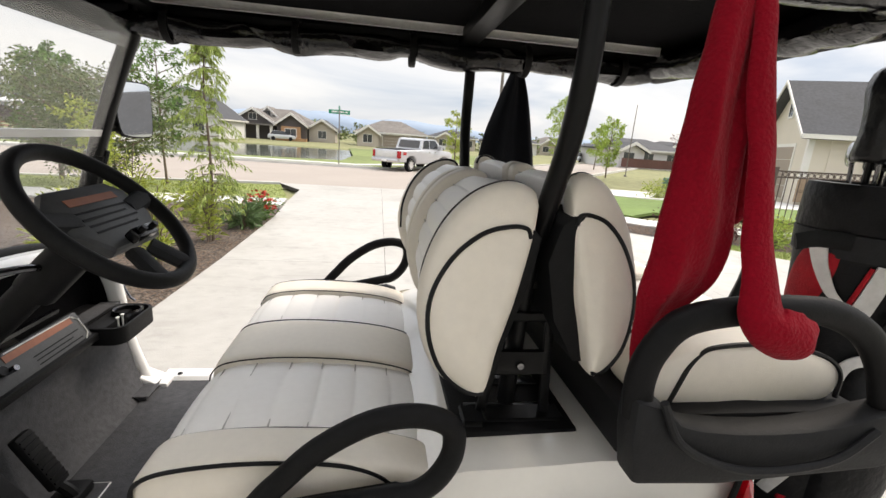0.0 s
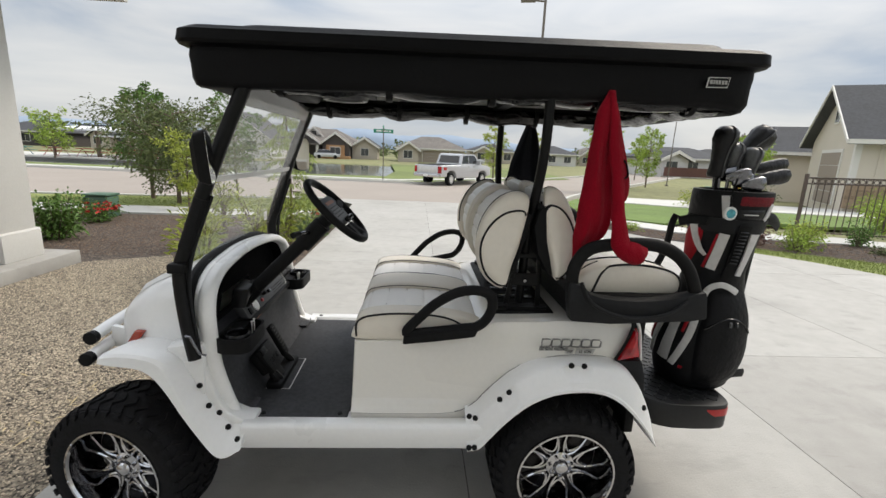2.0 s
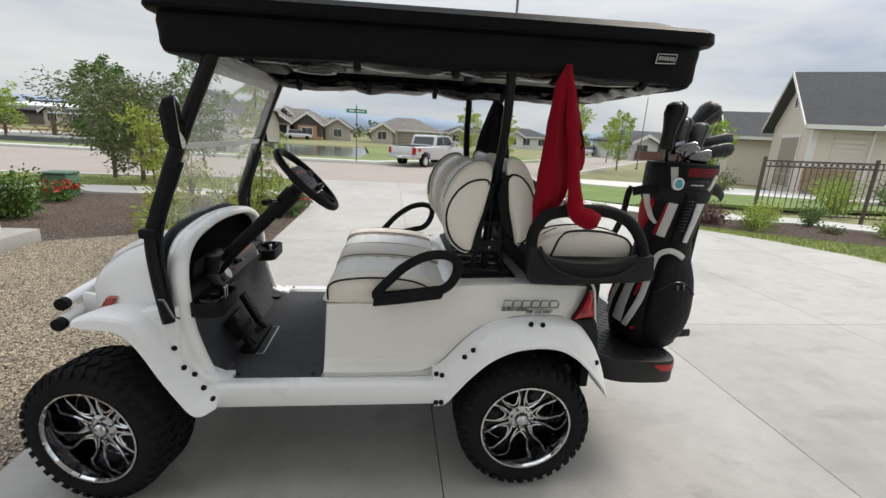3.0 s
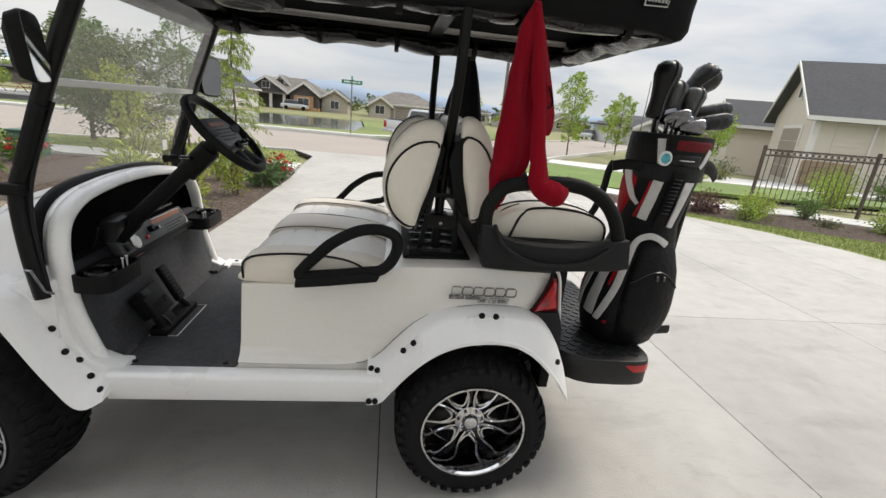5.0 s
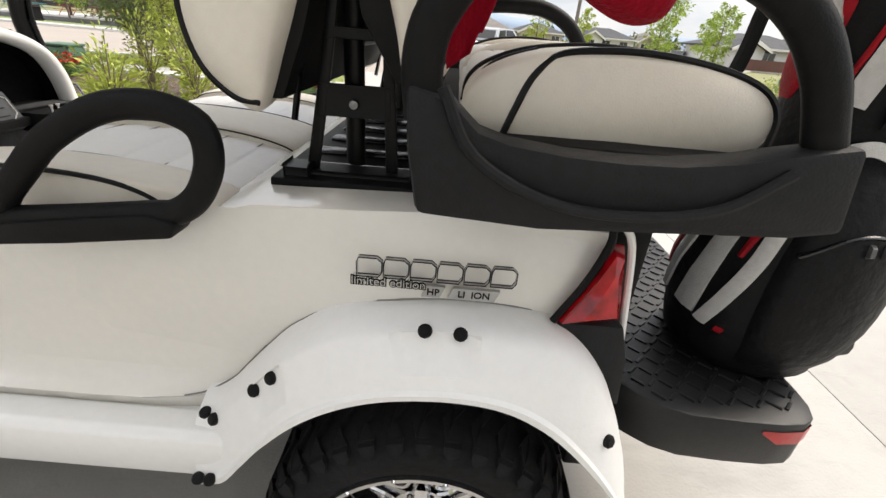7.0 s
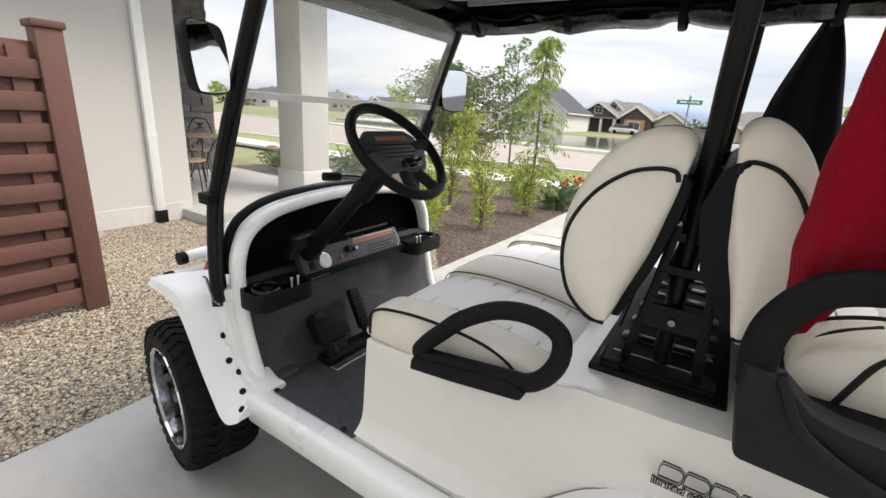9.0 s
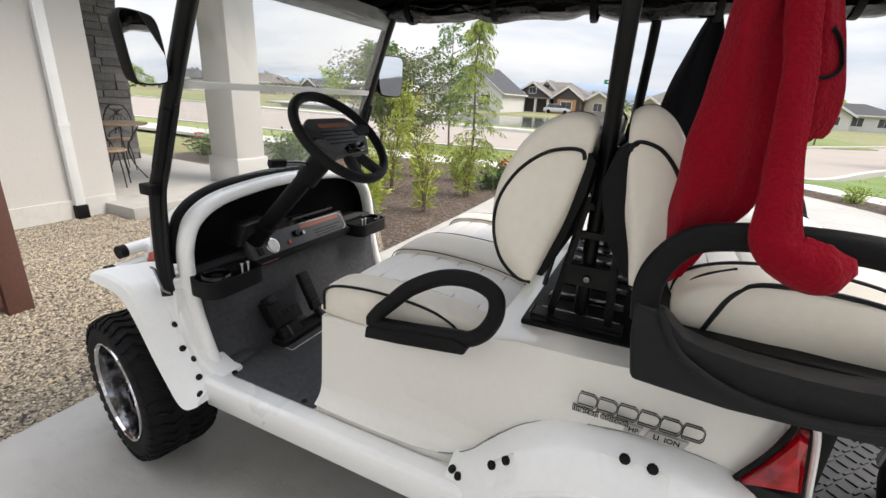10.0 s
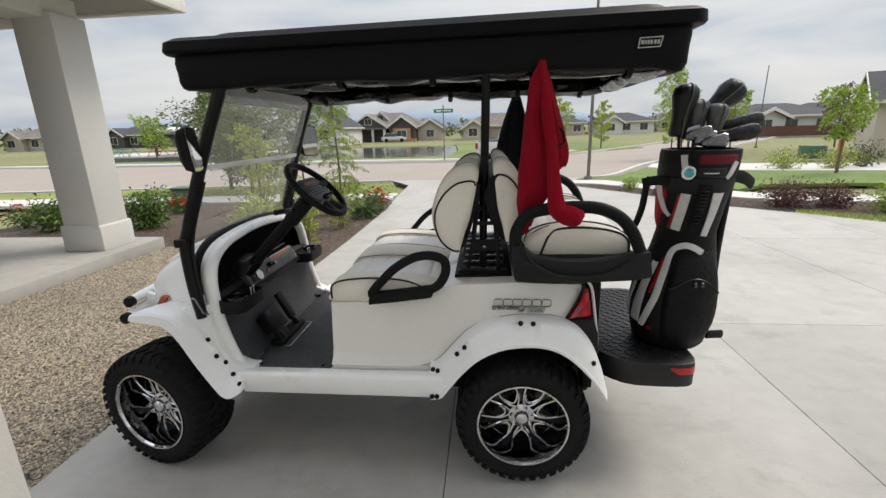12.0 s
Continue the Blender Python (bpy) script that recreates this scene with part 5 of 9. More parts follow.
both("rear_armrest", lambda s: tube([(0.80, s * 0.557, 1.03), (0.795, s * 0.557, 1.09), (0.808, s * 0.557, 1.14), (0.848, s * 0.557, 1.187), (0.93, s * 0.557, 1.206), (1.03, s * 0.557, 1.211), (1.11, s * 0.557, 1.203), (1.182, s * 0.557, 1.168), (1.232, s * 0.557, 1.11), (1.265, s * 0.557, 1.035)], 0.0195, 12, smooth=5, flat=1.22, up=(0, 1, 0)), "black_plastic", "black plastic rear arm loop", 1.2)
# front arm loops
ARM = [(0.212, 0.842), (0.222, 0.868), (0.258, 0.906), (0.31, 0.955), (0.385, 0.997), (0.455, 1.007), (0.506, 0.988), (0.514, 0.945), (0.495, 0.90), (0.462, 0.872), (0.42, 0.865), (0.30, 0.849)]
ARM = [(0.368 + (x - 0.368) * 1.03, 0.925 + (z - 0.925) * 1.05) for x, z in ARM]
for s, lift, ar in ((-1, 0.0, 0.0175), (1, 0.03, 0.015)):
    part("armrest", tube([(x - lift * 0.5, s * 0.52, z + lift * (x - 0.15) / 0.3) for x, z in ARM], ar, 12, closed=True, smooth=5, flat=1.1, up=(0, 1, 0)), "black_plastic", cart, "black plastic arm loop", 1.2)
both("armrest_foot", lambda s: prism([(0.190, 0.800), (0.194, 0.832), (0.30, 0.850), (0.43, 0.868), (0.468, 0.856), (0.458, 0.834), (0.30, 0.812)], s * 0.543, s * 0.49, "y", 0.006), "black_plastic")

# seat frame
deck = part("deck_plate", box(0.545, 0.795, -0.40, 0.40, 0.872, 0.890, 0.006), "black_plastic", cart, "ribbed black deck plate between the seats")
for k in range(7):
    y = -0.33 + 0.11 * k
    part("rib", box(0.575, 0.765, y - 0.020, y + 0.020, 0.888, 0.897, 0.004), "black_gloss", deck)
for s in (-1, 1):
    part("deck_lug", box(0.565, 0.605, s * 0.345, s * 0.385, 0.888, 0.906, 0.005), "black_metal", deck)
    for dy in (0.345,):
        for leg in (((0.592, 0.890), (0.612, 0.890), (0.640, 1.06), (0.676, 1.33), (0.660, 1.33), (0.622, 1.06)), ((0.728, 0.890), (0.748, 0.890), (0.738, 1.06), (0.728, 1.33), (0.712, 1.33), (0.720, 1.06))):
            part("seat_bracket", prism(leg, s * dy, s * (dy + 0.010), "y", 0.002), "black_metal", cart)
        part("bracket_foot", box(0.575, 0.770, s * (dy - 0.014), s * (dy + 0.026), 0.889, 0.899, 0.003), "black_metal", cart)
        for z, h in ((0.985, 0.050), (1.100, 0.016), (1.165, 0.016), (1.230, 0.020), (1.290, 0.016)):
            f = (z - 0.89) / 0.44
            part("bracket_rung", box(0.606 + 0.055 * f, 0.735 - 0.012 * f, s * (dy + 0.001), s * (dy + 0.009), z, z + h, 0.002), "black_metal", cart)
        part("bolt", lathe([(0, s * 0.018), (0.007, s * 0.017), (0.009, s * 0.010)], (0.675, s * dy, 1.006), "y", 10), "steel", cart)
        part("bolt", lathe([(0, s * 0.018), (0.005, s * 0.017), (0.007, s * 0.010)], (0.650, s * dy, 1.200), "y", 10), "steel", cart)
    part("hinge_arm", tube([(0.585, s * 0.375, 0.98), (0.600, s * 0.38, 1.06), (0.622, s * 0.38, 1.16), (0.640, s * 0.375, 1.26)], 0.009, 6, flat=0.6, up=(0, 1, 0)), "black_gloss", cart)
part("seat_cross_tube", tube([(0.68, -0.34, 1.10), (0.68, 0.34, 1.10)], 0.010), "black_metal", cart)

# tail lamps and corner panels
both("tail_lamp", lambda s: loft([[(x, s * y, z) for x, y, z in row] for row in (
    [(1.012, 0.525, 0.750), (1.050, 0.515, 0.815), (1.078, 0.50, 0.868), (1.10, 0.49, 0.862), (1.118, 0.485, 0.750)],
    [(1.018, 0.548, 0.754), (1.052, 0.540, 0.812), (1.080, 0.522, 0.858), (1.094, 0.518, 0.852), (1.108, 0.525, 0.755)],
    [(1.045, 0.556, 0.768), (1.060, 0.552, 0.798), (1.080, 0.536, 0.832), (1.086, 0.534, 0.828), (1.095, 0.545, 0.770)])]), "red_lens", "deep red wedge-shaped tail lamp", 0.3)
both("lamp_gasket", lambda s: tube([(1.008, s * 0.532, 0.747), (1.045, s * 0.525, 0.812), (1.070, s * 0.512, 0.868), (1.072, s * 0.508, 0.892)], 0.006, 6, smooth=4), "black_plastic")
both("corner_panel", lambda s: prism([(1.008, 0.744), (1.118, 0.744), (1.138, 0.68), (1.148, 0.585), (1.12, 0.60)], s * 0.530, s * 0.40, "y", 0.006), "grey_plastic", "charcoal plastic corner panel")
both("corner_panel", lambda s: box(1.09, 1.13, s * 0.515, s * 0.41, 0.42, 0.60, 0.006), "black_plastic")
part("rear_panel", box(1.09, 1.16, -0.45, 0.45, 0.45, 0.88, 0.01), "black_plastic", cart, "black rear panel")
both("rear_side_trim", lambda s: tube([(1.092, s * 0.488, 0.895), (1.112, s * 0.49, 0.86), (1.130, s * 0.49, 0.75), (1.142, s * 0.49, 0.66), (1.15, s * 0.48, 0.60)], 0.006, 8, smooth=4), "white_paint")
# Grey bead standing in for the shading line along the panel edge.
both("body_seam", lambda s: tube([(0.40, s * 0.509, 0.5065), (0.44, s * 0.499, 0.514), (0.50, s * 0.490, 0.556), (0.55, s * 0.492, 0.62)], 0.0018, 6, smooth=4), "seam_shade", "narrow grey line for the shaded seam of the body panel")

# footplate
def footplate():
    outline = [(1.17, 0.33), (1.205, 0.378), (1.24, 0.416), (1.28, 0.445), (1.33, 0.462), (1.42, 0.468), (1.50, 0.468), (1.545, 0.461), (1.572, 0.443), (1.586, 0.41), (1.59, 0.37), (1.59, 0)]
    poly = outline[:-1] + [(x, -y) for x, y in outline[-2::-1]]
    return prism(poly, 0.405, 0.515, "z", 0.005, seg=2)


step = part("footplate", footplate(), "step_black", cart, "black rear footplate with tread pattern")
for i in range(13):
    for j in range(25):
        x, y = 1.225 + i * 0.0285, -0.418 + j * 0.0348
        a = radians(45 if (i + j) % 2 else -45)
        if abs(y) < 0.43 and not (x > 1.54 and abs(y) > 0.40) and abs(y) < 0.33 + 1.1 * (x - 1.19):
            b = box(-0.014, 0.014, -0.0032, 0.0032, 0, 0.0045, 0.0012)
            b.transform(Matrix.Translation((x, y, 0.5145)) @ Matrix.Rotation(a, 4, "Z"))
            part("tread_bar", b, "step_black", step, smooth=0)
both("step_reflector", lambda s: loft([[(x, s * y, zz) for zz in (lo, 0.497)] for x, y, lo in ((1.465, 0.4695, 0.490), (1.50, 0.4697, 0.466), (1.546, 0.4628, 0.464), (1.5735, 0.4445, 0.462), (1.588, 0.411, 0.462), (1.592, 0.37, 0.462))], ring=False), "red_label", "red reflector strip")
both("step_arm", lambda s: tube([(1.10, s * 0.28, 0.50), (1.20, s * 0.28, 0.47), (1.30, s * 0.28, 0.44)], 0.022, smooth=3), "black_metal")
part("bag_frame_arm", tube([(1.27, -0.05, 0.965), (1.38, -0.05, 1.0), (1.425, -0.05, 1.10), (1.44, -0.05, 1.22), (1.455, -0.05, 1.26)], 0.016, 8, smooth=4), "black_metal", cart, "black tubular bag holder")


# ---- wheels ----
def wheel(x, s, yaw=0.0, spin=0.0):
    """One wheel, its face towards s."""
    R, c = 0.279, Vector((x, s * 0.49, 0.279))
    w = new("wheel"); w.parent = cart; w.location = c
    w.rotation_euler = (0, spin, yaw)
    w["label"] = "knobbly black tyre on a chrome multi-spoke rim"
    prof = [(0.178, -0.115), (0.20, -0.127), (0.235, -0.130), (0.256, -0.116), (0.2660, -0.10), (0.2665, 0.0), (0.2660, 0.10), (0.256, 0.116), (0.235, 0.130), (0.20, 0.127), (0.178, 0.115)]
    tyre = part("tyre", lathe(prof, (0, 0, 0), "y", 64), "tyre", w, "black off-road tyre", 0.8)
    n = 38
    zig = [(-0.117, 0.0), (-0.085, 0.35), (-0.05, -0.1), (-0.012, 0.30), (-0.012, 0.62), (-0.05, 0.25), (-0.085, 0.74), (-0.118, 0.56)]
    for half in (-1, 1):
        me = None
        for k in range(n):
            if me is None:
                b = bmesh.new()
                lo, hi = [], []
                for y, t in zig:
                    a = (t + (0.5 if half > 0 else 0)) * math.tau / n
                    lift = R - 0.004 if abs(y) < 0.11 else R - 0.013
                    lo.append(b.verts.new((math.cos(a) * 0.252, half * y, math.sin(a) * 0.252)))
                    hi.append(b.verts.new((math.cos(a) * lift, half * y, math.sin(a) * lift)))
                b.faces.new(hi)
                for i in range(len(zig)):
                    j = (i + 1) % len(zig)
                    b.faces.new((lo[i], lo[j], hi[j], hi[i]))
                lug = [(0.238, 0.30), (0.250, 0.02), (0.262, 0.0), (0.262, 0.58), (0.250, 0.54)]
                q0, q1 = [[b.verts.new((math.cos((t + (0.5 if half > 0 else 0)) * math.tau / n) * r, 0, math.sin((t + (0.5 if half > 0 else 0)) * math.tau / n) * r)) for r, t in lug] for q in (0, 1)]
                for v in q1:
                    v.co.y = -half * (0.1325 - 0.35 * max(0, math.hypot(v.co.x, v.co.z) - 0.246))
                for v in q0:
                    v.co.y = -half * 0.112
                b.faces.new(q1)
                for i in range(5):
                    j = (i + 1) % 5
                    b.faces.new((q0[i], q0[j], q1[j], q1[i]))
                ob = part("tread_block", b, "tyre", tyre, smooth=0)
                me = ob.data
            else:
                ob = new("tread_block", me); ob.parent = tyre
            ob.rotation_euler = (0, k * math.tau / n, 0)
    f = s  # outward
    rim_prof = [(0.165, -0.10 * f), (0.168, 0.06 * f), (0.176, 0.105 * f), (0.187, 0.120 * f), (0.185, 0.128 * f), (0.178, 0.128 * f), (0.1735, 0.118 * f)]
    rim = part("rim", lathe(rim_prof, (0, 0, 0), "y", 56), "chrome", w, "bright chrome rim", 0.6)
    part("rim_back", lathe([(0.162, -0.045 * f), (0.164, 0.02 * f), (0.166, 0.08 * f), (0.1735, 0.1185 * f)], (0, 0, 0), "y", 48), "barrel", rim, "dark polished wheel barrel")
    part("rim_disc", lathe([(0.0, -0.012 * f), (0.10, -0.014 * f), (0.161, -0.02 * f)], (0, 0, 0), "y", 40), "black_gloss", rim, "dark wheel back")
    part("hub", lathe([(0.0, 0.082 * f), (0.020, 0.080 * f), (0.027, 0.074 * f), (0.030, 0.058 * f), (0.054, 0.050 * f), (0.058, 0.01 * f)], (0, 0, 0), "y", 28), "chrome", rim)
    rivet = None
    for k in range(14):
        a = (k + 0.5) * math.tau / 14
        if rivet is None:
            rivet = part("rivet", lathe([(0, 0.1315 * f), (0.0028, 0.131 * f), (0.004, 0.128 * f)], (0.1815, 0, 0), "y", 8), "chrome", rim)
            rivet.rotation_euler = (0, a, 0)
        else:
            o = new("rivet", rivet.data); o.parent = rim; o.rotation_euler = (0, a, 0)
    for k in range(7):
        a = k * math.tau / 7
        e1, e2 = Vector((math.cos(a), 0, math.sin(a))), Vector((-math.sin(a), 0, math.cos(a)))
        for sd in (-1, 1):
            pts = [e1 * r + e2 * (sd * q) + Vector((0, f * h, 0)) for r, q, h in ((0.045, 0.015, 0.045), (0.075, 0.010, 0.049), (0.108, 0.014, 0.049), (0.145, 0.026, 0.047), (0.167, 0.034, 0.046))]
            part("spoke", tube(pts, 0.0058, 6, smooth=3, flat=0.9), "chrome", rim)
        part("spoke_slot", loft([[e1 * r + e2 * q + Vector((0, f * h, 0)) for r, h in ((0.062, 0.038), (0.12, 0.038), (0.164, 0.034))] for q in (-0.012, 0.012)], ring=False), "black_gloss", rim, "black slot between paired spokes")
        b0 = a + math.tau / 14
        pts = [(r * math.cos(b0 + q), f * h, r * math.sin(b0 + q)) for r, q, h in ((0.105, -0.30, 0.047), (0.080, -0.20, 0.047), (0.068, 0.0, 0.046), (0.080, 0.20, 0.047), (0.105, 0.30, 0.047))]
        part("hub_arc", tube(pts, 0.006, 6, smooth=3), "chrome", rim)
        part("lug_nut", lathe([(0.0, 0.085 * f), (0.006, 0.084 * f), (0.008, 0.05 * f)], (0.043 * math.cos(b0), -0.012 * f, 0.043 * math.sin(b0)), "y", 8), "chrome", rim)
    return w


for x, yaw, sp in ((0.835, 0, 0.2), (-0.832, radians(-11), 0.9)):
    for s in (-1, 1):
        w = wheel(x, s, yaw if s < 0 else yaw * 0.9, sp)
        w.scale, w.location.z = (1.04, 0.9 if x < 0 else 1.0, 1.04), 0.29
        if x < 0:
            w.location.y += s * 0.012

# ---- controls and trim ----
col = part("steering_column", tube([(-0.50, -0.245, 0.85), (-0.30, -0.245, 1.05), (-0.13, -0.245, 1.222)], 0.028, 12), "black_plastic", cart, "black steering column")
part("column_boot", tube([(-0.50, -0.245, 0.86), (-0.43, -0.245, 0.92)], 0.045, 12, taper=0.75), "black_plastic", col)
part("shift_lever", tube([(-0.20, -0.245, 1.15), (-0.21, -0.30, 1.165), (-0.23, -0.36, 1.17)], 0.007, 8, smooth=3), "steel", col)
part("lever_knob", tube([(-0.226, -0.35, 1.169), (-0.236, -0.40, 1.171)], 0.012, 8), "black_plastic", col)
part("column_shroud", tube([(-0.24, -0.245, 1.105), (-0.155, -0.245, 1.195)], 0.04, 12, flat=0.9), "black_plastic", col)


def steering_wheel():
    n = Vector((0.70, 0.0, 0.714)).normalized()
    c = Vector((-0.099, -0.243, 1.250))
    v = Vector((0, 1, 0))
    u = n.cross(v)                       # towards the bonnet, up the face
    at = lambda a, r, h=0.0: c + v * (math.cos(a) * r) + u * (math.sin(a) * r) + n * h
    w = part("steering_wheel", tube([at(k * math.tau / 48, 0.157, 0.0) for k in range(48)], 0.015, 12, closed=True), "black_plastic", cart, "black padded steering wheel with a score-card clip", 1.2)
    pad_pts = [(0.12, 0.05), (0.085, 0.076), (-0.085, 0.076), (-0.12, 0.05), (-0.125, -0.01), (-0.08, -0.066), (0.08, -0.066), (0.125, -0.01)]
    o = []
    for h, k in ((-0.03, 0.85), (-0.012, 1.0), (-0.002, 0.97), (0.002, 0.9)):
        o.append([c + v * (a * k) + u * (b * k) + n * h for a, b in pad_pts])
    part("hub_pad", loft(o), "panel_grey", w, "dark grey wheel centre", 0.5)
    for a in (radians(8), radians(172), radians(250), radians(290)):
        part("wheel_spoke", tube([at(a, 0.08, -0.008), at(a, 0.154, 0.0)], 0.014, 8, flat=1.5, up=tuple(n)), "grey_plastic", w)
    o = []
    for h in (0.0025, 0.0035):
        o.append([c + v * a + u * b + n * h for a, b in ((-0.07, 0.035), (0.07, 0.035), (0.07, 0.05), (-0.07, 0.05))])
    part("hub_label", loft(o), "orange_label", w, "faded orange caution strip")
    for i in range(4):
        o = [[c + v * a + u * b + n * h for a, b in ((-0.075, 0.018 - 0.014 * i), (0.075 - 0.02 * (i % 2), 0.018 - 0.014 * i), (0.075 - 0.02 * (i % 2), 0.022 - 0.014 * i), (-0.075, 0.022 - 0.014 * i))] for h in (0.0025, 0.0032)]
        part("text_bar", loft(o), "black_plastic", w)
    clip_b = box(-0.035, 0.035, -0.012, 0.012, 0.0, 0.022, 0.005)
    m = Matrix((-v, u, n)).transposed().to_4x4()
    m.translation = c - u * 0.055 + n * 0.004
    clip_b.transform(m)
    part("card_clip", clip_b, "black_gloss", w, "black spring card clip")
    for k in (-0.02, 0.02):
        b = tube([(k, 0, 0.02), (k, 0, 0.034)], 0.006, 8)
        b.transform(m)
        part("clip_knob", b, "black_metal", w)


steering_wheel()

# dash: shelf, gauge panel, cup holders
part("dash_shelf", prism([(-0.60, 0.80), (-0.44, 0.79), (-0.44, 0.765), (-0.60, 0.76)], -0.46, 0.46, "y", 0.004), "black_plastic", cart, "black dash shelf")


def slab_on(face, x0, x1, y0, y1, h0, h1, bevel=0.0):
    """A block on the sloping gauge face: y across, second axis up the face, h out of it."""
    b = box(y0, y1, x0, x1, h0, h1, bevel)
    b.transform(face)
    return b


up_face = Vector((-0.50, 0, 0.866)).normalized()
out_face = Vector((0.866, 0, 0.50)).normalized()
face = Matrix((Vector((0, 1, 0)), up_face, out_face)).transposed().to_4x4()
face.translation = (-0.459, 0.006, 0.796)
panel = part("gauge_panel", slab_on(face, -0.035, 0.075, -0.30, 0.238, -0.03, 0.004, 0.008), "panel_grey", cart, "grey dash panel with dial, key switch and warning labels")


def on_face(y, u, h=0.004):
    return face @ Vector((y, u, h))


def disc(y, u, r, h, mat, name, label=""):
    b = lathe([(0, h), (r * 0.9, h), (r, h * 0.7), (r, -0.002)], (0, 0, 0), "z", 24)
    b.transform(Matrix.Translation(on_face(y, u)) @ face.to_3x3().to_4x4())
    part(name, b, mat, panel, label)


disc(-0.20, 0.022, 0.030, 0.006, "chrome", "gauge_bezel", "bright bezel ring")
disc(-0.20, 0.022, 0.025, 0.0085, "white_label", "gauge_dial", "pale round battery dial")
disc(-0.075, 0.038, 0.013, 0.02, "black_metal", "key_switch")
disc(-0.055, 0.03, 0.008, 0.03, "steel", "key")
disc(-0.12, 0.015, 0.008, 0.008, "red_label", "warning_light")
part("switch", slab_on(face, 0.0, 0.03, -0.275, -0.25, 0.004, 0.012, 0.003), "black_plastic", panel)
part("label_strip", slab_on(face, 0.048, 0.066, -0.04, 0.20, 0.0045, 0.006), "orange_label", panel, "orange warning label")
part("label_strip", slab_on(face, -0.030, -0.018, -0.29, -0.20, 0.0045, 0.006), "orange_label", panel)
for i in range(3):
    part("text_bar", slab_on(face, 0.0 + i * 0.012, 0.003 + i * 0.012, 0.03, 0.20 - 0.03 * (i % 2), 0.0045, 0.0052), "black_plastic", panel)
part("panel_edge", tube([on_face(y, u, 0.005) for y, u in ((-0.02, -0.022), (0.19, -0.022), (0.224, 0.005), (0.224, 0.05), (0.205, 0.066), (-0.03, 0.070))], 0.002, 6), "silver_label", panel)
part("vent_slots", prism([(-0.52, 0.875), (-0.505, 0.875), (-0.505, 0.885), (-0.52, 0.885)], -0.05, 0.20, "y"), "black_gloss", cart)
part("column_bracket", prism([(-0.36, 0.86), (-0.33, 0.93), (-0.23, 0.94), (-0.20, 0.88), (-0.24, 0.90), (-0.31, 0.89)], -0.50, -0.44, "x", 0.006), "black_metal", cart, "black steering bracket")


def cup_holder(y, s):
    tray = part("cup_tray", loft([ring_xy(-0.50, -0.375, 0.11, 0.0, 0.04, 4)] * 1 + [ring_xy(-0.50, -0.375, 0.11, 0.055, 0.04, 4), ring_xy(-0.49, -0.383, 0.102, 0.055, 0.036, 4), ring_xy(-0.49, -0.383, 0.102, 0.015, 0.036, 4)]), "black_plastic", cart, "black moulded cup holder")
    tray.location = (0, y, 0.745)
    ring = part("cup_ring", lathe([(0.034, 0.0), (0.036, 0.056), (0.042, 0.06), (0.046, 0.055), (0.046, 0.0)], (-0.435, s * 0.045, 0.002), "z", 24), "black_gloss", tray)
    for dy in (-0.035, -0.06):
        part("tee_peg", lathe([(0.0, 0.075), (0.006, 0.074), (0.003, 0.068), (0.002, 0.02)], (-0.41, s * dy, 0.0), "z", 8), "white_label", tray, "wooden golf tee")


cup_holder(-0.42, -1)
cup_holder(0.36, 1)

# pedals
def pedal(y, w, z0, z1, x0, x1, name, label):
    d = Vector((x1 - x0, 0, z1 - z0)).normalized()
    nrm = Vector((d.z, 0, -d.x))
    m = Matrix((Vector((0, 1, 0)), d, nrm)).transposed().to_4x4()
    m.translation = ((x0 + x1) / 2, y, (z0 + z1) / 2)
    L = math.dist((x0, z0), (x1, z1))
    b = box(-w / 2, w / 2, -L / 2, L / 2, -0.012, 0.012, 0.006)
    b.transform(m)
    p = part(name, b, "black_plastic", cart, label)
    return p, m, L


brake, bm_, bl = pedal(-0.235, 0.135, 0.545, 0.645, -0.365, -0.432, "brake_pedal", "black brake pedal marked STOP")
b = box(-0.060, 0.060, -bl / 2 + 0.008, bl / 2 - 0.008, -0.050, -0.010, 0.010)
b.transform(bm_)
part("pedal_skirt", b, "black_plastic", brake)
b = box(-0.050, 0.050, -bl / 2 - 0.050, -bl / 2 + 0.004, -0.030, -0.008, 0.006)
b.transform(bm_)
part("pedal_tongue", b, "black_plastic", brake)
b = box(-0.024, 0.024, -0.015, 0.015, 0.0, 0.010, 0.004)
pm_ = bm_ @ Matrix.Translation((-0.040, bl / 2 - 0.018, 0.010))
b.transform(pm_)
park = part("park_pedal", b, "black_metal", brake, "small black parking brake pad")
acc, am_, al = pedal(-0.075, 0.052, 0.53, 0.672, -0.375, -0.448, "accelerator_pedal", "black ribbed accelerator pedal")
for i in range(9):
    b = box(-0.022, 0.022, -0.0025, 0.0025, 0.011, 0.015)
    b.transform(am_ @ Matrix.Translation((0, -al / 2 + 0.015 + i * (al - 0.03) / 8, 0)))
    part("rib", b, "black_metal", acc, smooth=0)
for i in range(4):
    b = box(-0.018, 0.018, -0.0015, 0.0015, 0.009, 0.012)
    b.transform(pm_ @ Matrix.Translation((0, -0.009 + i * 0.006, 0)))
    part("rib", b, "grey_plastic", park, smooth=0)
lettering("stop_lettering", "STOP", 0.038, bm_ @ Matrix.Translation((0.008, -0.018, 0.0125)), "grey_plastic", brake, 0.002)
both_arm = ((-0.25, 0.46), (-0.075, 0.46))
for y, z in both_arm:
    part("pedal_arm", tube([(-0.39, y, 0.54), (-0.35, y, 0.50), (-0.35, y, 0.465)], 0.014, 8, smooth=3), "black_metal", cart)
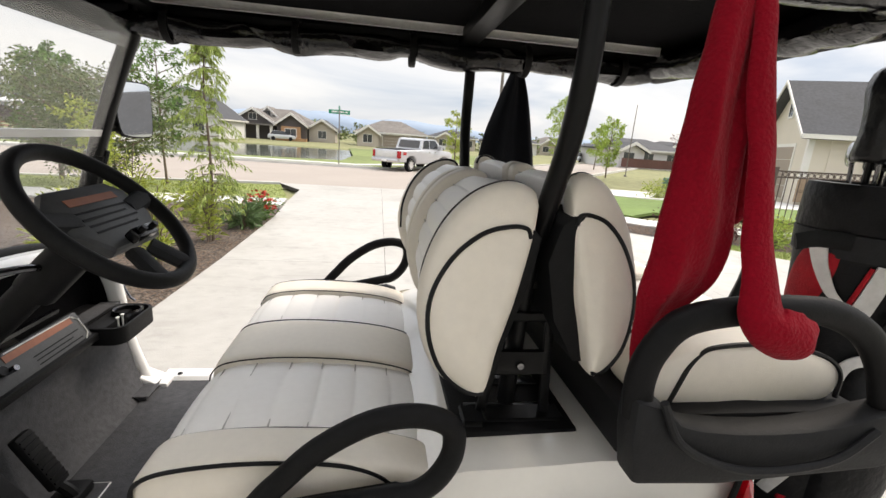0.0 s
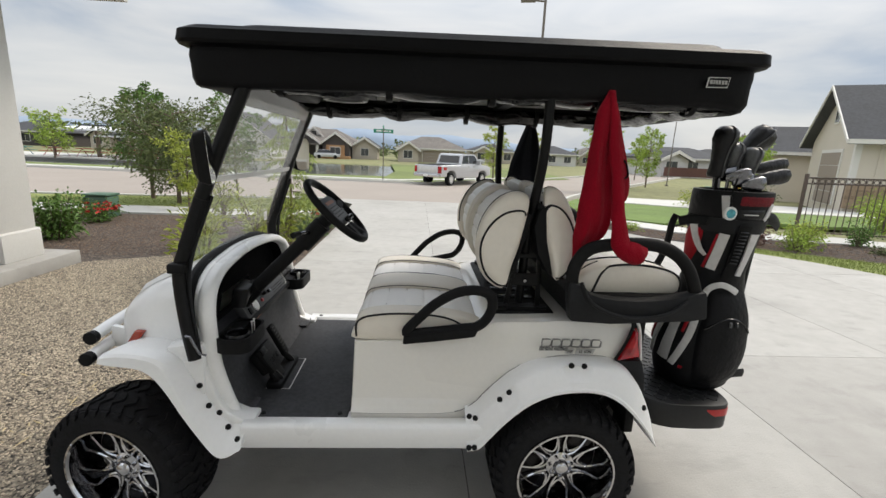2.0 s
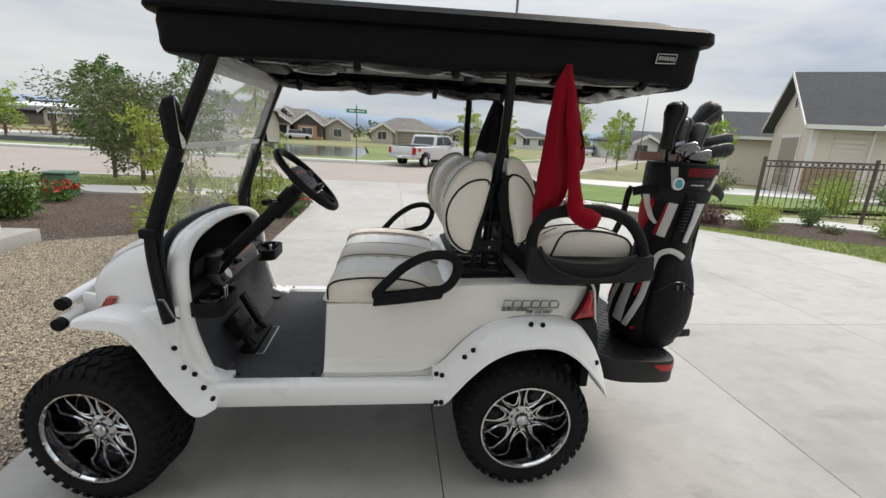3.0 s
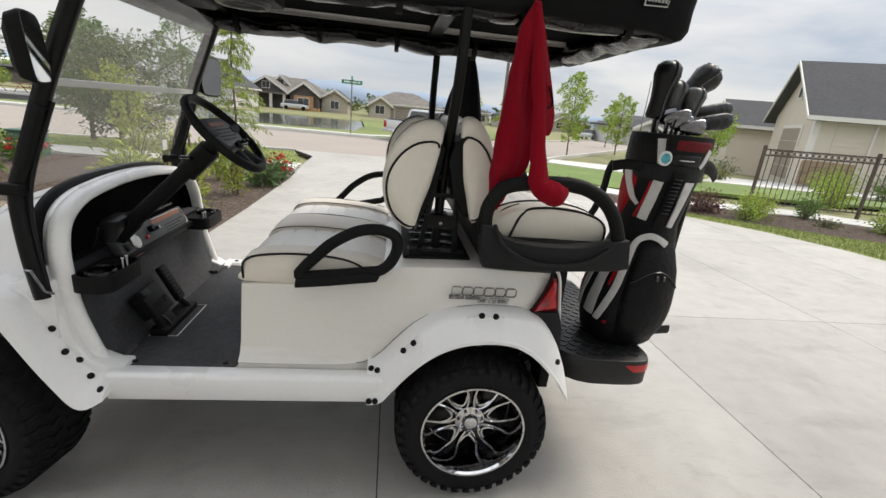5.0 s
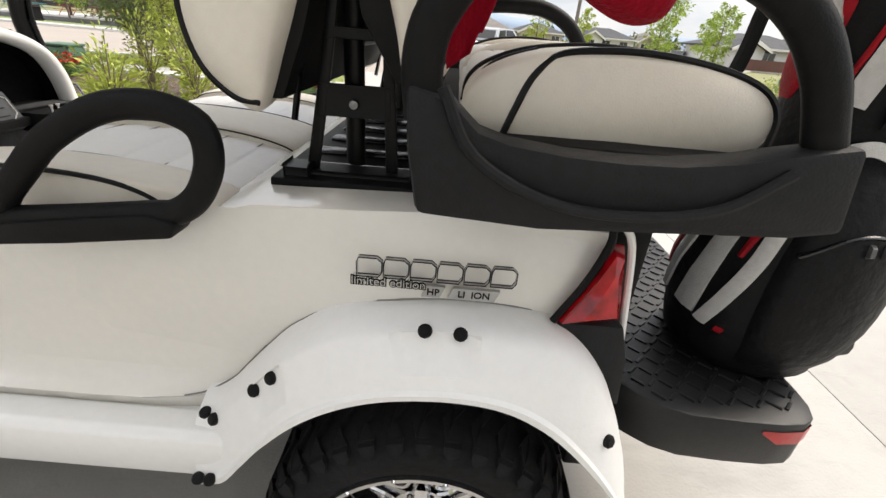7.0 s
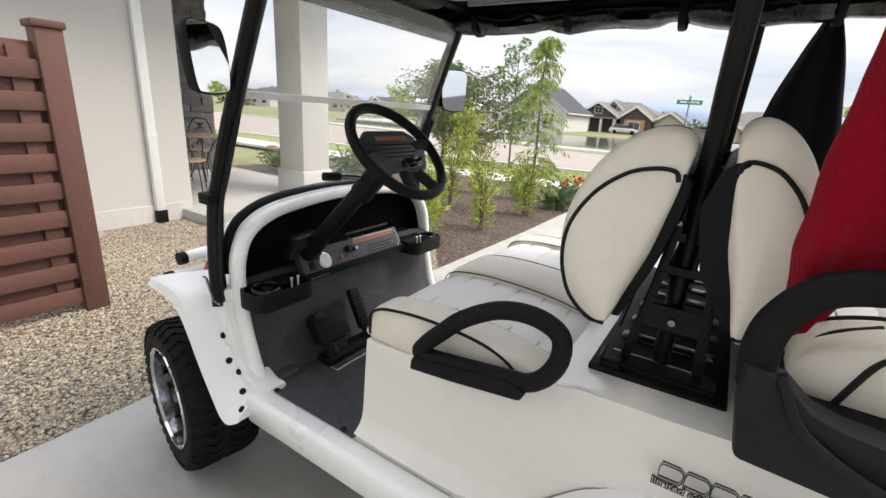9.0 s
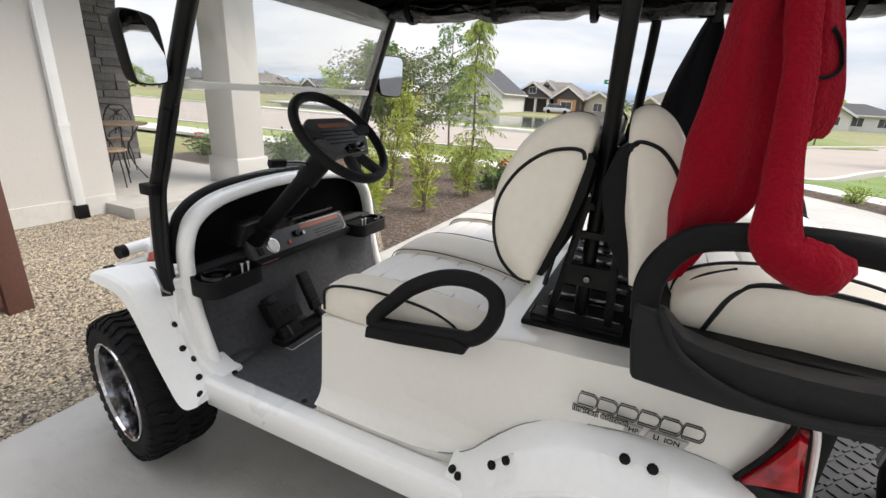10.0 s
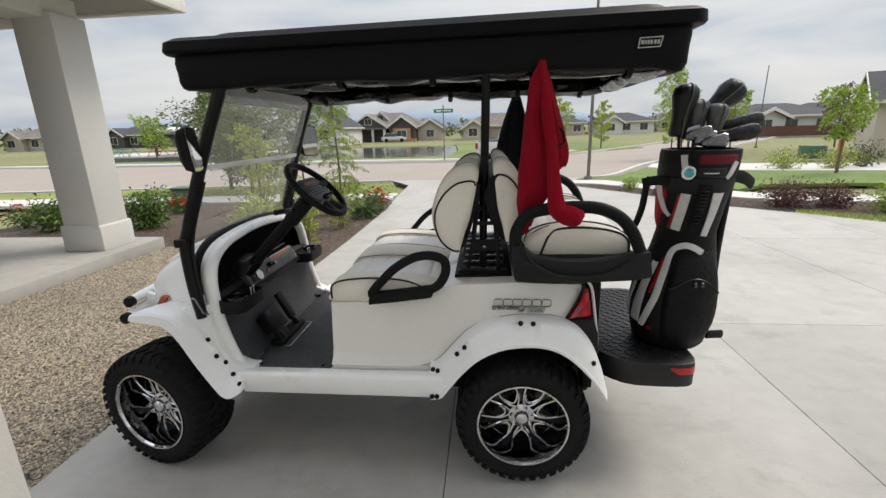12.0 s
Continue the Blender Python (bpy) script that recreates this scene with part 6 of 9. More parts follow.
part("pedal_box", box(-0.40, -0.33, -0.30, -0.02, 0.468, 0.50, 0.01), "black_plastic", cart)
part("pedal_plate", tube([(-0.40, -0.295, 0.472), (-0.30, -0.295, 0.472), (-0.30, -0.01, 0.472), (-0.40, -0.01, 0.472)], 0.0035, 6), "silver_label", cart, "bright steel pedal surround")
part("wear_patch", lathe([(0.0, 0.4692), (0.03, 0.4690), (0.042, 0.4675)], (-0.20, -0.16, 0), "z", 24), "black_plastic", cart, "worn round patch of the mat")
for x in (-0.335, -0.045):
    for s in (-1, 1):
        part("bolt", lathe([(0, 0.005), (0.008, 0.004), (0.010, 0.0)], (x, s * 0.515, 0.498), "z", 10), "black_plastic", cart)

# mirrors
def side_mirror(s):
    """Wide housing, its outer end swung back towards the driver's eye."""
    turn = Matrix.Translation((-0.442, s * 0.583, 1.455)) @ Matrix.Rotation(s * radians(-17), 4, "Z") @ Matrix.Rotation(radians(-3.5), 4, "Y")
    outline = [(-0.062, -0.068), (-0.040, -0.084), (0.030, -0.086), (0.052, -0.070), (0.062, 0.02), (0.064, 0.066), (0.050, 0.084), (0.0, 0.086), (-0.044, 0.080), (-0.060, 0.058), (-0.068, 0.0)]
    outline = [(q.x, q.y) for q in smooth_path([(dy, z, 0) for dy, z in outline], 4, True)]
    if s > 0:
        outline = [(1.18 * dy, 1.08 * z) for dy, z in outline]
    b = loft([[(dx, s * dy * k, z * k) for dy, z in outline] for dx, k in ((-0.045, 0.55), (-0.03, 0.88), (-0.004, 1.0), (0.004, 0.985), (0.004, 0.92))])
    b.transform(turn)
    m = part("side_mirror", b, "black_plastic", cart, "wide black side mirror on the windshield post", 0.5)
    b = loft([[(dx, s * dy * 0.945, z * 0.945) for dy, z in outline] for dx in (0.0005, 0.005)])
    b.transform(turn)
    part("mirror_glass", b, "mirror", m, "mirror glass")
    part("mirror_arm", tube([(-0.465, s * 0.56, 1.40), (-0.48, s * 0.53, 1.40), (-0.488, s * 0.485, 1.39)], 0.018, 8, smooth=3), "black_metal", m)


side_mirror(-1)
side_mirror(1)
both("post_knob", lambda s: box(-0.63, -0.57, s * 0.545, s * 0.505, 1.05, 1.085, 0.006), "black_plastic")

# brush guard
for x, z, w in ((-0.985, 0.762, 0.43), (-0.965, 0.705, 0.49)):
    bar = part("bumper_bar", tube([(x, -w, z), (x - 0.02, -w * 0.6, z), (x - 0.03, 0, z), (x - 0.02, w * 0.6, z), (x, w, z)], 0.023, 12, smooth=5), "white_paint", cart, "white tubular front bumper")
    for s in (-1, 1):
        part("end_cap", tube([(x + 0.001, s * (w - 0.004), z), (x + 0.002, s * (w + 0.022), z)], 0.025, 12), "black_plastic", bar, "black end cap")
both("bumper_stay", lambda s: prism([(-0.975, 0.69), (-0.96, 0.78), (-0.88, 0.76), (-0.86, 0.68)], s * 0.36, s * 0.34, "y", 0.004), "white_paint")

# flank badge: plain shapes for the maker's word, lettering for the rest
def flank_badge():
    y = -0.532
    x0, z0 = 0.711, 0.800
    lean = Matrix.Rotation(radians(-0.5), 4, "Y")
    root = part("flank_badge", box(x0 - 0.002, x0 + 0.002, y, y + 0.002, z0, z0 + 0.002), "silver_label", cart, "dark-outlined silver model badge")
    h, w = 0.030, 0.036
    for i in range(6):
        a = x0 + 0.004 + i * (w + 0.0025)
        pts = [(a, z0), (a + w - 0.005, z0), (a + w, z0 + 0.008), (a + w, z0 + h - 0.006), (a + w - 0.007, z0 + h), (a + 0.003, z0 + h), (a, z0 + h - 0.008)]
        part("badge_shape", tube([(p, y - 0.001, q) for p, q in pts], 0.0058, 6, closed=True, flat=0.22, up=(0, 1, 0)), "black_gloss", root)
        part("badge_shape", tube([(p, y - 0.0018, q) for p, q in pts], 0.0042, 6, closed=True, flat=0.32, up=(0, 1, 0)), "badge_silver", root)
    turn = Matrix.Rotation(radians(90), 4, "X")
    at = Matrix.Translation((x0 + 0.050, y - 0.0052, z0 - 0.007))
    lettering("script_lettering", "limited edition", 0.0185, at @ turn, "black_gloss", root, 0.0012, 0.0016)
    lettering("script_lettering", "limited edition", 0.0185, Matrix.Translation((0, -0.0016, 0)) @ at @ turn, "badge_silver", root, 0.0004, 0.0)
    for u0, u1, word in ((0.098, 0.132, "HP"), (0.137, 0.212, "LI  ION")):
        part("badge_plate", prism([(x0 + u0, z0 - 0.027), (x0 + u1 - 0.007, z0 - 0.027), (x0 + u1, z0 - 0.009), (x0 + u0 + 0.007, z0 - 0.009)], y - 0.0036, y + 0.004, "y"), "badge_silver", root, "silver parallelogram plate")
        lettering("plate_lettering", word, 0.0150, Matrix.Translation((x0 + (u0 + u1) / 2, y - 0.0042, z0 - 0.018)) @ turn, "black_gloss", root, 0.0004, 0.0003)


flank_badge()


# ---- towels ----
def towel(name, hook, rows, mat, label):
    """A hanging cloth gathered at its hook: rows of (z, centre x, centre y, half width, fold depth)."""
    secs = []
    rows_v = smooth_path([(z, cx, 0) for z, cx, cy, w, d in rows], 7)
    ext = smooth_path([(cy, w, d) for z, cx, cy, w, d in rows], 7)
    n = 96
    for i, (a, b) in enumerate(zip(rows_v, ext)):
        z, cx = a.x, a.y
        cy, w, d = b.x, b.y, b.z
        row = []
        for k in range(n):
            t = k * math.tau / n
            c, sn = math.cos(t), math.sin(t)
            u = c + 0.25 * noise.noise(Vector((z * 2.0, 3.1, 0)))
            crease = math.sin(u * 4.2 + 0.9 * noise.noise(Vector((z * 2, 0.5, hook[0] * 9)))) * 0.40 + 0.30 * noise.noise(Vector((u * 2.2, z * 4.5, 2.0)))
            row.append((cx + w * math.copysign(abs(c) ** 0.85, c) * (1 + 0.05 * noise.noise(Vector((z * 7, c, 5)))), cy + d * sn * (0.75 + 0.1 * c) + d * crease * (1 if sn < 0 else 0.7), z + 0.014 * math.sin(2 * t + 1) * (i / len(rows_v))))
        secs.append(row)
    th = thing(name, label, "towel", hook)
    ob = part("cloth", loft(secs), mat, th, smooth=1.4)
    ob.matrix_parent_inverse = Matrix.Translation(hook).inverted()
    return th


def crumple(b, amount, size, seed):
    for v in b.verts:
        v.co += Vector((noise.noise(v.co * size + Vector((seed, 0, 0))), noise.noise(v.co * size + Vector((0, seed, 7))), noise.noise(v.co * size + Vector((3, 0, seed))))) * amount
    return b


HOOK = (0.885, -0.50, 1.74)
red = thing("red_towel", "red fleece towel hung from the roof over the arm loop", "towel", HOOK)


def drape(name, rows, folds, seed, steps=8, n=72):
    """A hanging layer of cloth: rows of (z, near x, far x, y, depth), creased along its length."""
    A = smooth_path([(z, x0, x1) for z, x0, x1, y, d in rows], steps)
    B = smooth_path([(y, d, 0) for z, x0, x1, y, d in rows], steps)
    secs = []
    for i, (a, b) in enumerate(zip(A, B)):
        f = i / (len(A) - 1)
        row = []
        for k in range(n):
            t = k * math.tau / n
            c, sn = math.cos(t), math.sin(t)
            u = math.copysign(abs(c) ** 0.8, c)
            crease = 0.34 * math.sin(folds * u + 1.2 * noise.noise(Vector((a.x * 2.4, seed, 0)))) + 0.30 * noise.noise(Vector((u * 2.0, a.x * 7, seed)))
            x = (a.y + a.z) / 2 + (a.z - a.y) / 2 * u + 0.003 * noise.noise(Vector((a.x * 16, c, seed)))
            row.append((x, b.x + b.y * (sn * 0.7 + crease * min(1.0, 3 * f)), a.x + 0.010 * u * (f > 0.9)))
        secs.append(row)
    ob = part(name, loft(secs), "red_cloth", red, smooth=1.4)
    ob.matrix_parent_inverse = Matrix.Translation(HOOK).inverted()
    return ob


drape("cloth", [(1.735, 0.874, 0.894, -0.50, 0.010), (1.66, 0.842, 0.902, -0.505, 0.024), (1.54, 0.826, 0.905, -0.512, 0.030), (1.42, 0.814, 0.918, -0.517, 0.032), (1.325, 0.804, 0.928, -0.520, 0.032), (1.245, 0.802, 0.918, -0.516, 0.028),
                (1.19, 0.806, 0.884, -0.502, 0.020), (1.13, 0.812, 0.862, -0.490, 0.014), (1.09, 0.820, 0.848, -0.486, 0.008)], 3.6, 1.0)
back_fold = drape("cloth_fold", [(1.735, 0.884, 0.898, -0.495, 0.010), (1.66, 0.888, 0.920, -0.498, 0.018), (1.588, 0.896, 0.944, -0.50, 0.022), (1.47, 0.910, 0.980, -0.50, 0.026), (1.41, 0.916, 0.994, -0.50, 0.026), (1.366, 0.924, 0.990, -0.50, 0.022), (1.340, 0.938, 0.968, -0.50, 0.010)], 2.2, 5.0)
cloth_skin = skin_of([back_fold])
mark = []
for x, z in ((0.950, 1.502), (0.962, 1.490), (0.971, 1.472), (0.975, 1.452), (0.964, 1.440), (0.946, 1.437)):
    p, _, _, _ = cloth_skin.ray_cast(Vector((x, -0.9, z)), Vector((0, 1, 0)))
    if p is not None:
        mark.append(p - Vector((0, 0.001, 0)))
part("emblem", tube(mark, 0.008, 8, smooth=4, flat=0.35, up=(0, 1, 0)), "black_cloth", back_fold, "dark woven emblem")


def towel_tail():
    """The rolled loose end: down the front, then kicked out over the arm loop."""
    pts = [(0.885, -0.512, 1.73), (0.894, -0.526, 1.65), (0.905, -0.538, 1.54), (0.921, -0.550, 1.42), (0.933, -0.566, 1.32), (0.937, -0.583, 1.25), (0.947, -0.593, 1.208), (0.974, -0.597, 1.190), (1.006, -0.595, 1.184), (1.042, -0.588, 1.192)]
    wid = [0.009, 0.015, 0.019, 0.021, 0.023, 0.027, 0.033, 0.037, 0.037, 0.032]
    path = smooth_path(pts, 8)
    ws = smooth_path([(w, 0, 0) for w in wid], 8)
    secs, n = [], 48
    for i, p in enumerate(path):
        f = i / (len(path) - 1)
        d = (path[min(i + 1, len(path) - 1)] - path[max(i - 1, 0)]).normalized()
        side = Vector((0, 1, 0)).cross(d).normalized()
        w = ws[i].x * min(1.0, 0.35 + 9 * (1 - f))
        row = []
        for k in range(n):
            t = k * math.tau / n
            u, v = math.cos(t), math.sin(t)
            lap = 0.28 * max(0.0, math.sin(2 * t + 0.6)) ** 2 + 0.10 * noise.noise(Vector((f * 9, u * 2, v * 2)))
            row.append(p + side * (u * w * (1 + lap * 0.4)) + Vector((0, 1, 0)) * (v * w * 0.62 * (1 - lap)))
        secs.append(row)
    return crumple(loft(secs), 0.005, 14, 4)


sock = part("towel_tail", towel_tail(), "red_cloth", red, smooth=1.4)
sock.matrix_parent_inverse = Matrix.Translation(HOOK).inverted()
black = towel("black_towel", (0.86, 0.50, 1.73), [(1.735, 0.860, 0.50, 0.008, 0.008), (1.69, 0.858, 0.50, 0.018, 0.016), (1.60, 0.855, 0.50, 0.048, 0.03), (1.48, 0.848, 0.50, 0.080, 0.036), (1.36, 0.845, 0.50, 0.105, 0.038), (1.26, 0.84, 0.50, 0.115, 0.036), (1.21, 0.835, 0.50, 0.10, 0.03)], "black_cloth", "black cotton towel hung from the roof strut")
clip_r = part("carabiner", tube([(0.86, 0.50, 1.70), (0.86, 0.515, 1.73), (0.86, 0.50, 1.765), (0.86, 0.485, 1.73)], 0.006, 6, closed=True, smooth=3), "nylon_red", black, "red hanging loop")
clip_r.matrix_parent_inverse = Matrix.Translation((0.86, 0.50, 1.73)).inverted()


# ---- golf bag and clubs ----
def golf_bag():
    base, top = Vector((1.538, -0.205, 0.517)), Vector((1.590, -0.215, 1.392))
    bag = thing("golf_bag", "black, white and red golf bag standing on the footplate", "golf bag", base)
    axis = (top - base)
    def ring(t, rx, ry, n=32, dx=0.0, dy=0.0):
        c = base + axis * t + Vector((dx, dy, 0)) - base
        return [c + Vector((rx * math.cos(k * math.tau / n), ry * math.sin(k * math.tau / n), 0)) for k in range(n)]
    P = lambda nm, bm, mt, lb="", sm=0.9: part(nm, bm, mt, bag, lb, sm)
    prof = [(t, r, r * 0.97) for t, r in ((0.0, 0.14), (0.02, 0.155), (0.10, 0.167), (0.22, 0.174), (0.34, 0.164), (0.47, 0.140), (0.60, 0.120), (0.74, 0.133), (0.86, 0.146), (1.0, 0.149), (1.0, 0.128), (0.90, 0.122))]
    P("bag_body", loft([ring(t, a, b) for t, a, b in prof]), "nylon_black", "black nylon bag tube")
    P("bag_collar", loft([ring(t, a, a * 0.97) for t, a in ((0.878, 0.149), (0.885, 0.153), (0.985, 0.155), (1.004, 0.152), (1.006, 0.132), (0.9, 0.126))]), "nylon_black")
    def skin(t0, t1, a0, a1, out, n=10, m=8, taper=0.0, shear=0.0):
        """A patch of the bag's surface between two heights and two angles (0: +x, -90: towards -y)."""
        def surf(t, a, off):
            ks = [p for p in prof if p[0] <= t]
            i = min(len(ks) - 1, 8)
            p, q = prof[i], prof[i + 1]
            f = (t - p[0]) / max(1e-6, q[0] - p[0])
            rx, ry = p[1] + (q[1] - p[1]) * f + off, p[2] + (q[2] - p[2]) * f + off
            return axis * t + Vector((rx * math.cos(a), ry * math.sin(a), 0))
        rows = []
        for i in range(m + 1):
            t = t0 + (t1 - t0) * i / m
            row = []
            mid, half = (a0 + a1) / 2 + shear * (i / m - 0.5), (a1 - a0) / 2 * (1 - taper * (2 * i / m - 1) ** 2)
            for k in range(n + 1):
                v = 2 * k / n - 1
                edge = min(1, 4 * (1 - abs(v))) * min(1, 4 * min(i, m - i) / m + 0.0)
                row.append(surf(t, radians(mid + half * v), 0.001 + out * min(1, edge) ** 0.5))
            rows.append(row)
        return loft(rows, ring=False)
    def surf_at(t, a, off):
        i = max(j for j in range(9) if prof[j][0] <= t)
        p, q = prof[i], prof[i + 1]
        f = (t - p[0]) / max(1e-6, q[0] - p[0])
        return axis * t + Vector(((p[1] + (q[1] - p[1]) * f + off) * math.cos(radians(a)), (p[2] + (q[2] - p[2]) * f + off) * math.sin(radians(a)), 0))
    def ribbon(nm, pts, w0, w1, off, mt, lb=""):
        """A sewn strip along (height share, angle) points, widths in metres at its ends."""
        line = smooth_path([(t, a, 0) for t, a in pts], 6)
        left, right = [], []
        for i, q in enumerate(line):
            f = i / (len(line) - 1)
            e = line[min(i + 1, len(line) - 1)] - line[max(i - 1, 0)]
            d = Vector((e.x * 0.87, radians(e.y) * 0.14, 0)).normalized()
            w = (w0 + (w1 - w0) * f) / 2 
            for out, sgn in ((left, 1), (right, -1)):
                out.append((q.x + sgn * -d.y * w / 0.87, q.y + sgn * math.degrees(d.x * w / 0.14)))
        mid = [((l[0] + r[0]) / 2, (l[1] + r[1]) / 2) for l, r in zip(left, right)]
        rows = [[surf_at(l[0], l[1], off - 0.006), surf_at(l[0], l[1], off), surf_at(m[0], m[1], off + 0.003), surf_at(r[0], r[1], off), surf_at(r[0], r[1], off - 0.006)] for l, m, r in zip(left, mid, right)]
        P(nm, loft(rows, ring=False), mt, lb)
    # upper tube
    ribbon("white_panel", [(0.985, -132), (0.93, -130), (0.88, -128)], 0.032, 0.012, 0.009, "nylon_white", "white wedge on the collar")
    P("red_panel", skin(0.935, 0.992, -118, -45, 0.007), "nylon_dark_red", "dark red collar panel")
    P("name_panel", skin(0.875, 0.93, -114, -66, 0.009), "leather_black", "dark maker's panel")
    P("maker_bar", skin(0.893, 0.911, -106, -80, 0.013, m=2), "nylon_white", "pale bar of maker's lettering")
    P("strap_band", loft([ring(t, a, a * 0.97) for t, a in ((0.81, 0.140), (0.81, 0.1465), (0.876, 0.1525), (0.876, 0.146))]), "grey_plastic", "dark grey holding strap round the bag")
    P("red_panel", skin(0.62, 0.84, -208, -160, 0.008, shear=24, taper=0.4), "nylon_red", "red side panel")
    ribbon("white_panel", [(0.845, -176), (0.78, -168), (0.72, -156), (0.69, -144)], 0.040, 0.012, 0.012, "nylon_white", "white crescent panel")
    ribbon("red_panel", [(0.80, -132), (0.71, -138), (0.63, -146)], 0.008, 0.012, 0.007, "nylon_red")
    ribbon("white_panel", [(0.805, -122), (0.72, -126), (0.625, -132)], 0.036, 0.042, 0.009, "nylon_white", "white slanting panel")
    ribbon("spine", [(0.85, -97), (0.74, -99), (0.59, -104)], 0.042, 0.034, 0.018, "black_plastic", "ribbed black spine handle")
    for i in range(10):
        ribbon("spine_rib", [(0.82 - 0.017 * i, -104 - 0.3 * i), (0.82 - 0.017 * i, -93 - 0.3 * i)], 0.007, 0.007, 0.024, "black_gloss")
    ribbon("white_panel", [(0.81, -74), (0.72, -75), (0.60, -80)], 0.044, 0.028, 0.009, "nylon_white", "white side stripe")
    ribbon("white_panel", [(0.95, -54), (0.90, -62), (0.875, -68)], 0.028, 0.014, 0.010, "nylon_white")
    # lower pockets
    P("apron_pocket", skin(0.03, 0.50, -212, -122, 0.008, n=16, m=10), "nylon_black", "black lower pocket")
    P("ball_pocket", skin(0.04, 0.525, -127, -42, 0.024, n=16, m=12, taper=0.2), "nylon_black", "zipped black ball pocket")
    ribbon("pocket_arch", [(0.525, -83), (0.55, -98), (0.555, -113), (0.52, -128), (0.41, -132), (0.30, -135), (0.20, -142), (0.12, -150)], 0.024, 0.022, 0.021, "nylon_white", "white arch running into a slanting stripe")
    ribbon("stripe", [(0.46, -150), (0.33, -158), (0.22, -162), (0.13, -166)], 0.026, 0.044, 0.016, "nylon_white", "white slanting stripe")
    ribbon("stripe", [(0.43, -174), (0.28, -186), (0.13, -198)], 0.022, 0.028, 0.016, "nylon_white", "white slanting stripe")
    ribbon("stripe", [(0.41, -192), (0.28, -203), (0.18, -210)], 0.024, 0.022, 0.016, "nylon_red", "red slanting stripe")
    ribbon("stripe", [(0.48, -136), (0.38, -141), (0.30, -145)], 0.018, 0.008, 0.016, "nylon_red", "red slanting stripe")
    P("red_tab", skin(0.10, 0.125, -142, -134, 0.018, n=4, m=2), "nylon_red")
    for a in (-92, -83):
        P("zip_pull", skin(0.345, 0.40, a, a + 5, 0.032, n=4, m=3), "leather_grey", "grey zip pull")
    ribbon("zip_line", [(0.34, -120), (0.395, -98), (0.39, -76), (0.32, -52)], 0.007, 0.007, 0.027, "black_gloss")
    # tag
    c = axis * 0.905 + Vector((-0.092, -0.140, 0.0))
    tag = P("bag_tag", lathe([(0, -0.005), (0.026, -0.005), (0.0275, -0.003), (0.0275, 0.003), (0, 0.003)], c, "y", 28), "white_label", "round white and teal bag tag")
    part("tag_face", lathe([(0, -0.0075), (0.0185, -0.007), (0.019, -0.004)], c, "y", 24), "teal", tag, "teal tag centre")
    part("tag_loop", tube([c + Vector((0, 0, 0.03)), c + Vector((0.0, 0.01, 0.07)), c + Vector((0.02, 0.02, 0.14))], 0.004, 6, smooth=3), "black_plastic", tag)
    # shoulder strap and holder arms
    P("holder_strap", tube([axis * 0.858 + Vector(p) for p in ((-0.225, -0.02, -0.012), (-0.18, -0.035, 0.0), (-0.13, -0.07, 0.0))], 0.020, 8, smooth=3, flat=0.3, up=(0, 0, 1)), "black_plastic", "black bag strap tongue")
    P("holder_strap", tube([axis * 0.862 + Vector(p) for p in ((0.11, -0.09, 0.02), (0.17, -0.06, 0.005), (0.225, -0.02, -0.025))], 0.026, 8, smooth=3, flat=0.3, up=(0, 0, 1)), "black_plastic")
    P("side_bar", tube([axis * 0.10 + Vector((0.160, 0.0, 0)), axis * 0.22 + Vector((0.168, 0.0, 0)), axis * 0.50 + Vector((0.150, 0.0, 0)), axis * 0.90 + Vector((0.146, 0.0, 0))], 0.017, 8, smooth=3), "black_metal", "black stand leg")
    P("base_strap", tube([axis * 0.07 + Vector(p) for p in ((0.13, -0.1, 0), (0.20, -0.07, -0.01), (0.22, -0.05, -0.02))], 0.02, 8, smooth=2, flat=0.4, up=(0, 0, 1)), "black_plastic")
    return bag, base, axis


bag, bag_base, bag_axis = golf_bag()


def headcover_club(dx, dy, h, lean, size, mat, label):
    """A wood under its head cover."""
    foot = bag_base + bag_axis * 0.75 + Vector((dx * 0.6, dy * 0.6, 0))
    neck = bag_base + bag_axis + Vector((dx, dy, h))
    club = thing("golf_club", label, "golf club", foot, group="clubs in the bag")
    part("shaft", tube([Vector((0, 0, 0)), neck - foot], 0.0075, 8), "black_metal", club)
    d = Vector((lean[0], lean[1], 1)).normalized()
    side = Vector((lean[2], lean[3], 0))
    secs = []
    L, r = size
    s1 = d.orthogonal().normalized(); s2 = d.cross(s1)
    for t, k, off in ((0.0, 0.62, 0), (0.05, 0.72, 0), (0.3, 0.66, 0), (0.55, 0.80, 0.15), (0.75, 1.0, 0.35), (0.9, 0.92, 0.5), (0.98, 0.6, 0.55), (1.0, 0.2, 0.55)):
        c = neck - foot + d * (L * t - 0.05) + side * (off * r)
        secs.append([c + (s1 * math.cos(j * math.tau / 20) * 1.05 + s2 * math.sin(j * math.tau / 20) * 0.85) * (r * k * (1 + 0.05 * math.sin(3 * j))) for j in range(20)])
    cov = part("head_cover", loft(secs), mat, club, "padded leather head cover", 1.2)
    part("cover_seam", tube([s[4] + (s[4] - sum((Vector(q) for q in s), Vector()) / 20) * 0.02 for s in secs], 0.003, 6, smooth=3), "leather_grey", cov, "pale seam")
    part("cover_seam", tube([s[13] + (s[13] - sum((Vector(q) for q in s), Vector()) / 20) * 0.02 for s in secs], 0.003, 6, smooth=3), "leather_grey", cov)
    return club


headcover_club(-0.108, -0.03, 0.105, (0.08, 0.0, 0.16, 0), (0.210, 0.056), "leather_black", "golf club under a tall black leather head cover")
